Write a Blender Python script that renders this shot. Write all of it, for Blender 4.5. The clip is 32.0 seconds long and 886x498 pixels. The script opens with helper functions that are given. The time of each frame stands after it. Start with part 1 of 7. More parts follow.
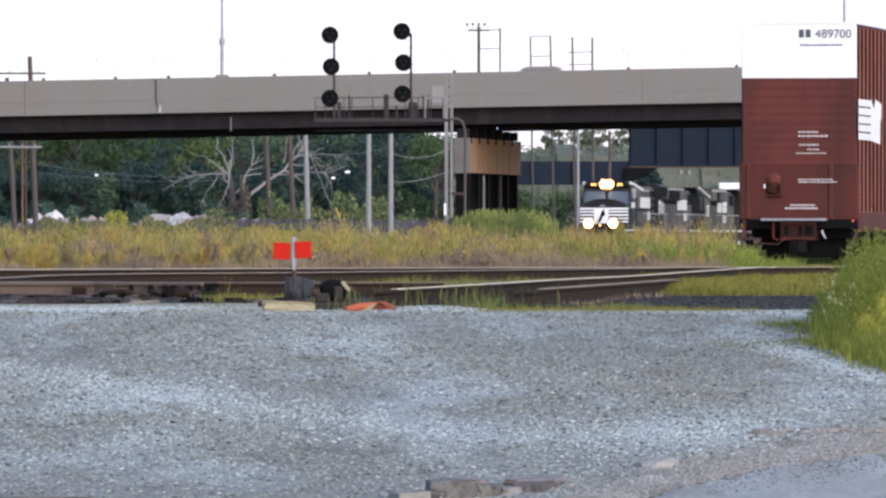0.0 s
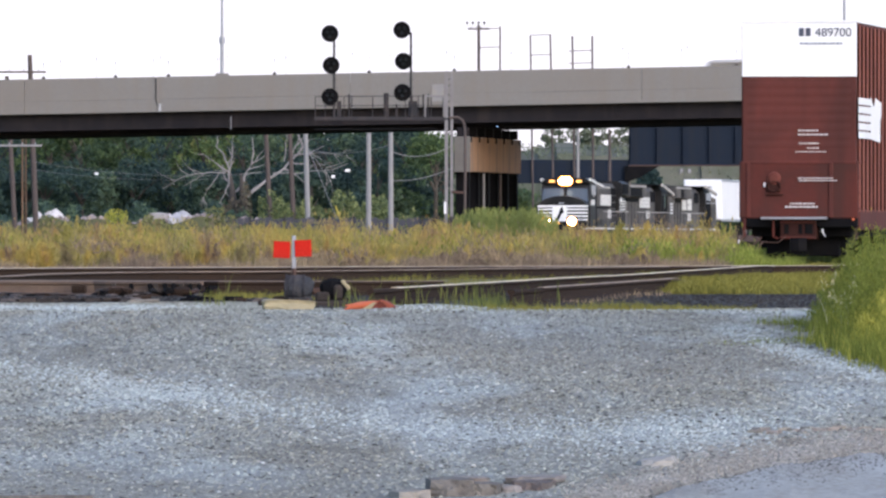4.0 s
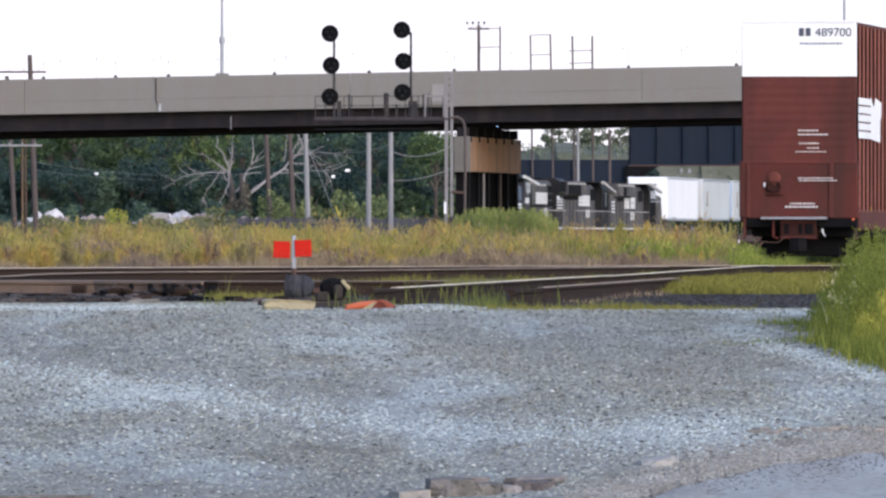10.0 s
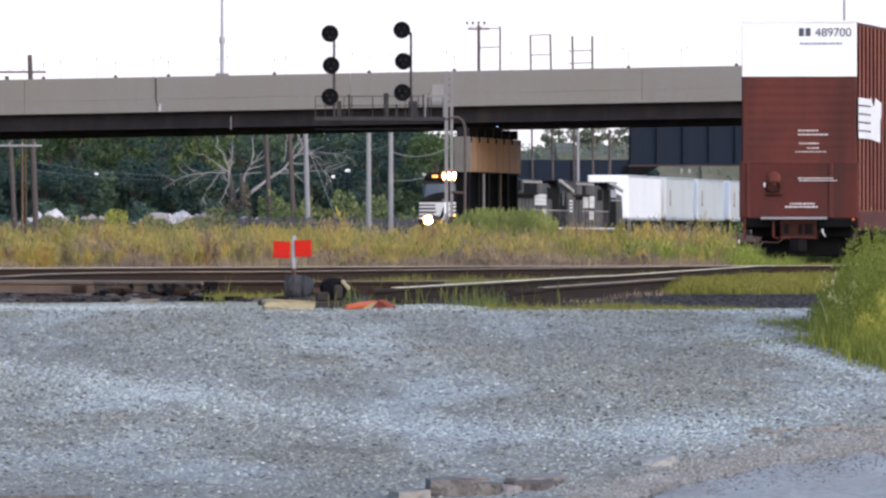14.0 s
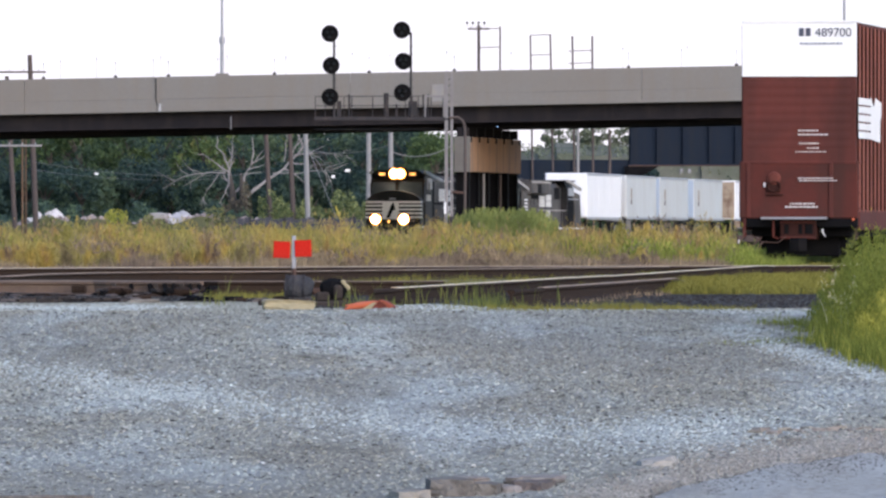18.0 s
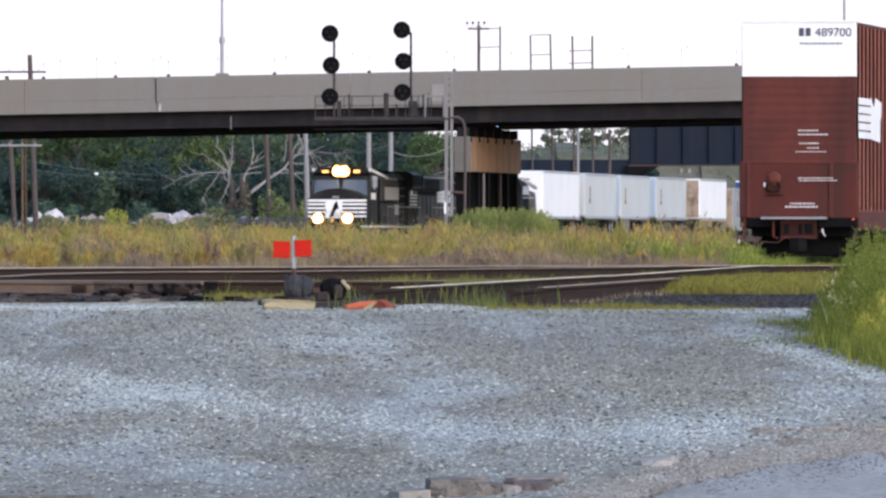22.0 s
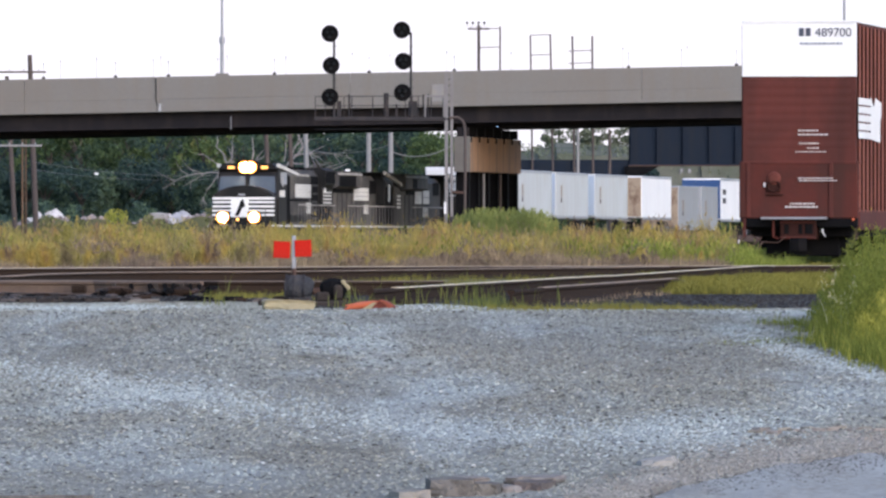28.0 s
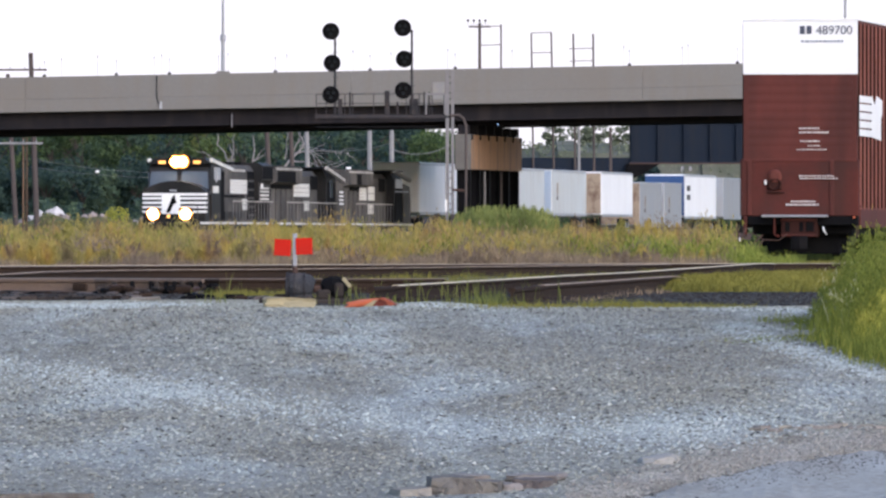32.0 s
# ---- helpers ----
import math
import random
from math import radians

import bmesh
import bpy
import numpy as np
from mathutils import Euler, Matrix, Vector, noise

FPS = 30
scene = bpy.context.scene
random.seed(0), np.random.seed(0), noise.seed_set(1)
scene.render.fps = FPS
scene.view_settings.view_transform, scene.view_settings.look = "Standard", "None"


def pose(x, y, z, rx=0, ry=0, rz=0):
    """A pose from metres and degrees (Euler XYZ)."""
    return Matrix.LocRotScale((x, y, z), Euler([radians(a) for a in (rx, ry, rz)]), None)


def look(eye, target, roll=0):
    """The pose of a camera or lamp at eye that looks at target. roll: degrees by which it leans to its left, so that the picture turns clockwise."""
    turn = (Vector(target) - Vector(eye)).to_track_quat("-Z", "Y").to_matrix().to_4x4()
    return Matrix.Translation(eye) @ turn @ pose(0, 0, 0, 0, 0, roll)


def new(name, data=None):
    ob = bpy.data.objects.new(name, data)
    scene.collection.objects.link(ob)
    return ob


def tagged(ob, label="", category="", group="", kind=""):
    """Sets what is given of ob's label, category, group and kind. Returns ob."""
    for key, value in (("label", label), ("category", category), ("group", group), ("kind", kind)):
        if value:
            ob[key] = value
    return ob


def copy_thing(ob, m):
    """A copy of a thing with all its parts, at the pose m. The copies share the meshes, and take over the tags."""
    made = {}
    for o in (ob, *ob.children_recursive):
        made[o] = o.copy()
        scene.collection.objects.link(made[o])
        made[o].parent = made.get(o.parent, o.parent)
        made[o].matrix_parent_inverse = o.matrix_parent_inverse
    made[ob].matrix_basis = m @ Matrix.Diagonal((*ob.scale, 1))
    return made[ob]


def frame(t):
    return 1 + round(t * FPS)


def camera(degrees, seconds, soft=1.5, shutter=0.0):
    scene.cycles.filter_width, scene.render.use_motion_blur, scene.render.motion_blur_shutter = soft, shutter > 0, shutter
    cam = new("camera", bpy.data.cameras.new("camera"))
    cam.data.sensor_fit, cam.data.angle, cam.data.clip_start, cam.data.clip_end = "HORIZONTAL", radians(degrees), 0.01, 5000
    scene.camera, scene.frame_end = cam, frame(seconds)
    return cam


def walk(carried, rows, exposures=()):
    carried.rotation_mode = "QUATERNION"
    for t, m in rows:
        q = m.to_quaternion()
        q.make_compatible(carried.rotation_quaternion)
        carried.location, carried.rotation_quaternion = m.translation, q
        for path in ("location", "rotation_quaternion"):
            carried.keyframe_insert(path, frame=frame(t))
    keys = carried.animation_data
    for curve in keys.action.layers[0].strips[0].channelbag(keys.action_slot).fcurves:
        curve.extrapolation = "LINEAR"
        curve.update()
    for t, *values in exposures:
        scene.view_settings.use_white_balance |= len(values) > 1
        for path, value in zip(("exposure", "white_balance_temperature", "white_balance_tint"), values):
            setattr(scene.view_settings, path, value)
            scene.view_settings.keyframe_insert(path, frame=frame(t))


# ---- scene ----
cam = camera(4.853, 32.0, soft=2.5, shutter=0.4)
walk(cam, [(0.0, pose(0, 0, 1.6, 89.9557)), (0.5, pose(0, 0, 1.6, 89.9504)), (1.0, pose(0, 0, 1.6, 89.9495)),
           (2.0, pose(0, 0, 1.6, 89.9473)), (5.0, pose(0, 0, 1.6, 89.9480)), (10.0, pose(0, 0, 1.6, 89.9476)),
           (16.0, pose(0, 0, 1.6, 89.9482)), (24.0, pose(0, 0, 1.6, 89.9474)), (28.0, pose(0, 0, 1.6, 89.9480)),
           (30.0, pose(0, 0, 1.6, 89.9474)), (31.0, pose(0, 0, 1.6, 89.9474)), (31.5, pose(0, 0, 1.6, 89.9443, 0, 0.005)),
           (32.0, pose(0, 0, 1.6, 89.9358, 0, 0.005))], [(0.0, 0.78, 6100, 19), (8.0, 0.77, 6100, 19), (14.0, 0.72, 6100, 19), (22.0, 0.71, 6100, 19), (32.0, 0.68, 6100, 19)])

# ---- world and sun: a bright hazy evening sky ----
SUN_EL, SUN_AZ = 22.0, 147.0
world = bpy.data.worlds.new("world")
scene.world = world
world.use_nodes = True
wn = world.node_tree.nodes
sky = wn.new("ShaderNodeTexSky")
sky.sky_type, sky.sun_disc = "NISHITA", False
sky.sun_elevation, sky.sun_rotation = radians(SUN_EL), radians(SUN_AZ)
sky.air_density, sky.dust_density, sky.ozone_density = 1.0, 1.0, 1.5
wn["Background"].inputs["Strength"].default_value = 0.15
world.node_tree.links.new(sky.outputs["Color"], wn["Background"].inputs["Color"])
sun = new("sun", bpy.data.lights.new("sun", "SUN"))
sun.data.energy, sun.data.angle, sun.data.color = 1.5, radians(60), (1.0, 0.97, 0.93)
sun_way = Vector((math.sin(radians(SUN_AZ)) * math.cos(radians(SUN_EL)), math.cos(radians(SUN_AZ)) * math.cos(radians(SUN_EL)), math.sin(radians(SUN_EL))))
sun.matrix_world = look(sun_way * 50, (0, 0, 0))


# ---- materials ----
def mat(name, base, base2=None, rough=0.7, metal=0.0, scale=3.0, fine=40.0, bump=0.1, dirt=None, dirt_amount=0.35, island=0.0, obrand=0.0, spec=0.4, streak=0.0):
    """Two-scale mottled surface: base to base2 by fine noise, dirt by large noise."""
    m = bpy.data.materials.new(name)
    m.use_nodes = True
    nt = m.node_tree
    n, l = nt.nodes, nt.links
    bsdf = n["Principled BSDF"]
    tc = n.new("ShaderNodeTexCoord")
    base2 = base2 or tuple(c * 0.75 for c in base)
    deep = 0.84 if max(base) < 0.5 else 1.0
    base, base2 = tuple(c * deep for c in base), tuple(c * deep for c in base2)
    nf = n.new("ShaderNodeTexNoise")
    nf.inputs["Scale"].default_value, nf.inputs["Detail"].default_value = fine, 4
    nl = n.new("ShaderNodeTexNoise")
    nl.inputs["Scale"].default_value, nl.inputs["Detail"].default_value = scale, 5
    for q in (nf, nl):
        l.new(tc.outputs["Object"], q.inputs["Vector"])
    mix = n.new("ShaderNodeMix")
    mix.data_type = "RGBA"
    mix.inputs["A"].default_value, mix.inputs["B"].default_value = (*base, 1), (*base2, 1)
    l.new(nf.outputs["Fac"], mix.inputs["Factor"])
    last = mix.outputs["Result"]
    if dirt:
        ramp = n.new("ShaderNodeMapRange")
        ramp.inputs["From Min"].default_value, ramp.inputs["From Max"].default_value = 0.45, 0.7
        ramp.inputs["To Max"].default_value = dirt_amount
        l.new(nl.outputs["Fac"], ramp.inputs["Value"])
        mx = n.new("ShaderNodeMix")
        mx.data_type = "RGBA"
        mx.inputs["B"].default_value = (*dirt, 1)
        l.new(ramp.outputs["Result"], mx.inputs["Factor"])
        l.new(last, mx.inputs["A"])
        last = mx.outputs["Result"]
    if streak:
        mp = n.new("ShaderNodeMapping")
        mp.inputs["Scale"].default_value = (1.6, 1.6, 0.12)
        l.new(tc.outputs["Object"], mp.inputs["Vector"])
        ns, rs, ms = n.new("ShaderNodeTexNoise"), n.new("ShaderNodeMapRange"), n.new("ShaderNodeMix")
        ns.inputs["Scale"].default_value, ns.inputs["Detail"].default_value = 1.0, 5
        l.new(mp.outputs["Vector"], ns.inputs["Vector"])
        rs.inputs["From Min"].default_value, rs.inputs["From Max"].default_value, rs.inputs["To Max"].default_value = 0.48, 0.7, streak
        l.new(ns.outputs["Fac"], rs.inputs["Value"])
        ms.data_type = "RGBA"
        ms.inputs["B"].default_value = (*(dirt or base2), 1)
        l.new(rs.outputs["Result"], ms.inputs["Factor"])
        l.new(last, ms.inputs["A"])
        last = ms.outputs["Result"]
    if island or obrand:
        hsv = n.new("ShaderNodeHueSaturation")
        mr = n.new("ShaderNodeMapRange")
        v = island or obrand
        mr.inputs["To Min"].default_value, mr.inputs["To Max"].default_value = 1 - v, 1 + v
        if island:
            l.new(n.new("ShaderNodeNewGeometry").outputs["Random Per Island"], mr.inputs["Value"])
        else:
            l.new(n.new("ShaderNodeObjectInfo").outputs["Random"], mr.inputs["Value"])
        l.new(mr.outputs["Result"], hsv.inputs["Value"])
        l.new(last, hsv.inputs["Color"])
        last = hsv.outputs["Color"]
    l.new(last, bsdf.inputs["Base Color"])
    bsdf.inputs["Roughness"].default_value, bsdf.inputs["Metallic"].default_value = rough, metal
    bsdf.inputs["Specular IOR Level"].default_value = spec
    if bump:
        b = n.new("ShaderNodeBump")
        b.inputs["Strength"].default_value, b.inputs["Distance"].default_value = min(1, bump * 4), 0.02
        l.new(nf.outputs["Fac"], b.inputs["Height"])
        l.new(b.outputs["Normal"], bsdf.inputs["Normal"])
    return m


def leafy(name, stops, patch=0.15, rough=0.75, trans=0.25, contrast=1.3, grain=0.4, squash=1.0, obj=0.0):
    """Foliage: colour by a random value per leaf, shifted by a large patchy noise."""
    m = bpy.data.materials.new(name)
    m.use_nodes = True
    n, l = m.node_tree.nodes, m.node_tree.links
    bsdf = n["Principled BSDF"]
    geo, tc = n.new("ShaderNodeNewGeometry"), n.new("ShaderNodeTexCoord")
    nz = n.new("ShaderNodeTexNoise")
    nz.inputs["Scale"].default_value, nz.inputs["Detail"].default_value = patch, 3
    mp = n.new("ShaderNodeMapping")
    mp.inputs["Scale"].default_value = (1.0, squash, 0.35 + 0.65 * squash)
    l.new(tc.outputs["Object"], mp.inputs["Vector"])
    l.new(mp.outputs["Vector"], nz.inputs["Vector"])
    a = n.new("ShaderNodeMath")
    a.operation = "MULTIPLY_ADD"
    a.inputs[1].default_value, a.inputs[2].default_value = grain, -grain / 2 - 0.5 * (contrast - 1)
    l.new(geo.outputs["Random Per Island"], a.inputs[0])
    b = n.new("ShaderNodeMath")
    b.operation = "MULTIPLY_ADD"
    b.inputs[1].default_value = contrast
    l.new(nz.outputs["Fac"], b.inputs[0])
    l.new(a.outputs[0], b.inputs[2])
    ramp = n.new("ShaderNodeValToRGB")
    el = ramp.color_ramp.elements
    while len(el) < len(stops):
        el.new(0.5)
    for e, (p, c) in zip(el, stops):
        e.position, e.color = p, (*c, 1)
    if obj:
        c = n.new("ShaderNodeMath")
        c.operation = "MULTIPLY_ADD"
        c.inputs[1].default_value = obj
        l.new(n.new("ShaderNodeObjectInfo").outputs["Random"], c.inputs[0])
        l.new(b.outputs[0], c.inputs[2])
        d = n.new("ShaderNodeMath")
        d.operation = "SUBTRACT"
        d.inputs[1].default_value = obj / 2
        l.new(c.outputs[0], d.inputs[0])
        b = d
    l.new(b.outputs[0], ramp.inputs["Fac"])
    l.new(ramp.outputs["Color"], bsdf.inputs["Base Color"])
    bsdf.inputs["Roughness"].default_value = rough
    bsdf.inputs["Specular IOR Level"].default_value = 0.2
    tr = n.new("ShaderNodeBsdfTranslucent")
    l.new(ramp.outputs["Color"], tr.inputs["Color"])
    ms = n.new("ShaderNodeMixShader")
    ms.inputs["Fac"].default_value = trans
    l.new(bsdf.outputs[0], ms.inputs[1])
    l.new(tr.outputs[0], ms.inputs[2])
    l.new(ms.outputs[0], n["Material Output"].inputs["Surface"])
    return m


def gravel_mat(name, dark, mid, light, brown, blue, speck=26.0, island=0.0, patch=0.55):
    """Crushed stone: dark and light specks over broad bluish and brownish drifts."""
    m = bpy.data.materials.new(name)
    m.use_nodes = True
    n, l = m.node_tree.nodes, m.node_tree.links
    bsdf = n["Principled BSDF"]
    tc = n.new("ShaderNodeTexCoord")

    drift = n.new("ShaderNodeMapping")
    drift.inputs["Scale"].default_value = (1.0, 0.22, 1.0)
    drift.inputs["Rotation"].default_value = (0, 0, 0.12)
    l.new(tc.outputs["Object"], drift.inputs["Vector"])

    def noise_at(scale, detail, broad=True):
        q = n.new("ShaderNodeTexNoise")
        q.inputs["Scale"].default_value, q.inputs["Detail"].default_value = scale, detail
        l.new(drift.outputs["Vector"] if broad else tc.outputs["Object"], q.inputs["Vector"])
        return q.outputs["Fac"]

    def blend(a, b, fac, kind="MIX"):
        x = n.new("ShaderNodeMix")
        x.data_type, x.blend_type = "RGBA", kind
        l.new(a, x.inputs["A"])
        if isinstance(b, tuple):
            x.inputs["B"].default_value = (*b, 1)
        else:
            l.new(b, x.inputs["B"])
        l.new(fac, x.inputs["Factor"])
        return x.outputs["Result"]

    def steps(fac, lo, hi, top=1.0):
        r = n.new("ShaderNodeMapRange")
        r.inputs["From Min"].default_value, r.inputs["From Max"].default_value, r.inputs["To Max"].default_value = lo, hi, top
        l.new(fac, r.inputs["Value"])
        return r.outputs["Result"]

    speckle = n.new("ShaderNodeValToRGB")
    e = speckle.color_ramp.elements
    e.new(0.5)
    for k, (p, c) in zip(e, ((0.36, dark), (0.5, mid), (0.66, light))):
        k.position, k.color = p, (*c, 1)
    fine = noise_at(speck, 3, False)
    l.new(fine, speckle.inputs["Fac"])
    big = noise_at(patch, 4)
    col = blend(speckle.outputs["Color"], brown, steps(big, 0.46, 0.62, 0.36))
    col = blend(col, blue, steps(noise_at(patch * 1.4, 4), 0.5, 0.66, 0.75))
    col = blend(col, tuple(c * 0.55 for c in brown), steps(noise_at(2.2, 4), 0.56, 0.72, 0.4))
    if island:
        hsv, mr = n.new("ShaderNodeHueSaturation"), n.new("ShaderNodeMapRange")
        mr.inputs["To Min"].default_value, mr.inputs["To Max"].default_value = 1 - island, 1 + island
        l.new(n.new("ShaderNodeNewGeometry").outputs["Random Per Island"], mr.inputs["Value"])
        l.new(mr.outputs["Result"], hsv.inputs["Value"])
        l.new(col, hsv.inputs["Color"])
        col = hsv.outputs["Color"]
    l.new(col, bsdf.inputs["Base Color"])
    bsdf.inputs["Roughness"].default_value, bsdf.inputs["Specular IOR Level"].default_value = 0.9, 0.2
    b = n.new("ShaderNodeBump")
    b.inputs["Strength"].default_value, b.inputs["Distance"].default_value = 0.8, 0.03
    l.new(fine, b.inputs["Height"])
    l.new(b.outputs["Normal"], bsdf.inputs["Normal"])
    return m


def glow(name, colour, strength):
    m = bpy.data.materials.new(name)
    m.use_nodes = True
    b = m.node_tree.nodes["Principled BSDF"]
    b.inputs["Base Color"].default_value = (*colour, 1)
    b.inputs["Emission Color"].default_value, b.inputs["Emission Strength"].default_value = (*colour, 1), strength
    return m


M_CONC = mat("concrete", (0.242, 0.231, 0.212), (0.198, 0.19, 0.175), 0.9, scale=0.3, fine=5, dirt=(0.18, 0.162, 0.14), dirt_amount=0.6, spec=0.2, streak=0.7)
M_CONC3 = mat("grimy_concrete", (0.2, 0.185, 0.165), (0.15, 0.14, 0.125), 0.9, scale=0.6, fine=6, dirt=(0.1, 0.09, 0.08), dirt_amount=0.6)
M_CONC2 = mat("stained_concrete", (0.43, 0.255, 0.145), (0.34, 0.195, 0.11), 0.85, scale=0.9, fine=8, dirt=(0.17, 0.12, 0.085), dirt_amount=0.5, streak=1.0)
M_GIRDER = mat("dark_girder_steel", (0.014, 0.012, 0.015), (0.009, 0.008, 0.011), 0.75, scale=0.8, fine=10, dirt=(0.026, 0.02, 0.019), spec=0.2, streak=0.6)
M_BLUE = mat("blue_grey_girder_steel", (0.015, 0.024, 0.041), (0.011, 0.017, 0.03), 0.8, scale=0.6, fine=8, dirt=(0.018, 0.021, 0.026), spec=0.15, streak=0.6)
M_RUST = mat("rusty_steel", (0.10, 0.055, 0.04), (0.07, 0.04, 0.03), 0.8, scale=1.5, fine=20, dirt=(0.04, 0.03, 0.03))
M_GALV = mat("galvanised_steel", (0.42, 0.43, 0.45), (0.34, 0.35, 0.38), 0.5, 0.4, scale=2, fine=15, dirt=(0.2, 0.19, 0.18))
M_SIGSTEEL = mat("weathered_grey_steel", (0.04, 0.038, 0.042), (0.026, 0.025, 0.028), 0.6, 0.3, scale=2, fine=15, dirt=(0.09, 0.06, 0.05))
M_MAST = mat("pale_weathered_steel", (0.27, 0.26, 0.26), (0.2, 0.19, 0.19), 0.65, 0.1, scale=2, fine=12, dirt=(0.12, 0.09, 0.08))
# real black paint, and also the colour put where deep shade falls
M_BLACK = mat("black_paint_and_shade", (0.008, 0.008, 0.009), (0.005, 0.005, 0.006), 0.8, scale=2, fine=20, dirt=(0.016, 0.014, 0.013), spec=0.08)
M_LOCO = mat("weathered_black_loco_paint", (0.011, 0.010, 0.010), (0.007, 0.007, 0.007), 0.55, scale=0.6, fine=6, dirt=(0.032, 0.027, 0.024), dirt_amount=0.8, spec=0.25)
M_LOCO2 = mat("dusty_black_loco_paint", (0.085, 0.08, 0.075), (0.06, 0.056, 0.053), 0.75, scale=0.45, fine=5, dirt=(0.16, 0.14, 0.12), dirt_amount=0.9, spec=0.25, streak=0.6)
M_LOCODIRT = mat("dusty_underframe", (0.07, 0.055, 0.045), (0.045, 0.036, 0.03), 0.85, scale=1.0, fine=10, dirt=(0.03, 0.025, 0.02))
M_WHITE = mat("white_paint", (0.85, 0.85, 0.83), (0.78, 0.78, 0.765), 0.5, scale=0.6, fine=6, dirt=(0.55, 0.52, 0.48), dirt_amount=0.3)
M_LOCOBRIGHT = mat("bright_white_lettering", (0.74, 0.72, 0.67), (0.64, 0.62, 0.57), 0.6, scale=0.8, fine=8, dirt=(0.42, 0.38, 0.32), dirt_amount=0.35, bump=0)
M_LOCOWHITE = mat("dusty_white_lettering", (0.5, 0.47, 0.42), (0.38, 0.355, 0.32), 0.7, scale=0.8, fine=8, dirt=(0.2, 0.18, 0.16), dirt_amount=0.7)
M_TRAILSILVER = mat("pale_grey_blue_trailer_sheet", (0.59, 0.625, 0.625), (0.52, 0.555, 0.56), 0.4, 0.0, scale=0.3, fine=4, dirt=(0.42, 0.40, 0.36), dirt_amount=0.4, obrand=0.04, streak=0.5)
M_TRAILBLUE = mat("pale_blue_panel", (0.37, 0.45, 0.54), (0.32, 0.39, 0.47), 0.5, scale=0.5, fine=5, dirt=(0.35, 0.4, 0.48))
M_TRAILGREY = mat("grey_trailer_sheet", (0.42, 0.45, 0.49), (0.37, 0.40, 0.44), 0.35, 0.1, scale=0.4, fine=4, dirt=(0.34, 0.33, 0.31), dirt_amount=0.4, obrand=0.05, streak=0.5)
M_TRAILRUST = mat("rust_stained_panel", (0.46, 0.37, 0.27), (0.34, 0.25, 0.17), 0.7, scale=1.6, fine=7, dirt=(0.10, 0.045, 0.025), dirt_amount=1.0)
M_BLUEPAINT = mat("blue_paint", (0.03, 0.09, 0.25), (0.025, 0.07, 0.2), 0.45, scale=1, fine=8, dirt=(0.06, 0.1, 0.18))
M_BOXCAR = mat("boxcar_red_paint", (0.138, 0.036, 0.027), (0.11, 0.03, 0.023), 0.7, scale=0.7, fine=5, dirt=(0.06, 0.02, 0.016), dirt_amount=0.75, spec=0.2, streak=0.8)
M_BOXLOW = mat("grimy_boxcar_red", (0.115, 0.029, 0.021), (0.088, 0.022, 0.017), 0.75, scale=1.1, fine=7, dirt=(0.05, 0.02, 0.016), dirt_amount=0.8, spec=0.2, streak=0.8)
M_LETTERPALE = mat("faded_blue_lettering", (0.34, 0.38, 0.45), (0.28, 0.31, 0.38), 0.6, bump=0)
# faded red, lightened further as the lit face of the side posts
M_BOXPOST = mat("lit_faded_boxcar_red", (0.33, 0.115, 0.078), (0.26, 0.085, 0.058), 0.75, scale=0.9, fine=6, dirt=(0.10, 0.03, 0.02), dirt_amount=0.6, spec=0.2, streak=0.7)
# soot on the end gear; on post flanks also painted shade between posts
M_BOXGRIMESHADE = mat("sooty_shaded_boxcar_red", (0.05, 0.019, 0.015), (0.035, 0.014, 0.011), 0.8, scale=2, fine=10, spec=0.1)
M_BOXPOSTDARK = mat("dull_boxcar_red", (0.17, 0.05, 0.036), (0.13, 0.038, 0.028), 0.8, scale=2, fine=10, dirt=(0.06, 0.025, 0.02), spec=0.2)
M_STENCIL = mat("worn_white_stencil", (0.62, 0.58, 0.56), (0.5, 0.45, 0.43), 0.7, scale=3, fine=20, dirt=(0.3, 0.18, 0.15))
M_BOXTOP = mat("white_band_paint", (0.88, 0.88, 0.87), (0.83, 0.83, 0.83), 0.5, scale=0.5, fine=6, dirt=(0.7, 0.69, 0.68), dirt_amount=0.3)
M_LETTER = mat("blue_grey_lettering", (0.09, 0.10, 0.14), (0.07, 0.08, 0.11), 0.6, bump=0)
M_RAIL = mat("rail_side_rust", (0.2, 0.138, 0.096), (0.135, 0.09, 0.064), 0.75, scale=3, fine=30, dirt=(0.06, 0.045, 0.04))
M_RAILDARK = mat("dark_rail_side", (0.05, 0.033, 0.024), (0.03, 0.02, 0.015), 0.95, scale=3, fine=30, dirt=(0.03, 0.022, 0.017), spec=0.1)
# polished head; the pale cream base paints in the reflected sky
M_RAILTOP = mat("polished_rail_head_sky_sheen", (1.0, 0.82, 0.54), (0.9, 0.72, 0.46), 0.5, 0.45, scale=2, fine=30, dirt=(0.5, 0.4, 0.3), dirt_amount=0.4, spec=0.3)
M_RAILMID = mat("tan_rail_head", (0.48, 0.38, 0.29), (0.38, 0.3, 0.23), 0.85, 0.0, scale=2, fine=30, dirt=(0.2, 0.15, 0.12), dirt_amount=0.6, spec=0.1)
M_RAILDULL = mat("dull_rail_head", (0.26, 0.20, 0.16), (0.18, 0.14, 0.11), 0.8, 0.0, scale=2, fine=30, dirt=(0.12, 0.09, 0.07))
M_TIE = mat("creosoted_wood", (0.06, 0.045, 0.035), (0.035, 0.028, 0.024), 0.9, scale=3, fine=25, obrand=0.3)
M_WOODPOLE = mat("weathered_pole_wood", (0.12, 0.095, 0.085), (0.085, 0.066, 0.06), 0.9, scale=2, fine=20)
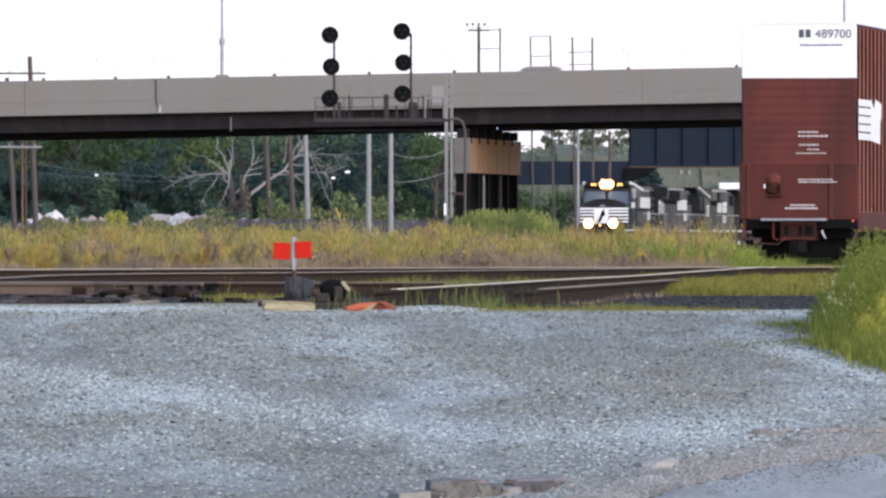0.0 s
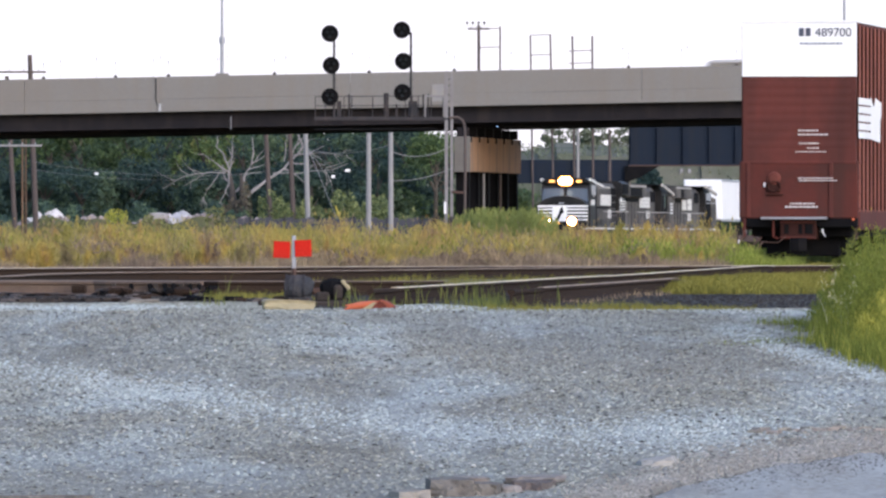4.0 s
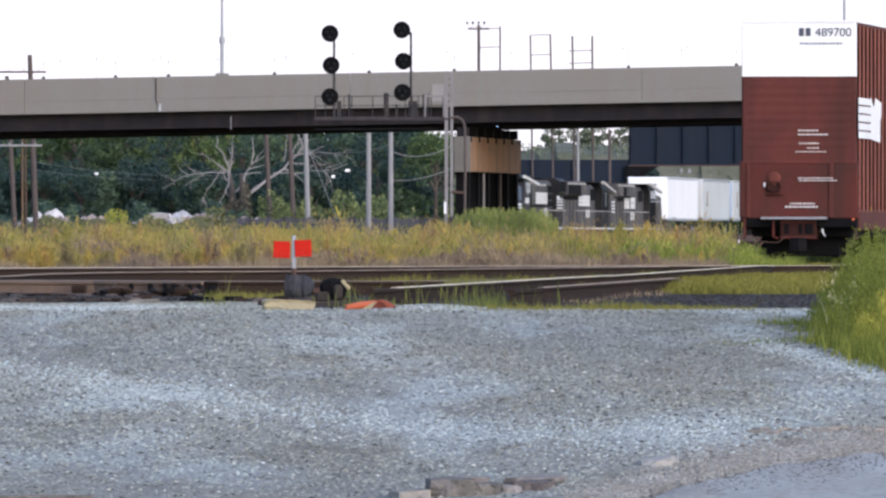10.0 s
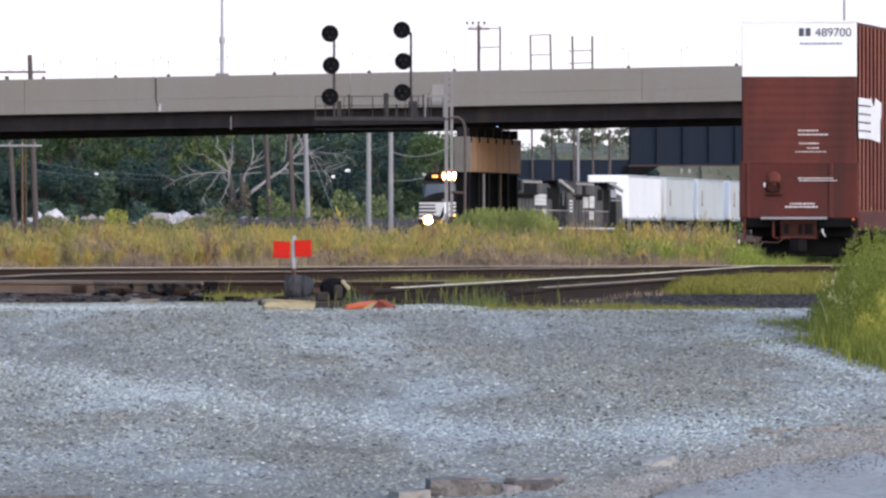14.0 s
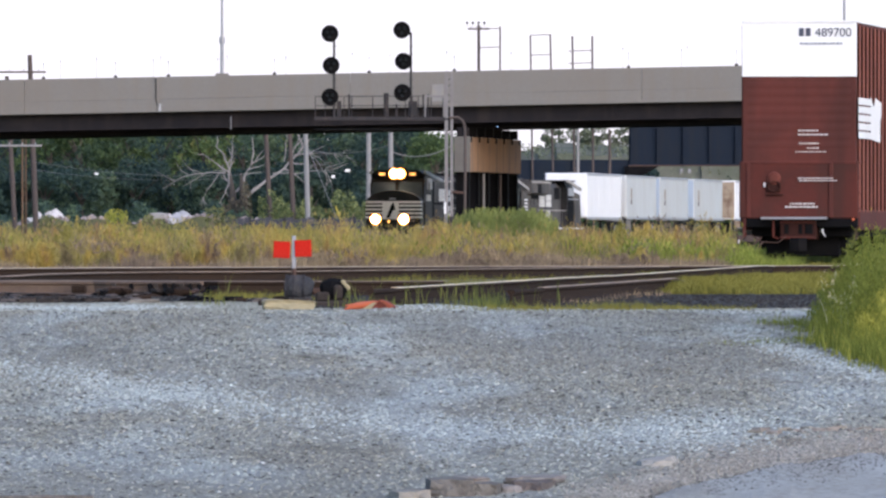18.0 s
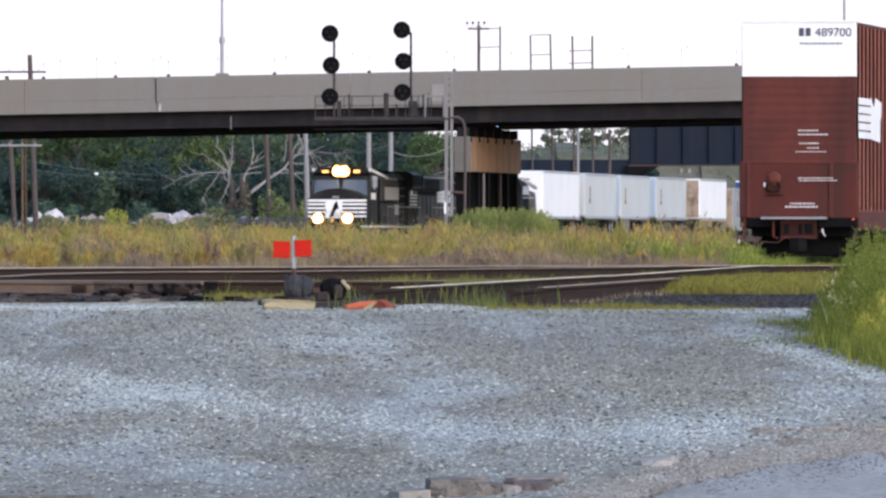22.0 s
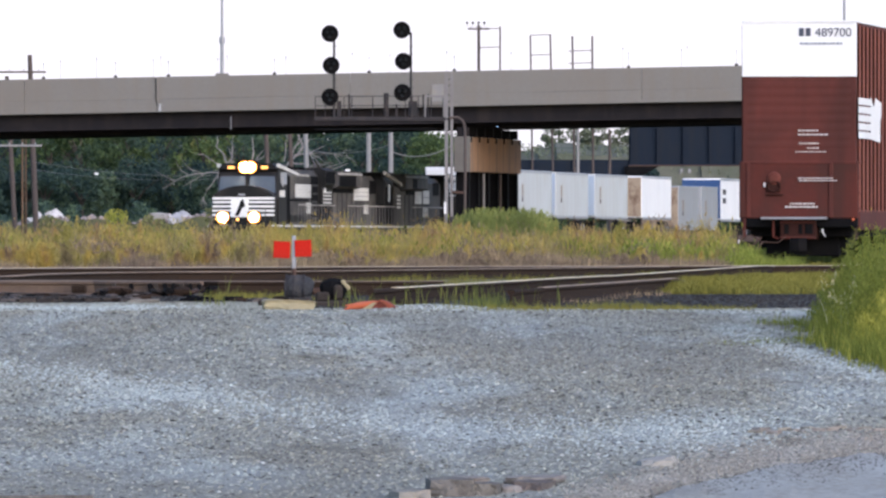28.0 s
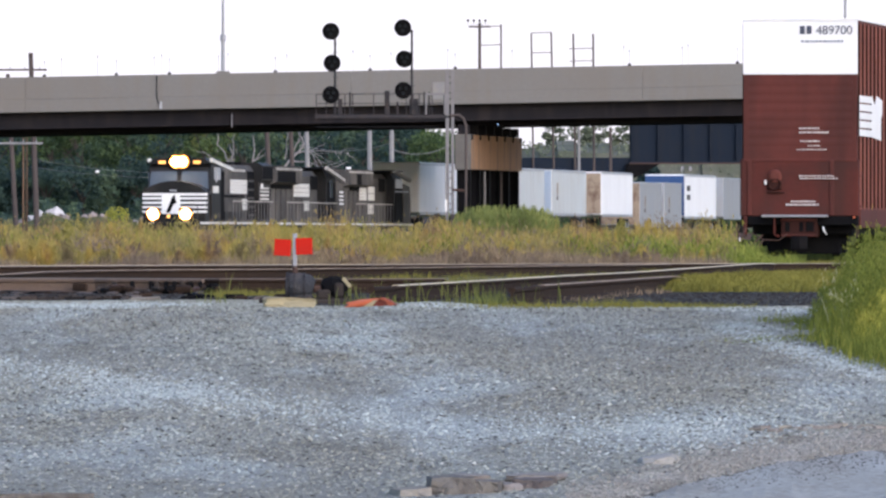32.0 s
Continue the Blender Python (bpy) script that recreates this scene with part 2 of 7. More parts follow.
M_TANPOLE = mat("orange_brown_pole_wood", (0.21, 0.13, 0.08), (0.15, 0.095, 0.06), 0.9, scale=2, fine=20)
M_PALEPOLE = mat("pale_grey_pole_wood", (0.36, 0.35, 0.34), (0.28, 0.27, 0.27), 0.9, scale=2, fine=20)
M_DEADWOOD = mat("bleached_dead_wood", (0.36, 0.335, 0.32), (0.26, 0.24, 0.23), 0.9, scale=3, fine=20)
M_DEADBARK = mat("weathered_grey_bark", (0.11, 0.092, 0.08), (0.07, 0.06, 0.052), 0.95, scale=2, fine=14, dirt=(0.07, 0.06, 0.05))
M_BARK = mat("bark", (0.09, 0.075, 0.06), (0.06, 0.05, 0.04), 0.95, scale=2, fine=14)
M_RED = mat("red_target_enamel", (0.52, 0.022, 0.011), (0.46, 0.019, 0.01), 0.9, scale=6, fine=30, dirt=(0.4, 0.03, 0.02), spec=0.1)
M_ORANGE = mat("faded_orange_plastic", (0.72, 0.17, 0.06), (0.6, 0.13, 0.05), 0.6, scale=6, fine=25, dirt=(0.45, 0.12, 0.06))
M_PALE = mat("pale_sandstone", (0.46, 0.39, 0.23), (0.36, 0.31, 0.18), 0.9, scale=4, fine=20, dirt=(0.25, 0.22, 0.15))
M_ROCK = mat("pale_rubble", (0.58, 0.55, 0.53), (0.46, 0.43, 0.42), 0.9, scale=0.7, fine=6, dirt=(0.24, 0.2, 0.19), obrand=0.2)
M_ROCKDULL = mat("dull_rubble", (0.36, 0.30, 0.28), (0.25, 0.205, 0.19), 0.9, scale=0.7, fine=6, dirt=(0.13, 0.11, 0.09), obrand=0.3)
M_STONE = gravel_mat("ballast_stone", (0.195, 0.202, 0.172), (0.296, 0.31, 0.268), (0.375, 0.391, 0.342), (0.197, 0.183, 0.138), (0.39, 0.445, 0.43), island=0.4)
M_DARKSTONE = mat("dark_cinder", (0.035, 0.035, 0.036), (0.02, 0.02, 0.022), 0.9, scale=4, fine=30, island=0.5)
M_PALECHIP = mat("pale_stone_chip", (0.5, 0.5, 0.47), (0.42, 0.42, 0.39), 0.9, scale=4, fine=30, island=0.25)
M_GREYSTONE = mat("dark_grey_stone", (0.095, 0.094, 0.085), (0.06, 0.059, 0.054), 0.9, scale=4, fine=30, island=0.6)
M_TYRE = mat("tyre_rubber", (0.02, 0.02, 0.02), (0.015, 0.015, 0.015), 0.9)
M_GLASS = mat("dark_cab_glass", (0.10, 0.12, 0.14), (0.07, 0.085, 0.1), 0.08, 0.0, scale=1, fine=3, bump=0, spec=0.8)
M_ASPHALT = gravel_mat("worn_asphalt", (0.255, 0.257, 0.23), (0.37, 0.375, 0.345), (0.465, 0.47, 0.44), (0.31, 0.275, 0.225), (0.45, 0.455, 0.43), speck=18.0, patch=0.9)
M_SHOULDER = gravel_mat("sandy_shoulder", (0.19, 0.18, 0.155), (0.28, 0.267, 0.235), (0.36, 0.345, 0.31), (0.24, 0.2, 0.165), (0.33, 0.325, 0.305), island=0.35, patch=1.2)
M_HEAD = glow("headlight_glow", (1.0, 0.80, 0.50), 140.0)
# glow of the rings that imitate the orange halo round lit lamps
M_AMBER = glow("amber_halo_glow", (1.0, 0.33, 0.05), 1.0)
M_NUMBER = glow("number_board_glow", (1.0, 0.45, 0.1), 1.0)
M_LENS = glow("green_lens_glow", (0.35, 0.6, 1.0), 0.7)
M_SIGNALLENS = mat("unlit_signal_lens", (0.035, 0.042, 0.05), (0.025, 0.03, 0.038), 0.6, bump=0, spec=0.15)
M_CARRED = mat("car_red_paint", (0.36, 0.03, 0.03), (0.33, 0.028, 0.028), 0.3, bump=0)
M_CARGREY = mat("car_grey_paint", (0.2, 0.2, 0.21), (0.18, 0.18, 0.19), 0.3, bump=0)
M_FENCE = mat("dark_fence_mesh", (0.085, 0.083, 0.098), (0.06, 0.06, 0.072), 0.8, scale=1, fine=10)

M_GOLD = leafy("goldenrod_and_grass", [(0.0, (0.20, 0.155, 0.105)), (0.25, (0.26, 0.21, 0.095)), (0.5, (0.39, 0.31, 0.105)), (0.72, (0.46, 0.33, 0.10)), (1.0, (0.28, 0.20, 0.115))], 1.5, trans=0.45, contrast=2.7, grain=0.08, squash=0.06)
M_GOLDHEAD = leafy("goldenrod_heads", [(0.0, (0.294, 0.26, 0.0702)), (0.3, (0.40, 0.345, 0.10)), (0.6, (0.54, 0.40, 0.11)), (0.8, (0.44, 0.285, 0.105)), (1.0, (0.29, 0.20, 0.12))], 1.5, trans=0.5, contrast=2.8, grain=0.08, squash=0.06)
M_STEMS = leafy("dry_brown_stems", [(0.0, (0.17, 0.125, 0.095)), (0.5, (0.29, 0.215, 0.145)), (1.0, (0.42, 0.325, 0.165))], 1.2, trans=0.3, contrast=2.0, grain=0.15)
M_GREEN = leafy("fresh_green_weeds", [(0.0, (0.15, 0.19, 0.0351)), (0.5, (0.26, 0.3, 0.0546)), (1.0, (0.39, 0.38, 0.0858))], 0.8, trans=0.45)
M_STRAW = leafy("pale_straw_heads", [(0.0, (0.42, 0.38, 0.22)), (1.0, (0.62, 0.57, 0.38))], 1.0, trans=0.3)
M_GREENDULL = leafy("dull_green_weeds", [(0.0, (0.11, 0.13, 0.035)), (0.5, (0.18, 0.20, 0.05)), (1.0, (0.27, 0.26, 0.075))], 0.8, trans=0.4)
M_DRYVINE = leafy("dry_brown_vines", [(0.0, (0.07, 0.06, 0.045)), (0.5, (0.12, 0.10, 0.07)), (1.0, (0.16, 0.16, 0.08))], 0.8, trans=0.2)
M_REED = leafy("reed_green", [(0.0, (0.10, 0.125, 0.045)), (0.5, (0.23, 0.26, 0.075)), (1.0, (0.42, 0.42, 0.13))], 2.0, trans=0.4, contrast=2.0, grain=0.15, squash=0.1)
M_BUSH = leafy("yellow_green_weeds", [(0.0, (0.1, 0.125, 0.0234)), (0.4, (0.23, 0.25, 0.0429)), (0.75, (0.38, 0.36, 0.0702)), (1.0, (0.38, 0.28, 0.0936))], 1.2, trans=0.45)
M_TURF = leafy("olive_turf", [(0.0, (0.15, 0.14, 0.0273)), (0.5, (0.21, 0.195, 0.039)), (1.0, (0.28, 0.25, 0.0546))], 0.4, trans=0.3, grain=0.2)
M_LEAFYGREEN = leafy("leafy_weed_green", [(0.0, (0.1, 0.13, 0.0234)), (0.5, (0.19, 0.22, 0.039)), (1.0, (0.33, 0.32, 0.0624))], 1.5, trans=0.4)
M_BANK = leafy("bank_weeds_green", [(0.0, (0.10, 0.11, 0.05)), (0.45, (0.19, 0.19, 0.08)), (0.7, (0.30, 0.31, 0.09)), (1.0, (0.27, 0.2, 0.13))], 0.5, trans=0.4, contrast=2.4)
M_ROADBUSH = leafy("sunny_roadside_green", [(0.0, (0.208, 0.221, 0.0406)), (0.4, (0.377, 0.37, 0.0608)), (0.75, (0.598, 0.533, 0.101)), (1.0, (0.559, 0.403, 0.132))], 1.2, trans=0.5)
# leaf colours lightened to paint in the haze over the far hill
M_SCRUB = leafy("haze_paled_hill_scrub", [(0.0, (0.11, 0.135, 0.09)), (0.5, (0.17, 0.195, 0.125)), (1.0, (0.25, 0.255, 0.16))], 0.2)
M_LEAF = leafy("dark_tree_leaves", [(0.0, (0.018, 0.036, 0.038)), (0.4, (0.04, 0.072, 0.062)), (0.7, (0.09, 0.135, 0.075)), (1.0, (0.20, 0.23, 0.09))], 0.22, contrast=1.6, grain=0.14, obj=0.3)
M_LEAF2 = leafy("olive_tree_leaves", [(0.0, (0.03, 0.052, 0.038)), (0.4, (0.06, 0.098, 0.048)), (0.65, (0.105, 0.155, 0.055)), (0.85, (0.20, 0.235, 0.07)), (1.0, (0.19, 0.15, 0.09))], 0.28, contrast=2.0, grain=0.14, obj=0.3)
M_VINE = leafy("hedge_leaves", [(0.0, (0.04, 0.06, 0.03)), (0.5, (0.13, 0.16, 0.06)), (1.0, (0.36, 0.37, 0.14))], 0.9, contrast=1.8)
M_PLUME = leafy("goldenrod_plumes", [(0.0, (0.25, 0.195, 0.095)), (0.2, (0.36, 0.3, 0.105)), (0.45, (0.45, 0.37, 0.115)), (0.65, (0.56, 0.41, 0.11)), (0.82, (0.38, 0.25, 0.12)), (1.0, (0.2, 0.15, 0.12))], 1.7, trans=0.5, contrast=3.0, grain=0.06, squash=0.06)


# ---- mesh tools ----
class Geo:
    """Collects points and faces of one part."""

    def __init__(self):
        self.v, self.f = [], []

    def add(self, v, f):
        k = len(self.v)
        self.v += [tuple(p) for p in v]
        self.f += [tuple(i + k for i in q) for q in f]
        return self

    def box(self, x0, x1, y0, y1, z0, z1, b=0.0):
        """A box, with chamfered edges of b metres."""
        if b <= 0:
            v = [(x, y, z) for x in (x0, x1) for y in (y0, y1) for z in (z0, z1)]
            return self.add(v, [(0, 1, 3, 2), (4, 6, 7, 5), (0, 4, 5, 1), (2, 3, 7, 6), (0, 2, 6, 4), (1, 5, 7, 3)])
        b = min(b, 0.45 * (x1 - x0), 0.45 * (y1 - y0), 0.45 * (z1 - z0))
        lo, hi = (x0, y0, z0), (x1, y1, z1)
        ids, v, f = {}, [], []
        for c in range(8):
            s = (c >> 2 & 1, c >> 1 & 1, c & 1)
            for a in range(3):
                p = [(hi if s[k] else lo)[k] + (0 if k == a else (-b if s[k] else b)) for k in range(3)]
                ids[c, a] = len(v)
                v.append(tuple(p))
        for a in range(3):
            m1, m2 = [4 >> k for k in range(3) if k != a]
            for side in (0, 4 >> a):
                q = [side, side | m1, side | m1 | m2, side | m2]
                f.append(tuple(ids[c, a] for c in q))
        for a in range(3):
            m = 4 >> a
            o = [k for k in range(3) if k != a]
            m1, m2 = 4 >> o[0], 4 >> o[1]
            for base in (0, m1, m2, m1 | m2):
                f.append((ids[base, o[0]], ids[base, o[1]], ids[base | m, o[1]], ids[base | m, o[0]]))
        for c in range(8):
            f.append((ids[c, 0], ids[c, 1], ids[c, 2]))
        return self.add(v, f)

    def tube(self, pts, radii, n=8):
        """A tube along points, capped."""
        pts = [Vector(p) for p in pts]
        if not isinstance(radii, (list, tuple)):
            radii = [radii] * len(pts)
        v, f = [], []
        for i, (p, r) in enumerate(zip(pts, radii)):
            d = (pts[min(i + 1, len(pts) - 1)] - pts[max(i - 1, 0)]).normalized()
            a = d.cross(Vector((0.13, 0.31, 0.94)) if abs(d.z) < 0.9 else Vector((1, 0.1, 0))).normalized()
            b = d.cross(a)
            v += [p + r * (math.cos(2 * math.pi * k / n) * a + math.sin(2 * math.pi * k / n) * b) for k in range(n)]
        for i in range(len(pts) - 1):
            for k in range(n):
                k2 = (k + 1) % n
                f.append((i * n + k, i * n + k2, (i + 1) * n + k2, (i + 1) * n + k))
        f.append(tuple(range(n)))
        f.append(tuple(range((len(pts) - 1) * n, len(pts) * n)))
        return self.add(v, f)

    def prism(self, outline, axis, a0, a1):
        """An outline (two coordinates, in the order of the other two axes) drawn out along an axis."""
        n = len(outline)
        v = []
        for a in (a0, a1):
            for p in outline:
                q = list(p)
                q.insert(axis, a)
                v.append(tuple(q))
        f = [tuple(range(n)), tuple(range(n, 2 * n))] + [(k, (k + 1) % n, n + (k + 1) % n, n + k) for k in range(n)]
        return self.add(v, f)

    def make(self, name, material, parent=None, label="", smooth=False, fix=True):
        me = bpy.data.meshes.new(name)
        me.from_pydata(self.v, [], self.f)
        if fix:
            bm = bmesh.new()
            bm.from_mesh(me)
            bmesh.ops.recalc_face_normals(bm, faces=bm.faces)
            bm.to_mesh(me)
            bm.free()
        me.materials.append(material)
        if smooth:
            me.polygons.foreach_set("use_smooth", [True] * len(me.polygons))
        ob = new(name, me)
        if parent:
            ob.parent = parent
        if label:
            tagged(ob, label)
        return ob


def empty(name, label, category, group="", kind=""):
    return tagged(new(name), label, category, group, kind)


def soup(name, v, f, material, parent=None):
    """A mesh from arrays of points and faces."""
    me = bpy.data.meshes.new(name)
    me.from_pydata(v.tolist(), [], f.tolist())
    me.materials.append(material)
    ob = new(name, me)
    if parent:
        ob.parent = parent
    return ob


RNG = np.random.default_rng(7)


def blades(p, h, w, lean, rng):
    """Bent blades: base points p (n,3), heights h, widths w, how far the tips lean."""
    n = len(p)
    az = rng.uniform(0, 2 * math.pi, n)
    side = np.stack([np.cos(az), np.sin(az), 0 * az], 1) * (w / 2)[:, None]
    az2 = rng.uniform(0, 2 * math.pi, n)
    off = np.stack([np.cos(az2), np.sin(az2), 0 * az2], 1) * (lean * h * rng.uniform(0.2, 1, n))[:, None]
    up = np.array([0, 0, 1.0]) * h[:, None]
    mid = p + up * 0.55 + off * 0.3
    tip = p + up * rng.uniform(0.85, 1, n)[:, None] + off
    v = np.stack([p - side, p + side, mid + side * 0.8, mid - side * 0.8, tip], 1).reshape(-1, 3)
    k = np.arange(n) * 5
    t = np.concatenate([np.stack([k, k + 1, k + 2], 1), np.stack([k, k + 2, k + 3], 1), np.stack([k + 3, k + 2, k + 4], 1)])
    return v, t


def leaves(c, size, rng, up=0.5):
    """Leaf diamonds at points c (n,3), turned at random."""
    n = len(c)
    a = rng.normal(size=(n, 3))
    a /= np.linalg.norm(a, axis=1)[:, None]
    b = rng.normal(size=(n, 3))
    b[:, 2] *= up
    b -= a * (a * b).sum(1)[:, None]
    b /= np.linalg.norm(b, axis=1)[:, None]
    s = (size * rng.uniform(0.6, 1.3, n))[:, None]
    v = np.stack([c - a * s, c - b * s * 0.55, c + a * s, c + b * s * 0.55], 1).reshape(-1, 3)
    k = np.arange(n) * 4
    t = np.stack([k, k + 1, k + 2, k + 3], 1)
    return v, t


def wisps(c, size, rng, tilt=0.3):
    """Slender upright leaves at points c (n,3), like the strokes of a brush."""
    n = len(c)
    a = rng.normal(0, tilt, (n, 3))
    a[:, 2] = 1
    a /= np.linalg.norm(a, axis=1)[:, None]
    az = rng.uniform(0, 2 * math.pi, n)
    b = np.stack([np.cos(az), np.sin(az), 0 * az], 1)
    s = (size * rng.uniform(0.6, 1.4, n))[:, None]
    v = np.stack([c - a * s, c - b * s * 0.2, c + a * s, c + b * s * 0.2], 1).reshape(-1, 3)
    k = np.arange(n) * 4
    return v, np.stack([k, k + 1, k + 2, k + 3], 1)


# ---- ground: a gravel apron rising to the yard tracks, then flat to the horizon ----
def ground_z(x, y):
    """Height of the ground."""
    pts = [(-1e4, 0.0), (64, 0.0), (96, 0.93), (112, 0.95), (285, 0.95), (330, 0.45), (1e5, 0.42)]
    z = np.interp(y, [p[0] for p in pts], [p[1] for p in pts])
    z = z + 0.045 * np.exp(-((y - 99.2) / 2.2) ** 2) * np.exp(-((x + 0.12) / 0.52) ** 2)
    return z + 0.03 * np.sin(x * 1.3 + y * 0.11) * np.sin(y * 0.23) * np.clip((y - 60) / 6, 0, 1) * np.clip((98 - y) / 8, 0, 1)


gx = np.concatenate([np.array([-9000, -3000, -900, -300, -100, -40, -20]), np.linspace(-14, 14, 57), np.array([20, 40, 100, 300, 900, 3000, 9000])])
gy = np.concatenate([np.array([-4000, -800, -100, 0, 30, 50]), np.linspace(58, 120, 90), np.array([130, 150, 180, 220, 260, 285, 300, 315, 330, 360, 420, 520, 700, 1000, 1600, 3000, 5000, 9000])])
GX, GY = np.meshgrid(gx, gy)
gv = np.stack([GX.ravel(), GY.ravel(), ground_z(GX, GY).ravel()], 1)
nx, ny = len(gx), len(gy)
gi = (np.arange(ny - 1)[:, None] * nx + np.arange(nx - 1)[None, :]).ravel()
M_GROUND = gravel_mat("gravel_apron", (0.14, 0.14, 0.122), (0.25, 0.252, 0.222), (0.35, 0.352, 0.315), (0.19, 0.17, 0.132), (0.36, 0.385, 0.375))
# dark dirty ballast, its colour also taking in the shadow below the rails
M_CINDER = mat("dirty_shaded_ballast_bed", (0.028, 0.025, 0.022), (0.016, 0.0145, 0.013), 0.95, scale=0.8, fine=18, bump=0.4, dirt=(0.06, 0.05, 0.038), dirt_amount=0.6)
M_FIELD = mat("weedy_soil", (0.15, 0.145, 0.05), (0.11, 0.105, 0.04), 0.95, scale=0.25, fine=5, dirt=(0.10, 0.08, 0.05), dirt_amount=0.6)
ground = soup("ground", gv, np.stack([gi, gi + 1, gi + nx + 1, gi + nx], 1), M_GROUND)
tagged(ground, "blue-grey crushed gravel apron before the tracks", "ground", kind="structure")
ground.data.materials.append(M_FIELD)
ground.data.materials.append(M_CINDER)
ground.data.polygons.foreach_set("material_index", [0 if gy[i // nx] <= 99.8 else 2 if gy[i // nx] < 129 else 1 for i in gi.tolist()])


haze = glow("hazy_sky_glow", (1.0, 0.975, 0.96), 0.72)
haze.node_tree.nodes["Principled BSDF"].inputs["Base Color"].default_value = (0, 0, 0, 1)
haze.node_tree.nodes["Principled BSDF"].inputs["Specular IOR Level"].default_value = 0.0
backdrop = Geo().add([(-2200, 4700, -30), (2200, 4700, -30), (2200, 4700, 480), (-2200, 4700, 480)], [(0, 1, 2, 3)]).make("backdrop", haze, fix=False)
tagged(backdrop, "plain white hazy sky on the horizon", "sky", kind="structure")


def stones(name, n, x_at, y0, y1, size, material, label, rng, keep=None, line=None):
    """Loose angular stones lying on the ground, or along a line x(x, y)."""
    y = y0 + (y1 - y0) * rng.uniform(0, 1, n) ** 0.8
    x = x_at(y) * rng.uniform(-1, 1, n)
    if keep:
        ok = keep(x, y)
        x, y = x[ok], y[ok]
        n = len(x)
    if line:
        x = line(x, y)
    z = ground_z(x, y)
    base = np.array([(1, 0, 0), (-0.5, 0.87, 0), (-0.5, -0.87, 0), (0.2, 0.2, 0.58), (-0.35, -0.1, 0.46)])
    tri = np.array([(0, 1, 3), (1, 4, 3), (1, 2, 4), (2, 0, 3), (2, 3, 4)])
    s = size * np.exp(rng.normal(0, 0.42, n)).clip(0.4, 2.0)
    az = rng.uniform(0, 2 * math.pi, n)
    c, sn = np.cos(az), np.sin(az)
    jit = base[None] * rng.uniform(0.6, 1.4, (n, 5, 3))
    v = np.stack([jit[:, :, 0] * c[:, None] - jit[:, :, 1] * sn[:, None], jit[:, :, 0] * sn[:, None] + jit[:, :, 1] * c[:, None], 0.72 * jit[:, :, 2] - 0.1], 2) * s[:, None, None]
    v += np.stack([x, y, z], 1)[:, None]
    f = (tri[None] + (np.arange(n) * 5)[:, None, None]).reshape(-1, 3)
    return tagged(soup(name, v.reshape(-1, 3), f, material), label, "gravel", kind="stuff")


stones("gravel", 140000, lambda y: 0.0475 * y, 62, 100.6, 0.0125, M_STONE, "loose pale blue-grey crushed stones on the apron", RNG)
stones("dark_grit", 15000, lambda y: 0.0475 * y, 62, 100, 0.0155, M_GREYSTONE, "fine dark grit among the gravel", RNG)
stones("pale_chips", 2600, lambda y: 0.0475 * y, 62, 100, 0.0145, M_PALECHIP, "pale limestone chips among the gravel", RNG)
M_CINDERSTONE = mat("sooty_ballast", (0.05, 0.043, 0.036), (0.03, 0.026, 0.022), 0.95, scale=0.8, fine=25, dirt=(0.10, 0.075, 0.055), island=0.6)
M_PALEGRAVEL = mat("pale_blue_gravel", (0.47, 0.525, 0.51), (0.35, 0.39, 0.38), 0.9, scale=4, fine=30, island=0.35)
M_BROWNGRIT = mat("brown_grit", (0.235, 0.215, 0.17), (0.165, 0.15, 0.12), 0.9, scale=4, fine=30, island=0.4)


def drift(middle, wide, x0, x1):
    """Keeps stones in a drift round the line middle(x), thinning out over wide metres."""
    pick = np.random.default_rng(91)
    return lambda x, y: (pick.uniform(0, 1, len(x)) < np.exp(-((y - middle(x)) / wide) ** 2)) & (pick.uniform(0, 1, len(x)) < np.clip((x - x0) / 0.7, 0, 1) * np.clip((x1 - x) / 0.7, 0, 1))


stones("pale_gravel_drift", 95000, lambda y: 0.0475 * y, 64, 93, 0.013, M_PALEGRAVEL, "pale blue gravel spread in a wheel track", RNG, drift(lambda x: np.interp(x, [-3.6, -1.8, 0, 1.3, 2.6], [84, 78.5, 73.8, 72.4, 73]), 2.2, -4.2, 2.6))
stones("pale_gravel_drift", 110000, lambda y: 0.0475 * y, 78, 91, 0.013, M_PALEGRAVEL, "pale blue gravel spread before the roadside grass", RNG, drift(lambda x: 88.2 - 8.7 * (x - 2.7), 1.5, 2.3, 4.6))
stones("pale_gravel_drift", 46000, lambda y: 0.0475 * y, 97.5, 107, 0.016, M_PALEGRAVEL, "pale blue gravel heaped before the turnout", RNG, drift(lambda x: 101.5 + 0.8 * np.sin(x * 2.3), 2.6, -5.6, -2.2))
stones("brown_grit_drift", 40000, lambda y: 0.0475 * y, 74, 96, 0.0115, M_BROWNGRIT, "brown grit trodden into the gravel", RNG, drift(lambda x: 87.0 - 1.2 * x, 4.0, -0.4, 3.2))
stones("brown_grit_drift", 16000, lambda y: 0.0475 * y, 86, 98, 0.0115, M_BROWNGRIT, "brown grit trodden into the gravel", RNG, drift(lambda x: 93.0 + 0 * x, 1.6, -3.9, -1.6))
stones("pale_gravel_drift", 7000, lambda y: 0 * y + 1.4, 95.5, 101.2, 0.015, M_PALEGRAVEL, "pale blue gravel heaped before the rail end", RNG, drift(lambda x: 98.6 + 0 * x, 1.9, -0.75, 0.75))
stones("dark_cinders", 150, lambda y: 0.046 * y, 63, 99, 0.021, M_DARKSTONE, "scattered dark cinders lying among the gravel", RNG)
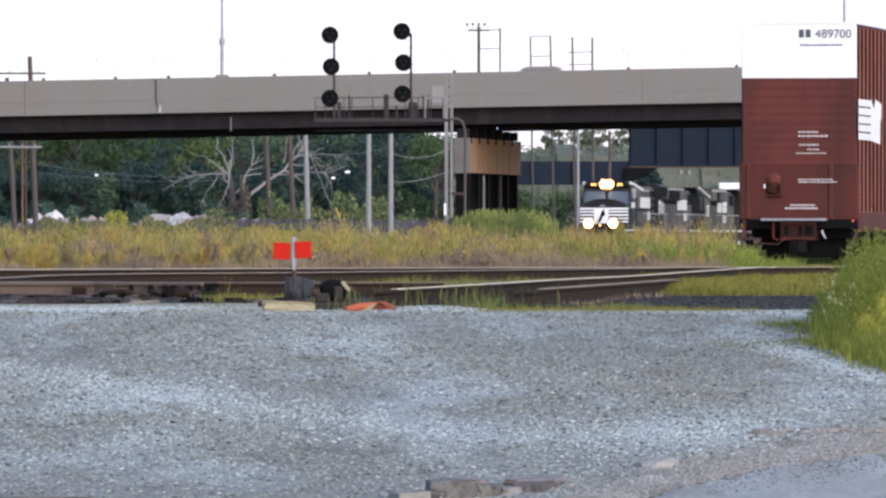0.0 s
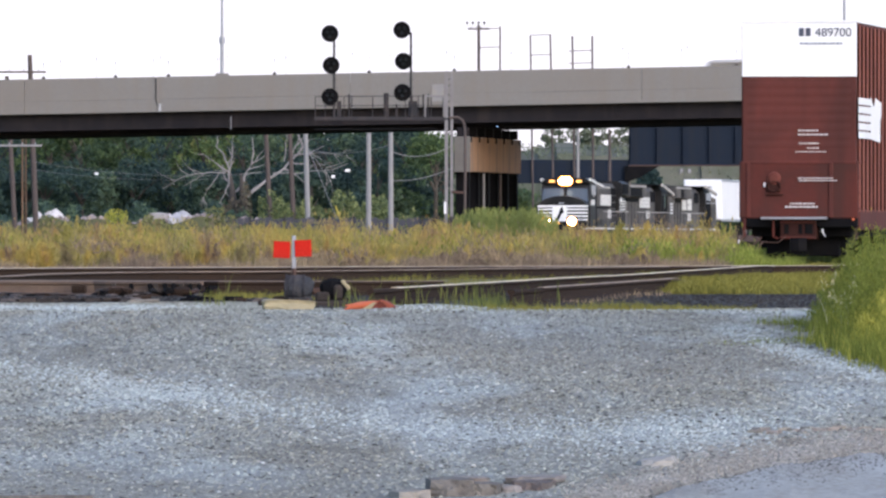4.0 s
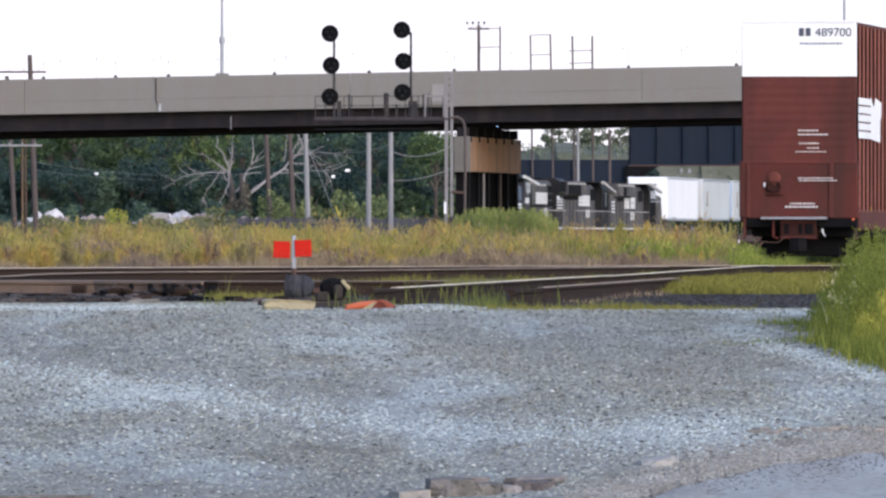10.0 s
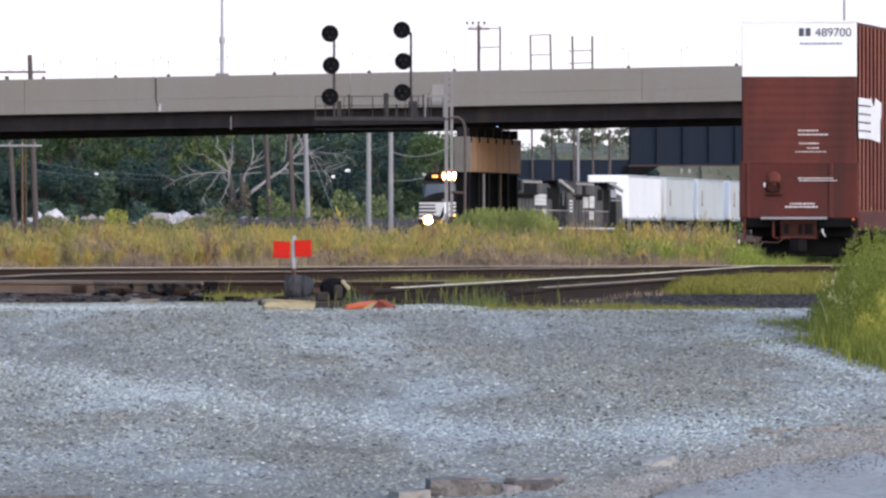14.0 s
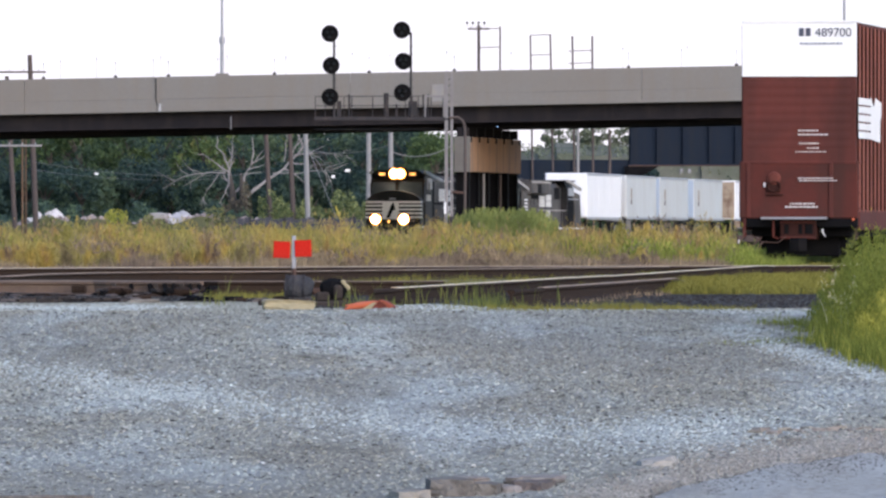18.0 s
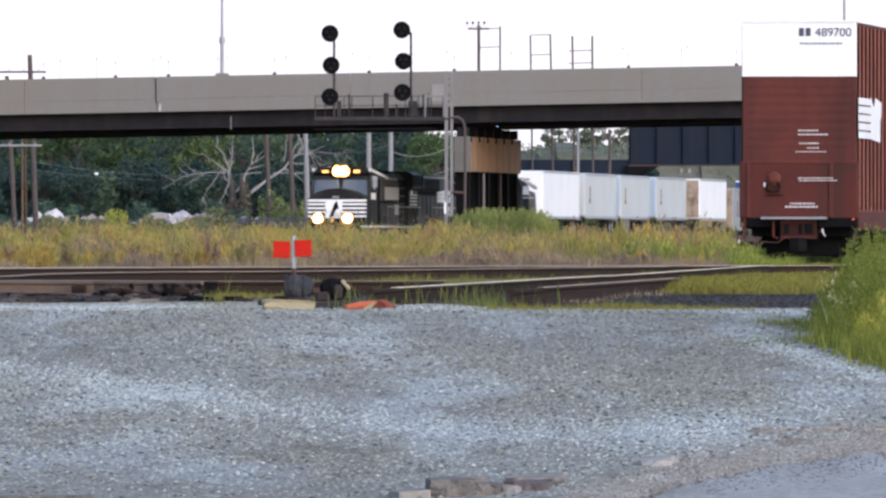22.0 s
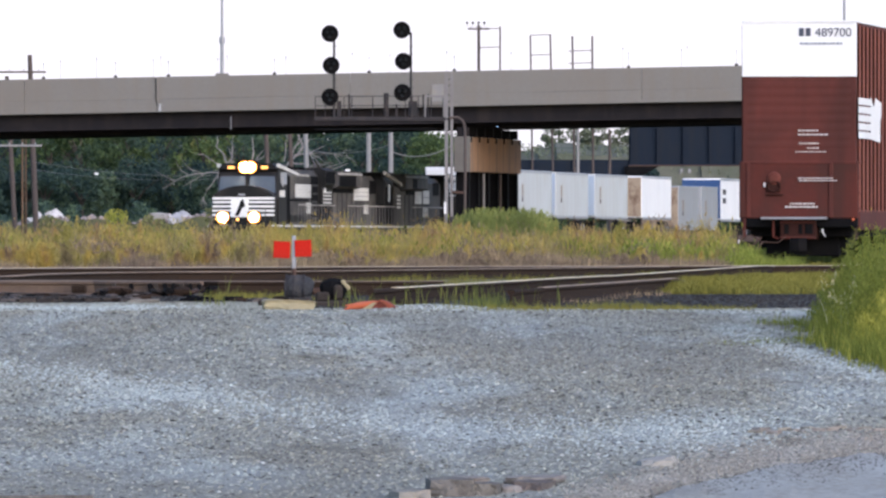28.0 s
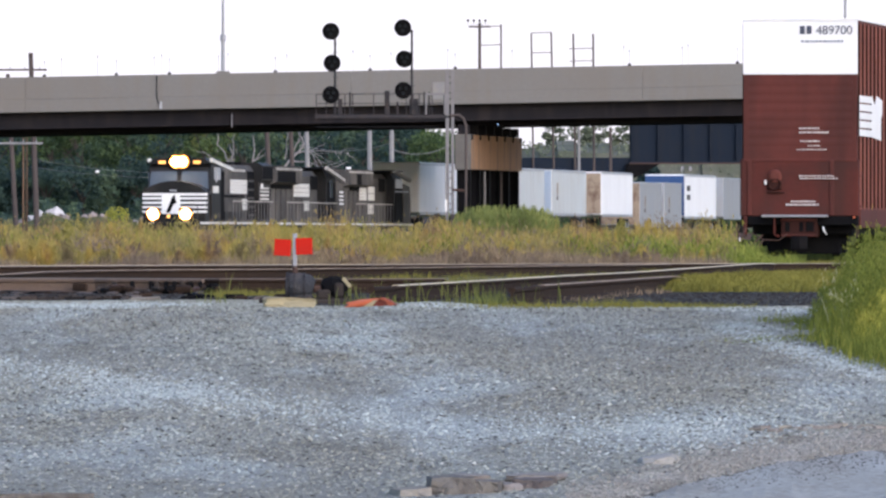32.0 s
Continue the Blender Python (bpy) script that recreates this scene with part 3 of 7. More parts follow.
stones("piled_ballast", 5000, lambda y: 0 * y + 1.0, 100.5, 138, 0.03, M_CINDERSTONE, "dark lumps of ballast piled against the buried rail", RNG, None, lambda x, y: np.interp(y, [101, 117, 132, 140], [0.72, 1.93, 3.08, 3.68]) + 0.05 + 0.16 * np.abs(x))
# dirty stones, coloured darker still for the shadow along the rails
stones("track_ballast", 11000, lambda y: 0.0475 * y, 100.3, 123, 0.022, mat("dirty_shaded_ballast", (0.036, 0.033, 0.03), (0.02, 0.018, 0.017), 0.95, scale=0.8, fine=25, dirt=(0.05, 0.043, 0.036), island=0.6), "dark dirty ballast beside the tracks", RNG, lambda x, y: (x > -1.75) | (y > 109))
stones("gravel", 62000, lambda y: 0.0475 * y, 99, 110, 0.0135, M_STONE, "loose pale crushed stones before the turnout", RNG, lambda x, y: (x < -1.7 + 0.25 * np.sin(y * 2.1)) & (y < 108.3 + 0.9 * np.sin(x * 1.9)))


# ---- yard tracks ----
RAIL_TOP = 1.12


def smooth_path(pts, step=1.0):
    """A smooth curve through plan points (Catmull-Rom)."""
    out = []
    q = [pts[0]] + pts + [pts[-1]]
    for i in range(1, len(q) - 2):
        p0, p1, p2, p3 = (np.array(q[k], float) for k in (i - 1, i, i + 1, i + 2))
        n = max(2, int(np.linalg.norm(p2 - p1) / step))
        for t in np.arange(n) / n:
            out.append(0.5 * (2 * p1 + (p2 - p0) * t + (2 * p0 - 5 * p1 + 4 * p2 - p3) * t ** 2 + (3 * p1 - p0 - 3 * p2 + p3) * t ** 3))
    out.append(np.array(pts[-1], float))
    return out


def rail(pts, head=None, side=None, top=RAIL_TOP, sag=None, label="worn steel rail with a rusty side"):
    path = smooth_path(pts)
    prof = [(-0.075, -0.175), (0.075, -0.175), (0.075, -0.155), (0.012, -0.13), (0.012, -0.05), (0.036, -0.035), (0.036, -0.012), (0.03, -0.004), (-0.03, -0.004), (-0.036, -0.012), (-0.036, -0.035), (-0.012, -0.05), (-0.012, -0.13), (-0.075, -0.155)]
    n = len(prof)
    g, h = Geo(), Geo()
    v, hv = [], []
    for i, p in enumerate(path):
        d = path[min(i + 1, len(path) - 1)] - path[max(i - 1, 0)]
        d /= np.linalg.norm(d)
        s = np.array([d[1], -d[0]])
        low = float(np.interp(p[1], *sag)) if sag else 0.0
        v += [(p[0] + s[0] * a, p[1] + s[1] * a, top + low + b) for a, b in prof]
        hv += [(p[0] + s[0] * a, p[1] + s[1] * a, top + low + b) for a, b in ((-0.0375, -0.01), (0.0375, -0.01), (0.0375, -0.007), (0.022, 0), (-0.022, 0), (-0.0375, -0.007))]
    m = len(path)
    g.add(v, [(i * n + k, i * n + (k + 1) % n, (i + 1) * n + (k + 1) % n, (i + 1) * n + k) for i in range(m - 1) for k in range(n)] + [tuple(range(n)), tuple(range((m - 1) * n, m * n))])
    h.add(hv, [(i * 6 + k, i * 6 + (k + 1) % 6, (i + 1) * 6 + (k + 1) % 6, (i + 1) * 6 + k) for i in range(m - 1) for k in range(6)] + [tuple(range(6)), tuple(range((m - 1) * 6, m * 6))])
    ob = g.make("rail", side or M_RAIL)
    tagged(ob, label, "rail", "yard rails")
    h.make("rail_head", head or M_RAILDULL, ob, "worn rail head")
    return ob


def offset(pts, w):
    out = []
    for i, p in enumerate(pts):
        a, b = pts[max(i - 1, 0)], pts[min(i + 1, len(pts) - 1)]
        d = np.array(b, float) - np.array(a, float)
        d /= np.linalg.norm(d)
        out.append((p[0] + d[1] * w, p[1] - d[0] * w))
    return out


R1 = [(-0.49, 105), (-0.34, 107), (0.417, 117), (1.55, 132.5), (2.45, 143), (3.75, 161), (5.85, 189), (8.1, 220), (11.4, 256), (16.0, 295), (21.6, 335)]
R2 = [(0.99, 105.7), (1.08, 107), (1.845, 117), (2.98, 132.2), (3.55, 140)]
L1 = [(-16, 158), (-7.5, 177), (-1.9, 186), (4.1, 192), (9, 195), (18, 199)]
L2 = [(-9, 118), (-6.1, 134), (-5.55, 148), (-4.4, 156), (-2.4, 160), (0.6, 173), (4.05, 188)]
L3 = [(-14, 123.5), (-5.2, 121.7), (-3.9, 121.2), (-3.2, 120.8), (-2.78, 120.5)]
L4 = [(-14, 126.5), (-5.4, 124.6), (-2.6, 121.5), (0.0, 122)]
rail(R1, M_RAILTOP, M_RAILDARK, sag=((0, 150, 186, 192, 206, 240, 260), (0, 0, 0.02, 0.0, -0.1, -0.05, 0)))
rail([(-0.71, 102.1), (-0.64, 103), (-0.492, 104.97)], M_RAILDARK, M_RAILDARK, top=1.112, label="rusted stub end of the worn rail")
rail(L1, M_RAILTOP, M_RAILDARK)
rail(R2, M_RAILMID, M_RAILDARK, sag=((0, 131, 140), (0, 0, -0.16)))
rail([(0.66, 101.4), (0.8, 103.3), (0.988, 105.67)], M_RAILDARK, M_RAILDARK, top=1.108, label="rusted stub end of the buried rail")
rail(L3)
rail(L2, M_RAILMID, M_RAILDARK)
for line in (L4, offset(L1, 1.435)):
    rail(line, None, M_RAILDARK)

tie_mesh = Geo().box(-1.3, 1.3, -0.11, 0.11, -0.17, 0, 0.012).make("tie", M_TIE)
tagged(tie_mesh, "dark creosoted timber railway tie under the rails", "railway tie", "yard ties")
ties_done = 0
for line, w, y0, y1 in ((R1, 0.7175, 101, 205), (L1, 0.7175, 0, 400), (L3, -0.75, 0, 400)):
    c = smooth_path(offset(line, w), 0.6)
    for i in range(len(c) - 1):
        if y0 < c[i][1] < y1 and abs(c[i][0]) < 10:
            d = c[i + 1] - c[i]
            m = pose(c[i][0], c[i][1], RAIL_TOP - 0.178, 0, 0, math.degrees(math.atan2(d[1], d[0])) - 90)
            if ties_done == 0:
                tie_mesh.matrix_basis = m
            else:
                copy_thing(tie_mesh, m)
            ties_done += 1

# short braces bolted along the turnout rail
for i, x in enumerate((-3.8, -3.59, -3.36, -3.31, -3.19, -3.09, -3.0, -2.9, -2.78)):
    g = Geo().box(-0.026, 0.026, -0.09, 0.0, -0.02, 0.13, 0.008).box(-0.045, 0.03, -0.2, 0.02, -0.05, -0.015, 0.008).prism([(-0.16, -0.02), (-0.08, -0.02), (-0.08, 0.07)], 0, -0.012, 0.012)
    b = g.make("rail_brace", M_BLACK if i % 3 else M_TIE)
    b.matrix_basis = pose(x, 121.1 - 0.5 * (x + 3.9), 0.965, 0, -6 - 3 * (i % 3), -4 + 5 * (i % 2))
    tagged(b, "dark cast rail brace bolted beside the turnout rail", "rail brace", "turnout braces")
jb = Geo().box(-0.085, 0.085, -0.03, 0.03, 0.98, 1.07, 0.012)
for k in range(4):
    jb.box(-0.075 + k * 0.042, -0.055 + k * 0.042, -0.05, -0.03, 1.01, 1.04, 0.005)
jb = jb.make("joint_bar", M_RAILDARK)
jb.matrix_basis = pose(-4.22, 121.25, 0, 0, 0, -10)
tagged(jb, "dark bolted joint bar on the rail side", "joint bar")


# ---- switch stand ----
def switch_stand():
    e = empty("switch_stand", "low black switch stand with two red targets beside the track", "switch stand")
    Geo().box(-0.55, 0.42, -0.16, 0.16, -0.05, 0.05, 0.015).make("base_plank", M_TIE, e)
    Geo().box(-0.3, 0.5, -0.34, -0.2, -0.06, 0.035, 0.015).make("base_plank", M_TIE, e)
    g = Geo()
    g.tube([(-0.29, 0, 0.15), (-0.275, 0, 0.15), (-0.24, 0, 0.155), (-0.15, 0, 0.155), (-0.05, 0, 0.15), (-0.01, 0, 0.14)], [0.07, 0.115, 0.14, 0.145, 0.125, 0.09], 20)
    g.box(-0.25, -0.02, -0.12, 0.12, 0.0, 0.08, 0.01)
    g.make("housing", mat("blue_black_enamel", (0.045, 0.048, 0.054), (0.03, 0.032, 0.037), 0.85, scale=5, fine=30, bump=0.3, dirt=(0.10, 0.085, 0.075), dirt_amount=0.8), e, smooth=True)
    Geo().box(-0.02, 0.12, -0.05, 0.05, 0.1, 0.17, 0.02).make("crank_rod", M_RUST, e)
    g = Geo()
    g.tube([(0.07, 0, 0.12), (0.1, 0, 0.13), (0.18, 0, 0.14), (0.27, 0, 0.135), (0.33, 0, 0.12)], [0.05, 0.11, 0.13, 0.12, 0.06], 11)
    g.box(0.06, 0.36, -0.12, 0.1, 0.0, 0.07, 0.015)
    g.make("gear_case", M_BLACK, e)
    Geo().box(0.02, 0.16, -0.17, -0.1, 0.03, 0.13, 0.02).box(0.2, 0.29, -0.16, -0.1, 0.05, 0.2, 0.02).make("latch_block", M_TIE, e)
    for k, (x, z) in enumerate(((-0.24, 0.05), (-0.15, 0.05), (-0.06, 0.05), (0.12, 0.04), (0.32, 0.05))):
        Geo().tube([(x, -0.15, z), (x, -0.12, z)], 0.014, 6).make("bolt", M_RUST, e)
    for x in (-0.27, -0.2, -0.1):
        Geo().tube([(x - 0.008, 0, 0.152), (x + 0.008, 0, 0.152)], 0.15, 20).make("rib", M_SIGSTEEL, e)
    Geo().box(-0.02, 0.02, -0.012, 0.012, -0.06, 0.06, 0.008).make("throw_lever", M_PALE, e).matrix_basis = pose(0.32, -0.14, 0.2, 0, -40, 0)
    Geo().tube([(-0.195, 0, 0.2), (-0.195, 0, 0.42)], [0.03, 0.026], 10).make("spindle", M_RUST, e)
    Geo().box(-0.217, -0.175, -0.03, 0.0, 0.36, 0.69, 0.006).make("target_staff", M_GALV, e)
    for i, (x, tilt) in enumerate(((-0.317, 3), (-0.104, -2))):
        t = Geo().box(-0.083, 0.083, -0.006, 0.006, -0.083, 0.083, 0.003).make("target", M_RED, e, "square red enamel target")
        t.matrix_basis = pose(x, -0.04, 0.549 + 0.012 * i, 0, tilt, 0)
    return e


ss = switch_stand()
ss.matrix_basis = pose(-1.287, 104, 0.95)

M_CHALK = mat("chalky_stone", (0.42, 0.41, 0.375), (0.35, 0.34, 0.31), 0.9, scale=6, fine=25, dirt=(0.36, 0.33, 0.28))


# crushed cone beside the stand
def crushed_cone(m):
    """A trodden-flat cone lying on its side, its wide end open."""
    e = empty("traffic_cone", "crushed faded orange traffic cone lying on the gravel", "traffic cone")
    def ring(x, ry, rz, k):
        return [(x + 0.02 * math.sin(3 * a + k), ry * math.cos(a), rz + rz * math.sin(a) * (1 + 0.18 * math.sin(2 * a + k))) for a in [2 * math.pi * i / 18 for i in range(18)]]
    def loft(rows):
        g = Geo()
        v = [p for q in rows for p in q]
        return g.add(v, [(i * 18 + k, i * 18 + (k + 1) % 18, (i + 1) * 18 + (k + 1) % 18, (i + 1) * 18 + k) for i in range(len(rows) - 1) for k in range(18)])
    loft([ring(-0.24, 0.05, 0.025, 0), ring(-0.1, 0.09, 0.045, 1), ring(0.0, 0.11, 0.05, 2), ring(0.1, 0.12, 0.05, 2.5)]).make("cone_shell", M_ORANGE, e, fix=False)
    # orange darkened to paint the shade inside the cone
    inside = mat("shaded_orange_inside", (0.2, 0.04, 0.022), (0.13, 0.028, 0.016), 0.8)
    rubber = mat("sun_browned_orange_rubber", (0.42, 0.1, 0.05), (0.26, 0.06, 0.03), 0.8, scale=8, fine=30)
    Geo().prism([(0.0, 0.0), (0.04, 0.06), (0.09, 0.09), (0.14, 0.06), (0.17, 0.0)], 1, -0.15, -0.125).make("mouth_shade", inside, e, "dark plate painted as the shaded hollow of the cone")
    Geo().prism([(0.06, 0.086), (0.1, 0.104), (0.16, 0.082), (0.22, 0.045), (0.21, 0.0), (0.165, 0.0), (0.145, 0.06), (0.1, 0.092)], 1, -0.165, 0.06).make("torn_flap", rubber, e, "curled torn flap")
    Geo().prism([(0.2, 0.0), (0.255, 0.004), (0.262, 0.034), (0.225, 0.044)], 1, -0.12, -0.04).make("torn_base", inside, e)
    Geo().prism([(-0.13, 0.0), (0.0, 0.0), (0.06, 0.082), (0.02, 0.075), (-0.05, 0.03)], 1, -0.16, -0.13).make("pale_band", M_PALE, e, "dusty pale reflective band")
    e.matrix_basis = m


crushed_cone(pose(-0.67, 98.5, 0.93, 0, 0, -6))

# worn asphalt lane and broken kerb stones close to the camera
xs = np.linspace(1.0, 12, 120)
far = np.interp(xs, [1.0, 1.3, 1.62, 2.2, 3.0, 12], [62.5, 64.2, 66.2, 68.0, 69.6, 74]) + 0.2 * np.sin(xs * 3.1) + 0.15 * np.sin(xs * 9.7) + 0.1 * np.sin(xs * 23)
near = np.full(120, 40.0)
cols = []
for t in np.linspace(0, 1, 14):
    yy = near + (far - near) * t
    cols.append(np.stack([xs, yy, ground_z(xs, yy) + 0.012], 1))
av = np.concatenate(cols)
k = (np.arange(13)[:, None] * 120 + np.arange(119)[None]).ravel()
tagged(soup("asphalt_lane", av, np.stack([k, k + 1, k + 121, k + 120], 1), M_ASPHALT), "worn pale grey asphalt lane edge", "road", kind="structure")


def shoulder(name, n, size, material, label, rng, lo, hi):
    """Grit along the lane's edge, from lo to hi metres off it."""
    keep = stones(name, n, lambda y: 0 * y + 1.0, 63, 71, size, material, label, rng)
    co = np.empty(len(keep.data.vertices) * 3)
    keep.data.vertices.foreach_get("co", co)
    co = co.reshape(-1, 5, 3)
    x = rng.uniform(0.75, 3.6, n)
    y = np.interp(x, [0.75, 1.3, 1.62, 2.2, 3.0, 3.6], [61.5, 64.2, 66.2, 68.0, 69.6, 70.4]) + rng.uniform(lo, hi, n) * rng.uniform(0.3, 1, n)
    y = np.maximum(y, 60.5)
    mid = co.mean(1)
    co += np.stack([x - mid[:, 0], y - mid[:, 1], ground_z(x, y) + (0.012 if lo < 0 else 0.004) - mid[:, 2] + size * 0.15], 1)[:, None]
    keep.data.vertices.foreach_set("co", co.ravel())
    keep.data.update()


shoulder("shoulder_grit", 14000, 0.0105, M_SHOULDER, "sandy brown grit along the lane edge", RNG, 0.0, 4.2)
shoulder("lane_grit", 1300, 0.009, M_GREYSTONE, "loose grit scattered on the asphalt lane", RNG, -2.6, 0.3)


def chunk(name, label, category, material, w, d, h, place, seed, group="", rough=1.0, rounded=0.22):
    """A broken block with chipped, rounded edges."""
    bm = bmesh.new()
    bmesh.ops.create_cube(bm, size=1)
    bmesh.ops.subdivide_edges(bm, edges=bm.edges[:], cuts=7, use_grid_fill=True)
    for v in bm.verts:
        p = v.co.copy()
        q = p.lerp(p.normalized() * 0.62, rounded)
        wob = noise.noise_vector(p * 1.9 + Vector((seed * 5, 0, 0))) * 0.16 + noise.noise_vector(p * 6 + Vector((0, seed, 0))) * 0.07
        wob *= rough
        v.co = Vector(((q.x + wob.x * 0.6) * w, (q.y + wob.y) * d, (q.z + wob.z + 0.36) * h))
    me = bpy.data.meshes.new(name)
    bm.to_mesh(me)
    bm.free()
    me.materials.append(material)
    o = new(name, me)
    o.matrix_basis = place
    return tagged(o, label, category, group)


M_KERB = mat("gritty_kerb_concrete", (0.265, 0.245, 0.215), (0.17, 0.155, 0.136), 0.95, scale=7, fine=45, bump=0.25, dirt=(0.07, 0.06, 0.05), dirt_amount=0.8)
M_KERBRUST = mat("rust_brown_concrete", (0.19, 0.16, 0.143), (0.12, 0.1, 0.09), 0.95, scale=6, fine=40, bump=0.25, dirt=(0.08, 0.065, 0.06), dirt_amount=0.8)
M_KERBPALE = mat("pale_broken_concrete", (0.40, 0.37, 0.31), (0.30, 0.275, 0.23), 0.95, scale=6, fine=40, bump=0.2, dirt=(0.2, 0.175, 0.15), dirt_amount=0.7)
M_PINK = mat("pinkish_brick_rubble", (0.36, 0.33, 0.3), (0.28, 0.253, 0.23), 0.95, scale=8, fine=45, bump=0.2, dirt=(0.2, 0.17, 0.15), dirt_amount=0.7)
chunk("pale_stone_slab", "pale yellow weathered stone slab lying on gravel", "stone slab", M_PALE, 0.46, 0.3, 0.105, pose(-1.47, 99.3, 0.93, 0, 2, 5), 17)
chunk("flat_stone", "pale flat stone lying on the gravel", "stone", M_CHALK, 0.24, 0.5, 0.085, pose(1.4, 68.4, 0.1, 0, -7, 0), 12, rough=0.6, rounded=0.55)
KB = "kerb blocks"
chunk("kerb_block", "broken grey concrete kerb block half sunk in gravel", "kerb block", M_KERB, 0.28, 0.7, 0.18, pose(0.04, 64.6, -0.03, 0, 1, 3), 1, KB, 0.3)
chunk("kerb_block", "grey concrete kerb block with a dark stained front", "kerb block", M_KERB, 0.175, 0.6, 0.15, pose(0.262, 64.6, -0.03, 0, 3, -4), 2, KB, 0.3)
chunk("kerb_block", "pale broken concrete kerb block half sunk in gravel", "kerb block", M_KERBPALE, 0.21, 0.5, 0.105, pose(-0.2, 64.3, -0.03, 0, -4, 8), 3, KB, 0.4)
chunk("kerb_block", "pale pink broken kerb block half sunk in gravel", "kerb block", M_PINK, 0.13, 0.5, 0.125, pose(0.4, 64.9, -0.03, 0, 2, 6), 8, KB, 0.4)
chunk("kerb_block", "rust-brown broken kerb block half sunk in gravel", "kerb block", M_KERBRUST, 0.21, 0.7, 0.14, pose(0.56, 65.2, -0.025, 0, 3, -8), 4, KB, 0.35)
chunk("kerb_block", "long low dark kerb strip sunk in gravel", "kerb block", M_KERB, 0.62, 0.25, 0.05, pose(-2.45, 63.85, -0.005, 0, 0, 3), 6, KB, 0.6)
chunk("broken_slab", "thin pinkish concrete slab lying on the kerb", "slab", M_PINK, 0.2, 0.5, 0.035, pose(0.17, 64.9, 0.1, 0, 1, 5), 13, "broken slabs", 0.5)
chunk("broken_slab", "thin pinkish concrete slab lying behind the kerb", "slab", M_PINK, 0.34, 0.7, 0.04, pose(0.58, 65.9, 0.075, 0, -1, -6), 14, "broken slabs", 0.5)
chunk("brick_rubble", "small pinkish piece of brick rubble by the kerb", "rubble", M_PINK, 0.085, 0.12, 0.06, pose(0.415, 65.1, 0.015, 0, 0, 20), 7, "rubble pieces")
for i in range(14):
    x = 2.16 + 0.066 * i + 0.02 * math.sin(i * 5)
    y = 72.3 + 0.75 * (x - 2.16) + 0.25 * math.sin(i * 2.3)
    chunk("brick_rubble", "small pinkish piece of brick rubble by the lane edge", "rubble", M_PINK if i % 3 else M_KERBPALE, 0.05 + 0.02 * math.sin(i * 3.7) + (0.05 if i < 3 else 0), 0.09, 0.02 + 0.008 * math.sin(i), pose(x, y, float(ground_z(x, y)), 0, 0, i * 37), 20 + i, "rubble pieces")


rng = np.random.default_rng(83)
# lumps in near-black colours that stand for the shadow below the turnout rail
for i in range(40):
    x = float(rng.uniform(-5.3, -1.6))
    y = 109.3 + float(rng.uniform(-0.5, 1.6))
    chunk("ballast_lump", "rusty lump of ballast darkened as shadow by the turnout", "stone", (M_TIE, M_RAILDARK, M_KERBRUST, M_BLACK, M_TIE)[i % 5], float(rng.uniform(0.05, 0.16)), 0.2, float(rng.uniform(0.03, 0.075)), pose(x, y, 0.945, 0, 0, float(rng.uniform(0, 180))), 50 + i, "ballast lumps")
for i in range(60):
    x = float(rng.uniform(-5.2, -2.0))
    chunk("ballast_lump", "rusty lump of ballast darkened as shadow under the turnout rail", "stone", (M_TIE, M_RAILDARK, M_KERBRUST, M_BLACK)[i % 4], float(rng.uniform(0.05, 0.2)), 0.2, float(rng.uniform(0.03, 0.055)), pose(x, 120.2 - 0.35 * (x + 3.9) + float(rng.uniform(-0.5, 0.1)), 0.94, 0, 0, float(rng.uniform(0, 180))), 130 + i, "ballast lumps", 1.0, 0.6)
for i in range(56):
    x = float(rng.uniform(-3.95, -2.55))
    chunk("ballast_lump", "dark rusty lump heaped against the turnout braces", "stone", (M_TIE, M_BLACK, M_RAILDARK, M_RUST)[i % 4], float(rng.uniform(0.05, 0.13)), 0.16, float(rng.uniform(0.04, 0.09)), pose(x, 120.0 - 0.4 * (x + 3.9) + float(rng.uniform(-0.25, 0.2)), 0.94 + (0.05 if i % 3 == 0 else 0.0), 0, float(rng.uniform(-15, 15)), float(rng.uniform(0, 180))), 150 + i, "ballast lumps")
chunk("splintered_plank", "grey splintered plank lying on the gravel edge", "plank", M_KERBPALE, 0.32, 0.12, 0.035, pose(-3.1, 108.2, 0.95, 0, -3, 8), 90)


# ---- boxcar ----
def bars(rows, material, parent, name="stencil_bar", y=-0.004):
    """Rows of unreadable stencilled writing as plain bars: (x0, x1, z, height)."""
    for x0, x1, z, h in rows:
        x = x0
        k = 0
        while x < x1 - 0.01:
            w = (0.05, 0.09, 0.04, 0.07, 0.11)[(k * 3 + int(z * 50)) % 5] * max(1, h / 0.05)
            Geo().box(x, min(x + w, x1), y - 0.006, y + 0.002, z, z + h).make(name, material, parent)
            x += w + 0.018
            k += 1


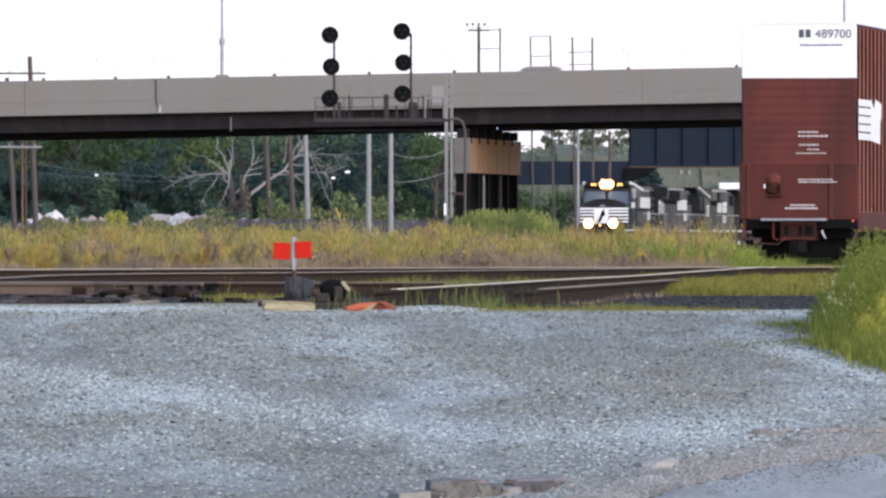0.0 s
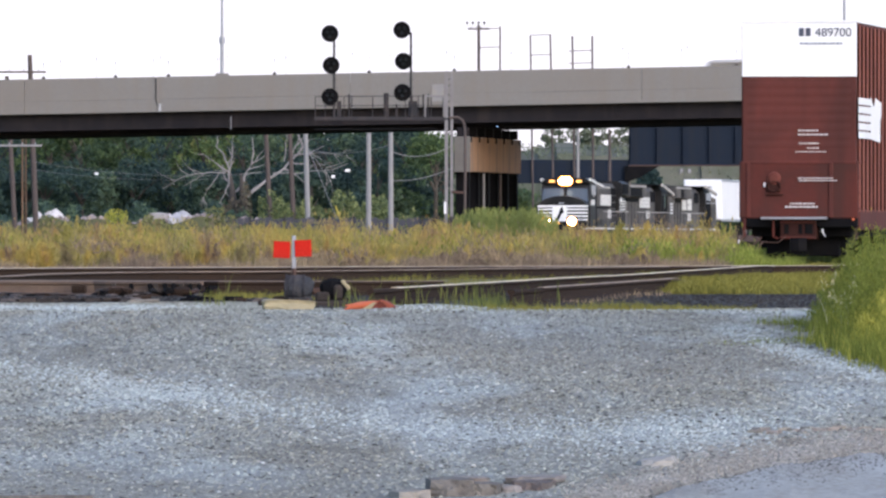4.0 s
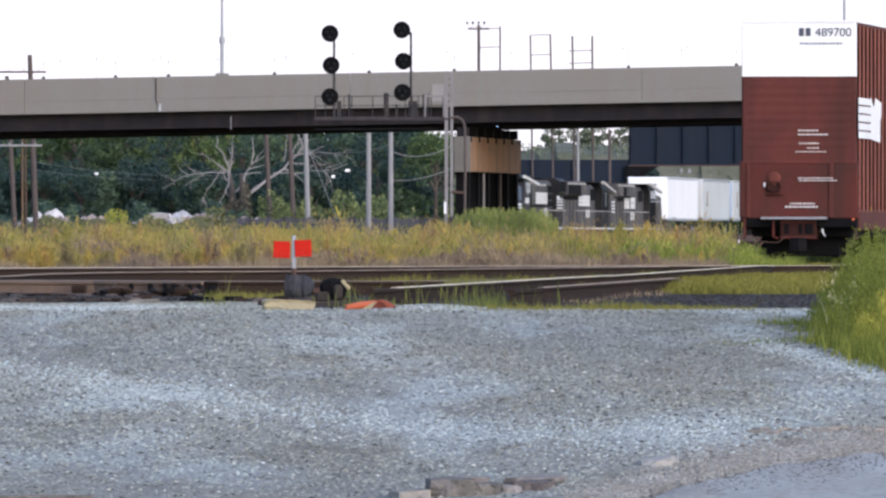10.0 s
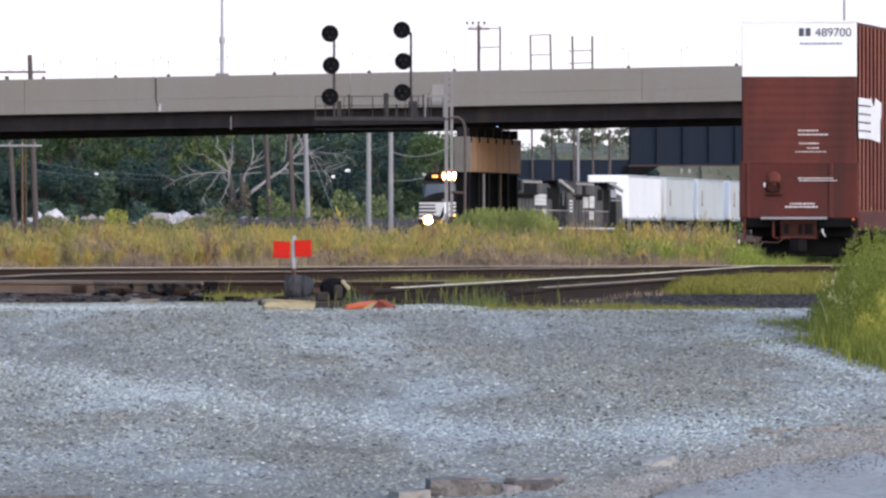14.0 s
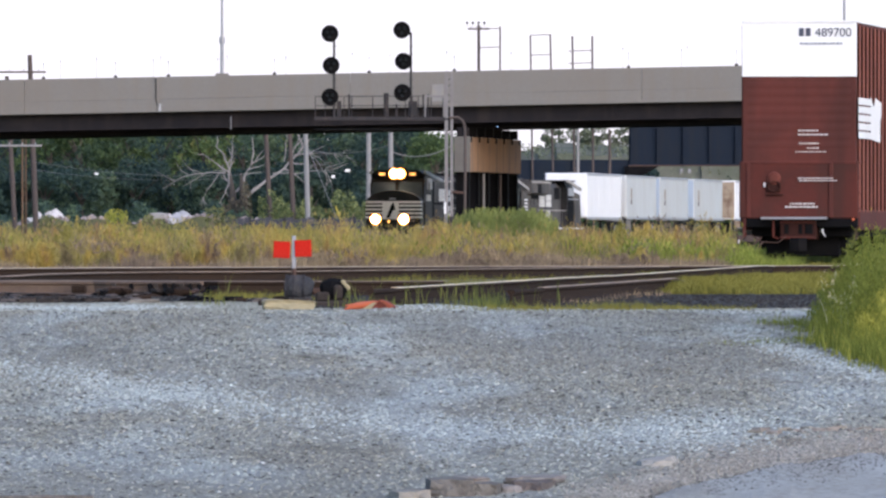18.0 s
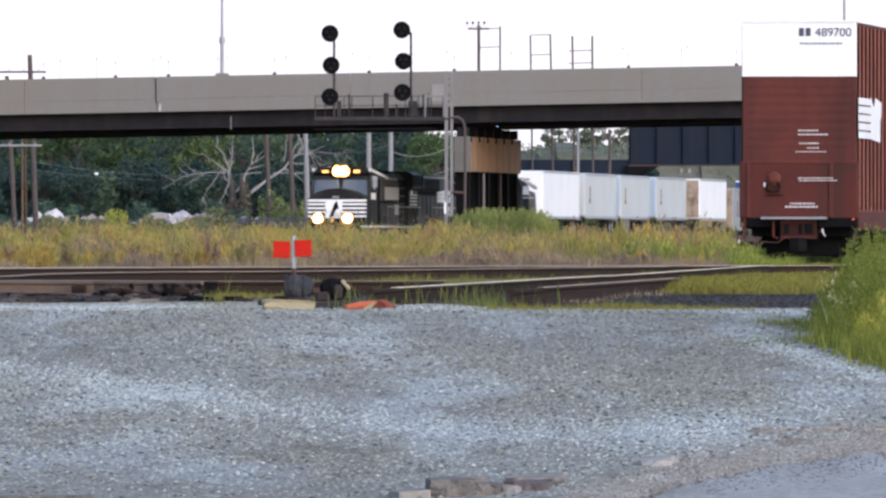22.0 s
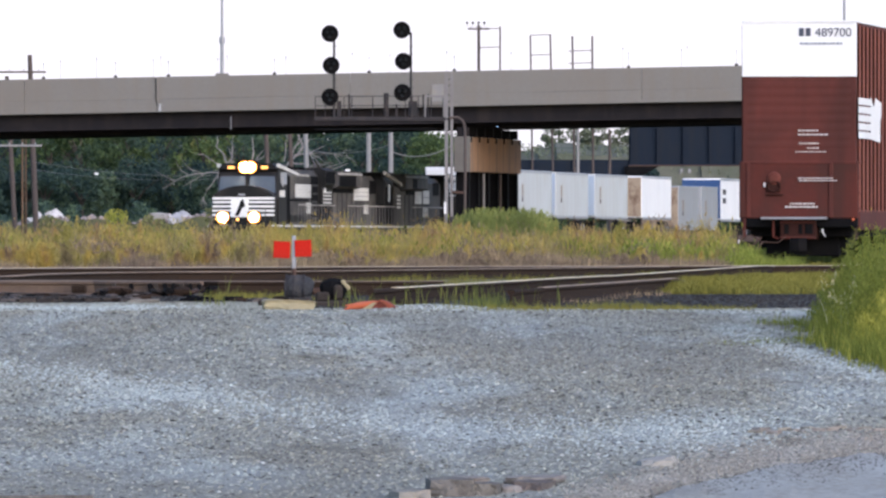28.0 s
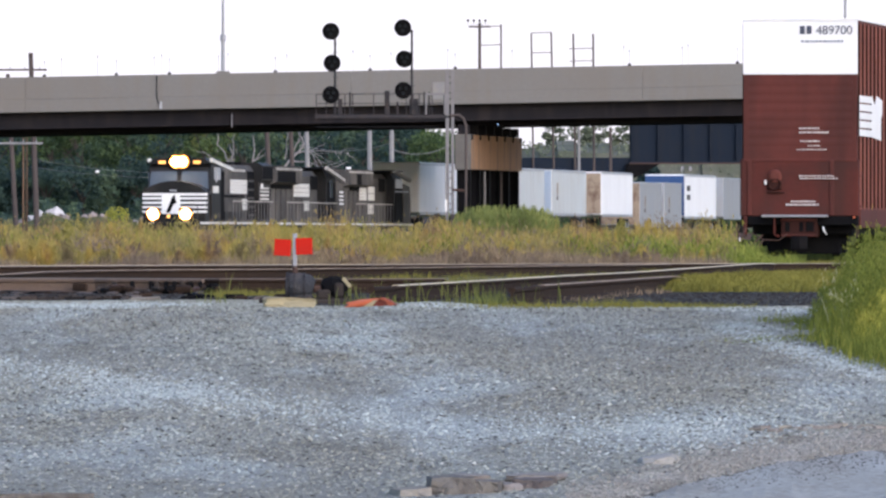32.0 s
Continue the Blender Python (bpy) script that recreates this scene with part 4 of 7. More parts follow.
def bogie(parent, y, n=2, wheel=0.46, base=1.75, label=""):
    g = Geo()
    for sx in (-1, 1):
        g.prism([(-base / 2 - 0.35, 0.45), (-base / 2 - 0.3, 0.62), (-0.35, 0.78), (0.35, 0.78), (base / 2 + 0.3, 0.62), (base / 2 + 0.35, 0.45), (base / 2 + 0.1, 0.38), (0.35, 0.28), (-0.35, 0.28), (-base / 2 - 0.1, 0.38)], 0, sx * 1.0 - 0.07, sx * 1.0 + 0.07)
    g.box(-1.15, 1.15, -0.25, 0.25, 0.55, 0.8, 0.03)
    b = g.make("bogie", M_BLACK, parent, label)
    b.location = (0, y, 0)
    for i in range(n):
        yy = -base / 2 + i * base / max(1, n - 1)
        for sx in (-1, 1):
            w = Geo().tube([(sx * 0.70, yy, wheel), (sx * 0.74, yy, wheel), (sx * 0.745, yy, wheel), (sx * 0.87, yy, wheel)], [wheel + 0.03, wheel + 0.03, wheel, wheel - 0.01], 20)
            w.make("wheel", M_BLACK, b)
        Geo().tube([(-0.9, yy, wheel), (0.9, yy, wheel)], 0.08, 8).make("axle", M_BLACK, b)
    return b


def coupler(parent, y, s):
    g = Geo().box(-0.11, 0.11, min(y, y + s * 0.75), max(y, y + s * 0.75), 0.72, 0.98, 0.03)
    g.prism([(-0.2, y + s * 0.62), (0.2, y + s * 0.62), (0.24, y + s * 0.85), (0.05, y + s * 0.95), (-0.16, y + s * 0.88)], 2, 0.68, 1.0)
    return g.make("coupler", M_BLACK, parent)


def text_part(body, size, m, material, parent, name):
    cu = bpy.data.curves.new(name, "FONT")
    cu.body, cu.size, cu.extrude = body, size, 0.004
    cu.align_x = "LEFT"
    tmp = new("tmp_text", cu)
    me = bpy.data.meshes.new_from_object(tmp.evaluated_get(bpy.context.evaluated_depsgraph_get()))
    bpy.data.objects.remove(tmp)
    me.materials.clear()
    me.materials.append(material)
    ob = new(name, me)
    ob.parent = parent
    ob.matrix_basis = m
    return ob


def boxcar():
    e = empty("boxcar", "tall red-brown boxcar with a white top band on a siding", "boxcar")
    W, L, Z0, Z1, ZB = 1.42, 26.0, 0.97, 5.95, 4.53
    Geo().box(-W, W, 0.06, L, Z0 + 0.12, Z1 - 0.06, 0.02).make("body", M_BOXCAR, e)
    Geo().box(-W - 0.01, W + 0.01, 0.05, 0.2, ZB, Z1 - 0.05, 0.01).make("white_top", M_BOXTOP, e, "bright white painted upper band")
    Geo().prism([(-W - 0.02, Z1 - 0.07), (W + 0.02, Z1 - 0.07), (W + 0.02, Z1 - 0.03), (0, Z1 + 0.0), (-W - 0.02, Z1 - 0.03)], 1, 0.02, L + 0.03).make("roof", M_BOXTOP, e, "white painted ribbed roof")
    # shallow horizontal corrugations of the end
    for i in range(8):
        z = 2.75 + i * 0.215
        g = Geo().prism([(0.06, z), (0.054, z + 0.05), (0.054, z + 0.11), (0.06, z + 0.16)], 0, -W + 0.12, W - 0.12)
        g.make("end_rib", M_BOXCAR, e)
    # lower end frame, a little wider
    lower = Geo().box(-W - 0.07, W + 0.05, 0.0, 0.3, Z0 + 0.03, 2.43, 0.03).make("end_panel", M_BOXLOW, e)
    for x in (-W + 0.16, W - 0.62):
        Geo().box(x - 0.05, x + 0.05, -0.035, 0.0, Z0 + 0.06, 2.4, 0.012).make("end_post", M_BOXCAR, lower)
    Geo().box(-W, W, -0.02, 0.0, 2.36, 2.43, 0.01).make("end_rail", M_BOXCAR, lower)
    # brake wheel and housing
    br = Geo().tube([(0, 0.0, 2.0), (0, -0.05, 2.0), (0, -0.085, 2.0), (0, -0.09, 2.0)], [0.17, 0.16, 0.1, 0.02], 20).make("brake_housing", M_BOXPOSTDARK, e, "domed red brake housing")
    br.location = (-0.62, 0, 0)
    Geo().box(-0.19, 0.17, -0.05, 0.0, 1.66, 1.88, 0.03).make("gear_box", M_BOXGRIMESHADE, br)
    g = Geo()
    ring = [(0.15 * math.cos(a * math.pi / 10), -0.07, 1.8 + 0.13 * math.sin(a * math.pi / 10)) for a in range(21)]
    for a, b in zip(ring[:-1], ring[1:]):
        g.tube([a, b], 0.022, 6)
    g.make("brake_wheel", M_BOXGRIMESHADE, br)
    Geo().box(-0.26, -0.21, -0.05, 0.0, 1.78, 1.9, 0.015).make("release_handle", M_BOXTOP, br, "small white release handle")
    Geo().box(-0.2, 0.24, -0.07, 0.0, 1.58, 1.61, 0.01).make("brake_step", M_BOXGRIMESHADE, br)
    # crossover step, sill and hardware under the end
    Geo().box(-0.92, 0.72, -0.35, -0.02, 0.98, 1.04, 0.01).make("crossover_step", M_GALV, e, "pale galvanised crossover step")
    Geo().box(-W - 0.05, W + 0.03, 0.02, 0.4, 0.78, 1.09, 0.02).make("end_sill", M_BLACK, e)
    pk = Geo().box(-0.46, 0.44, -0.1, 0.6, 0.48, 0.96, 0.03).make("draft_pocket", M_BOXGRIMESHADE, e)
    Geo().tube([(-0.62, -0.14, 0.98), (-0.62, -0.14, 0.55), (-0.5, -0.14, 0.5)], 0.03, 6).make("pocket_strap", M_BOXLOW, pk)
    Geo().box(-0.46, 0.44, -0.125, -0.1, 0.5, 0.56, 0.008).make("pocket_lip", M_BOXLOW, pk)
    Geo().box(-0.46, 0.44, -0.125, -0.1, 0.89, 0.95, 0.008).make("pocket_lip", M_BOXLOW, pk)
    # black plates on the solid front imitate the shade in the pocket's holes
    for x0, x1 in ((-0.36, -0.24), (0.0, 0.1), (0.16, 0.36)):
        Geo().box(x0, x1, -0.115, -0.09, 0.62, 0.86, 0.02).make("pocket_hole_shade", M_BLACK, pk)
    Geo().box(-1.25, 1.25, 0.6, 25.4, 0.55, 1.0, 0.02).make("underframe", M_BLACK, e)
    for y in (1.0, 3.6, 12.0):
        Geo().box(-0.85, 0.85, y, y + 0.14, 0.2, 0.56, 0.03).make("brake_beam", M_BLACK, e)
    for sx in (-1, 1):
        Geo().box(sx * 0.95 - 0.16, sx * 0.95 + 0.16, 1.1, 1.3, 0.25, 0.62, 0.03).make("journal_box", M_BLACK, e)
    # added black boards fill the gap under the car as deep shade
    for y in (0.95, 2.0):
        Geo().box(-0.92, 0.92, y, y + 0.1, 0.06, 0.62, 0.03).make("underside_shade_board", M_BLACK, e)
    coupler(e, -0.05, -1).location = (0.05, 0, -0.48)
    Geo().tube([(-1.2, -0.1, 0.6), (-0.9, -0.12, 0.42), (-0.5, -0.2, 0.4), (-0.3, -0.25, 0.55)], 0.016, 6).make("uncoupling_lever", M_RUST, e)
    Geo().tube([(0.62, -0.3, 0.74), (0.63, -0.32, 0.66), (0.67, -0.3, 0.6), (0.7, -0.3, 0.54)], [0.02, 0.018, 0.012, 0.008], 6).make("brake_hose", M_BOXTOP, e, "frayed white brake hose")
    for sx in (-1, 1):
        st = Geo()
        for zz in (0.5, 0.75):
            st.tube([(sx * (W - 0.02), 0.1, zz), (sx * (W - 0.02), 0.55, zz)], 0.016, 6)
        st.tube([(sx * (W - 0.02), 0.1, 1.1), (sx * (W - 0.02), 0.1, 0.5)], 0.016, 6).tube([(sx * (W - 0.02), 0.55, 1.1), (sx * (W - 0.02), 0.55, 0.5)], 0.016, 6)
        st.make("sill_step", M_RUST, e)
        for k in range(4):
            Geo().tube([(sx * (W + 0.07), 0.12, 1.25 + k * 0.38), (sx * (W + 0.07), 0.6, 1.25 + k * 0.38)], 0.018, 6).make("grab_iron", M_BOXCAR, e)
    # vertical side posts with a deep side sill; lit faces and shaded flanks are coloured in
    for sx in (-1, 1):
        for i in range(26):
            y = 0.35 + i * 0.97
            post = Geo().box(min(sx * W, sx * (W + 0.045)), max(sx * W, sx * (W + 0.045)), y, y + 0.4, Z0 + 0.2, Z1 - 0.15).make("side_post", M_BOXGRIMESHADE, e)
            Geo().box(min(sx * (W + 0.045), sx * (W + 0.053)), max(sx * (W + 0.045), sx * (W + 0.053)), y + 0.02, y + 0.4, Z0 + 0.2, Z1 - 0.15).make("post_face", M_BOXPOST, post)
        Geo().box(min(sx * W, sx * (W + 0.05)), max(sx * W, sx * (W + 0.05)), 0.5, L - 0.4, 0.72, Z0 + 0.25, 0.01).make("side_sill", M_BOXCAR, e)
    # striped white emblem on the side
    for i in range(5):
        Geo().box(W + 0.055, W + 0.063, 0.15, 3.2, 3.0 + i * 0.21, 3.17 + i * 0.21).make("emblem_stripe", M_BOXTOP, e, "white emblem stripe")
    Geo().prism([(3.2, 3.0), (5.6, 2.93), (5.6, 3.5), (5.9, 3.6), (5.9, 3.95), (4.4, 4.05), (4.0, 3.8), (3.2, 4.05)], 0, W + 0.055, W + 0.064).make("emblem_block", M_BOXTOP, e, "white emblem block")
    # reporting mark and number, stencil panels
    for x in (0.0, 0.17):
        Geo().box(x, x + 0.12, 0.025, 0.04, 5.54, 5.74).make("mark_bar", M_LETTER, e)
    text_part("489700", 0.305, pose(0.4, 0.035, 5.53, 90), M_LETTER, e, "car_number")
    bars([(0.02, 1.08, 5.33, 0.05)], M_LETTERPALE, e, y=0.035)
    bars([(-0.02, 0.48, 3.17, 0.04), (-0.02, 0.72, 3.07, 0.04), (0.0, 0.5, 2.85, 0.04), (0.2, 0.5, 2.74, 0.034), (-0.08, 0.7, 2.65, 0.025)], M_STENCIL, e, y=0.03)
    bars([(-0.02, 0.85, 1.99, 0.03), (0.0, 0.95, 1.93, 0.03), (-0.22, 0.4, 1.35, 0.04), (-0.34, 0.5, 1.27, 0.045)], M_STENCIL, e, y=-0.04)
    Geo().tube([(1.36, -0.02, 0.98), (1.36, -0.06, 0.98)], 0.03, 10).make("marker_reflector", M_ORANGE, e, "small orange reflector")
    Geo().box(-W + 0.02, -W + 0.1, -0.12, 0.1, 0.55, 1.0, 0.01).make("corner_bracket", M_BOXLOW, e)
    bogie(e, 2.3)
    bogie(e, 23.5)
    return e


car = boxcar()
car.matrix_basis = pose(8.85, 260, RAIL_TOP, 0, 0, -8)


for k, (x, y, dx, dz) in enumerate(((7.02, 253, 0.28, 0.82), (7.22, 253.4, -0.12, 0.9), (7.35, 253.2, 0.4, 0.55), (6.9, 253.6, 0.55, 0.5), (7.1, 253.3, 0.62, 0.66))):
    o = Geo().tube([(0, 0, -0.1), (dx * 0.5, 0, dz * 0.55), (dx, 0.05, dz)], [0.03, 0.026, 0.02], 6).make("bent_rod", M_RUST)
    o.matrix_basis = pose(x, y, 1.0)
    tagged(o, "bent rusty rod standing in weeds by the siding", "rod", "bent rods")
Geo().box(0.12, 0.16, -0.03, 0.03, 0.5, 0.6, 0.01).make("rag", M_STENCIL, bpy.data.objects["bent_rod"], "small white rag")


# ---- road overpass ----
GRADE = 0.0191


def sheared(g):
    g.v = [(x, y, z + GRADE * x) for x, y, z in g.v]
    return g


YB, DECK = 552.0, 20.5
bridge = empty("road_overpass", "long grey concrete and dark steel road overpass above the tracks", "bridge")
joints = [-620, -400, -260, -180, -120, -70, -38, -22.1, -15.15, -4.9, 0.5, 10.5, 21, 45, 90, 150, 260, 400, 620]
for a, b in zip(joints[:-1], joints[1:]):
    sheared(Geo().box(a + 0.004, b - 0.004, YB, YB + 0.35, 9.30, 10.48, 0.02)).make("parapet", M_CONC, bridge)
    sheared(Geo().box(a + 0.004, b - 0.004, YB - 0.04, YB + 0.3, 8.61, 9.30, 0.02)).make("fascia", M_CONC, bridge)
    sheared(Geo().box(a + 0.012, b - 0.012, YB + DECK - 0.35, YB + DECK, 9.30, 10.2, 0.02)).make("parapet", M_CONC, bridge)
sheared(Geo().box(-620, 620, YB + 0.3, YB + DECK - 0.35, 9.0, 9.30)).make("deck", M_CONC, bridge, "plain concrete deck slab")
for i in range(7):
    y = YB + 0.75 + i * 3.15
    low = 7.74 if i == 0 else 7.52
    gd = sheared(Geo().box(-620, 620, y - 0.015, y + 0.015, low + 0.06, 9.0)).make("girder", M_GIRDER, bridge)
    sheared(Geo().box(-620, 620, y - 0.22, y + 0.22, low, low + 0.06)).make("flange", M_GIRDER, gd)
sheared(Geo().tube([(-15.15, YB - 0.06, 10.4), (-15.15, YB - 0.06, 9.2), (-15.0, YB - 0.06, 8.9)], 0.025, 8)).make("drain_pipe", M_SIGSTEEL, bridge)
sheared(Geo().box(-15.02, -14.88, YB - 0.06, YB - 0.035, 8.66, 9.05, 0.01)).make("drain_outlet", M_TRAILGREY, bridge)
sheared(Geo().box(-11.225, -11.185, YB + 0.4, YB + 0.5, 7.62, 8.35, 0.005)).make("bracket", M_GALV, bridge)
sheared(Geo().box(-0.6, 0.05, YB - 0.055, YB - 0.045, 8.9, 9.8)).make("repair_patch", mat("faded_patch", (0.29, 0.285, 0.275), (0.25, 0.245, 0.24), 0.9, scale=2.5, fine=9, dirt=(0.26, 0.24, 0.21), dirt_amount=0.9), bridge, "pale repair patch")

# skewed pier under the deck
pa, pb = Vector((1.0, YB + 0.4)), Vector((3.86, YB + 20.0))
along = (pb - pa).normalized()
ang = -math.degrees(math.atan2(along.x, along.y))
PL = (pb - pa).length
pier = empty("bridge_pier", "tan stained concrete pier cap on steel columns coloured black as shade", "bridge pier")
pier.matrix_basis = pose(pa.x, pa.y, 0, 0, 0, ang)
Geo().prism([(-0.40, 5.2), (0.40, 5.2), (0.42, 7.02), (-0.42, 7.02)], 1, 0.25, PL).make("pier_cap", M_CONC2, pier)
Geo().box(-0.43, 0.43, 0.0, 0.25, 5.17, 7.05, 0.03).make("cap_end", M_CONC3, pier, "plain grey concrete cap end")
for i in range(7):
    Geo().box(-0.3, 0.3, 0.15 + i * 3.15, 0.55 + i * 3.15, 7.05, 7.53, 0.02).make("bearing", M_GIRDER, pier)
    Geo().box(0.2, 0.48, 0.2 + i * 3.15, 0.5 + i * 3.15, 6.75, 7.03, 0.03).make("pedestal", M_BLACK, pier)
# steel columns coloured black to stand for the shade deep under the deck
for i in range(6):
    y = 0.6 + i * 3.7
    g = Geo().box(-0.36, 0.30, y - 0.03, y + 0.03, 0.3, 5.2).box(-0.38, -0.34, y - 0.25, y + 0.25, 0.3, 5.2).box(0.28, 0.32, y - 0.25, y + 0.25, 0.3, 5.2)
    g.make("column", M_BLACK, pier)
Geo().tube([(0.4, 5.4, 0.4), (0.4, 5.4, 5.1)], 0.065, 8).make("drain_pipe", M_MAST, pier, "pale drain pipe")
Geo().tube([(0.4, 11.8, 0.4), (0.4, 11.8, 5.1)], 0.06, 8).make("drain_pipe", M_WOODPOLE, pier, "dull brown drain pipe")


def lamp_post(x):
    z = 10.48 + GRADE * x
    e = empty("street_lamp", "tall slender grey street lamp post on the bridge parapet", "street lamp", "bridge street lamps")
    Geo().box(-0.35, 0.35, -0.28, 0.28, -0.4, 0.12, 0.03).make("pedestal", M_CONC, e)
    Geo().tube([(0, 0, 0.1), (0, 0, 2.0)], [0.11, 0.095], 10).make("pole_base", M_GALV, e)
    Geo().tube([(0, 0, 1.7), (0, 0, 2.05)], [0.16, 0.15], 10).make("control_box", M_GALV, e)
    Geo().tube([(0, 0, 2.0), (0, 0, 9.0), (0, 0.6, 9.8), (0, 2.2, 10.1)], [0.075, 0.055, 0.05, 0.04], 8).make("pole", M_GALV, e)
    Geo().tube([(0, 2.0, 10.05), (0, 2.3, 10.08), (0, 2.8, 10.05)], [0.08, 0.16, 0.09], 8).make("lantern", M_SIGSTEEL, e)
    e.matrix_basis = pose(x, YB + 0.3, z)


for x in (-11.67, 21.2, -44.5, 54.0):
    lamp_post(x)

# thin marker posts along the far parapet
for i, px in enumerate((-21.1, -20.2, -18.3, -17.3, -15.3, -14.9, -14.5, -11.9, -11.4, -8.9, -8.3, -4.8, -3.9, -2.8, 0.2, 0.6, 3.6, 9.5, 9.8, 12.6, 12.9, 15.5)):
    g = Geo().tube([(0, 0, -0.3), (0, 0, 0.75 + 0.12 * (i % 3))], 0.012, 6)
    o = empty("marker_post", "thin pale marker post behind the parapet", "marker post", "marker posts")
    g.make("stem", M_GALV, o)
    Geo().tube([(0, 0, 0.72 + 0.12 * (i % 3)), (0, 0, 0.84 + 0.12 * (i % 3))], 0.03, 8).make("cap", M_GALV, o)
    if i % 3 == 0:
        Geo().box(-0.09, 0.09, -0.06, 0.06, -0.2, 0.12, 0.02).make("foot_block", M_SIGSTEEL, o)
    o.matrix_basis = pose(px, YB + 0.2, 10.48 + GRADE * px)


# ---- cantilever signal ----
def signal():
    YS = 528.0
    e = empty("cantilever_signal", "grey steel cantilever signal structure with two masts of black heads", "railway signal")
    e.matrix_basis = pose(0, YS, 0)
    for x, w in ((0.17, 0.09), (0.44, 0.075)):
        Geo().box(x - w, x + w, -0.06, 0.06, 0.3, 10.0, 0.01).make("mast_post", M_MAST, e)
    for i in range(23):
        z = 0.9 + i * 0.4
        Geo().tube([(0.2, 0, z), (0.48, 0, z + (0.2 if i % 2 else 0.0))], 0.022, 6).make("lacing_bar", M_SIGSTEEL, e)
    Geo().box(-0.1, 0.8, -0.4, 0.4, 0.2, 0.75, 0.04).make("footing", M_CONC, e)
    Geo().box(0.3, 0.66, -0.3, -0.1, 1.2, 2.76, 0.03).make("relay_box", M_SIGSTEEL, e)
    Geo().box(0.05, 0.16, -0.12, -0.08, 2.9, 3.5, 0.01).make("number_strip", M_WHITE, e, "narrow white plate on the mast leg")
    Geo().tube([(0.44, -0.1, 4.0), (1.05, -0.1, 3.96)], 0.07, 6).make("conduit_brace", M_RUST, e)
    # arm and walkway
    Geo().box(-6.5, 0.3, -0.06, 0.06, 7.62, 7.76, 0.01).make("arm_chord", M_SIGSTEEL, e)
    Geo().box(-6.5, 0.3, 0.74, 0.86, 7.62, 7.76, 0.01).make("arm_chord", M_SIGSTEEL, e)
    Geo().box(-6.45, 0.2, 0.1, 0.72, 7.76, 7.80).make("walkway", M_SIGSTEEL, e)
    for zz in (8.35, 8.82):
        Geo().tube([(-6.4, 0, zz), (0.15, 0, zz + 0.03)], 0.02, 6).make("hand_rail", M_SIGSTEEL, e)
    for x in (-6.45, -5.95, -5.0, -4.6, -3.55, -2.9, -1.9, -1.55, -1.25, -0.6, 0.0):
        Geo().tube([(x, 0, 7.6), (x, 0, 8.84)], 0.025, 6).make("rail_post", M_SIGSTEEL, e)
    Geo().box(-3.0, -2.75, 0.1, 0.4, 7.8, 9.0, 0.02).make("equipment_box", M_SIGSTEEL, e)
    Geo().box(-1.75, -1.3, 0.1, 0.5, 7.8, 8.6, 0.02).make("equipment_box", M_SIGSTEEL, e)
    for x, z0, z1, w in ((-5.25, 7.8, 8.6, 0.22), (-4.75, 7.8, 8.95, 0.08), (-2.35, 7.8, 8.45, 0.1), (-1.0, 7.8, 8.95, 0.07), (-0.75, 7.8, 8.95, 0.07)):
        Geo().box(x - w / 2, x + w / 2, 0.15, 0.45, z0, z1, 0.02).make("cable_box", M_SIGSTEEL, e)
    Geo().box(-6.5, -0.3, 0.05, 0.75, 7.12, 7.22, 0.02).make("lower_chord", M_BLACK, e)
    Geo().box(-0.9, 0.05, -0.05, 0.05, 8.78, 8.88, 0.01).make("gate_bar", M_MAST, e)
    for x in (-0.9, 0.05):
        Geo().box(x - 0.04, x + 0.04, -0.05, 0.05, 7.8, 8.85, 0.01).make("gate_post", M_MAST, e)
    # drooping cable conduit beside the mast
    Geo().tube([(0.3, -0.1, 7.75), (0.75, -0.1, 7.78), (1.0, -0.1, 7.6), (1.12, -0.1, 7.2), (1.12, -0.1, 5), (1.1, -0.1, 0.9)], 0.07, 8).make("conduit", M_WOODPOLE, e, "dull brown conduit pipe")
    for mx, heads in ((-5.5, ((-5.71, 12.0), (-5.65, 10.4), (-5.71, 8.8))), (-1.62, ((-2.08, 12.18), (-2.0, 10.6), (-2.05, 9.02)))):
        Geo().tube([(mx, 0.05, 7.7), (mx, 0.05, heads[0][1] - 0.1)], 0.06, 8).make("head_mast", M_SIGSTEEL, e)
        for hx, hz in heads:
            g = Geo().tube([(hx, -0.06, hz), (hx, -0.03, hz), (hx, 0.0, hz)], [0.40, 0.435, 0.435], 28)
            h = g.make("signal_head", M_BLACK, e, "round black signal background disc")
            Geo().tube([(hx, 0.0, hz), (hx, 0.3, hz)], [0.27, 0.2], 16).make("housing", M_BLACK, h)
            for dx, dz in ((-0.13, 0.1), (0.13, 0.1), (0.0, -0.13)):
                hood = Geo()
                for k in range(7):
                    a = math.radians(-20 + k * 220 / 7)
                    b = math.radians(-20 + (k + 1) * 220 / 7)
                    q = [(hx + dx + 0.115 * math.cos(t), yy, hz + dz + 0.115 * math.sin(t)) for yy in (-0.06, -0.3) for t in (a, b)]
                    hood.add(q, [(0, 1, 3, 2)])
                hood.make("hood", M_BLACK, h)
                Geo().tube([(hx + dx, -0.064, hz + dz), (hx + dx, -0.075, hz + dz)], 0.1, 14).make("lens", M_SIGNALLENS, h)
            Geo().box(min(hx, mx), max(hx, mx) + 0.02, 0.03, 0.1, hz - 0.25, hz - 0.17).make("bracket", M_SIGSTEEL, h)
        lad = Geo()
        for k in range(9):
            lad.tube([(mx - 0.12, 0.15, 8.0 + k * 0.42), (mx + 0.16, 0.15, 8.0 + k * 0.42)], 0.012, 5)
        lad.make("climbing_rungs", M_SIGSTEEL, e)
    return e


signal()

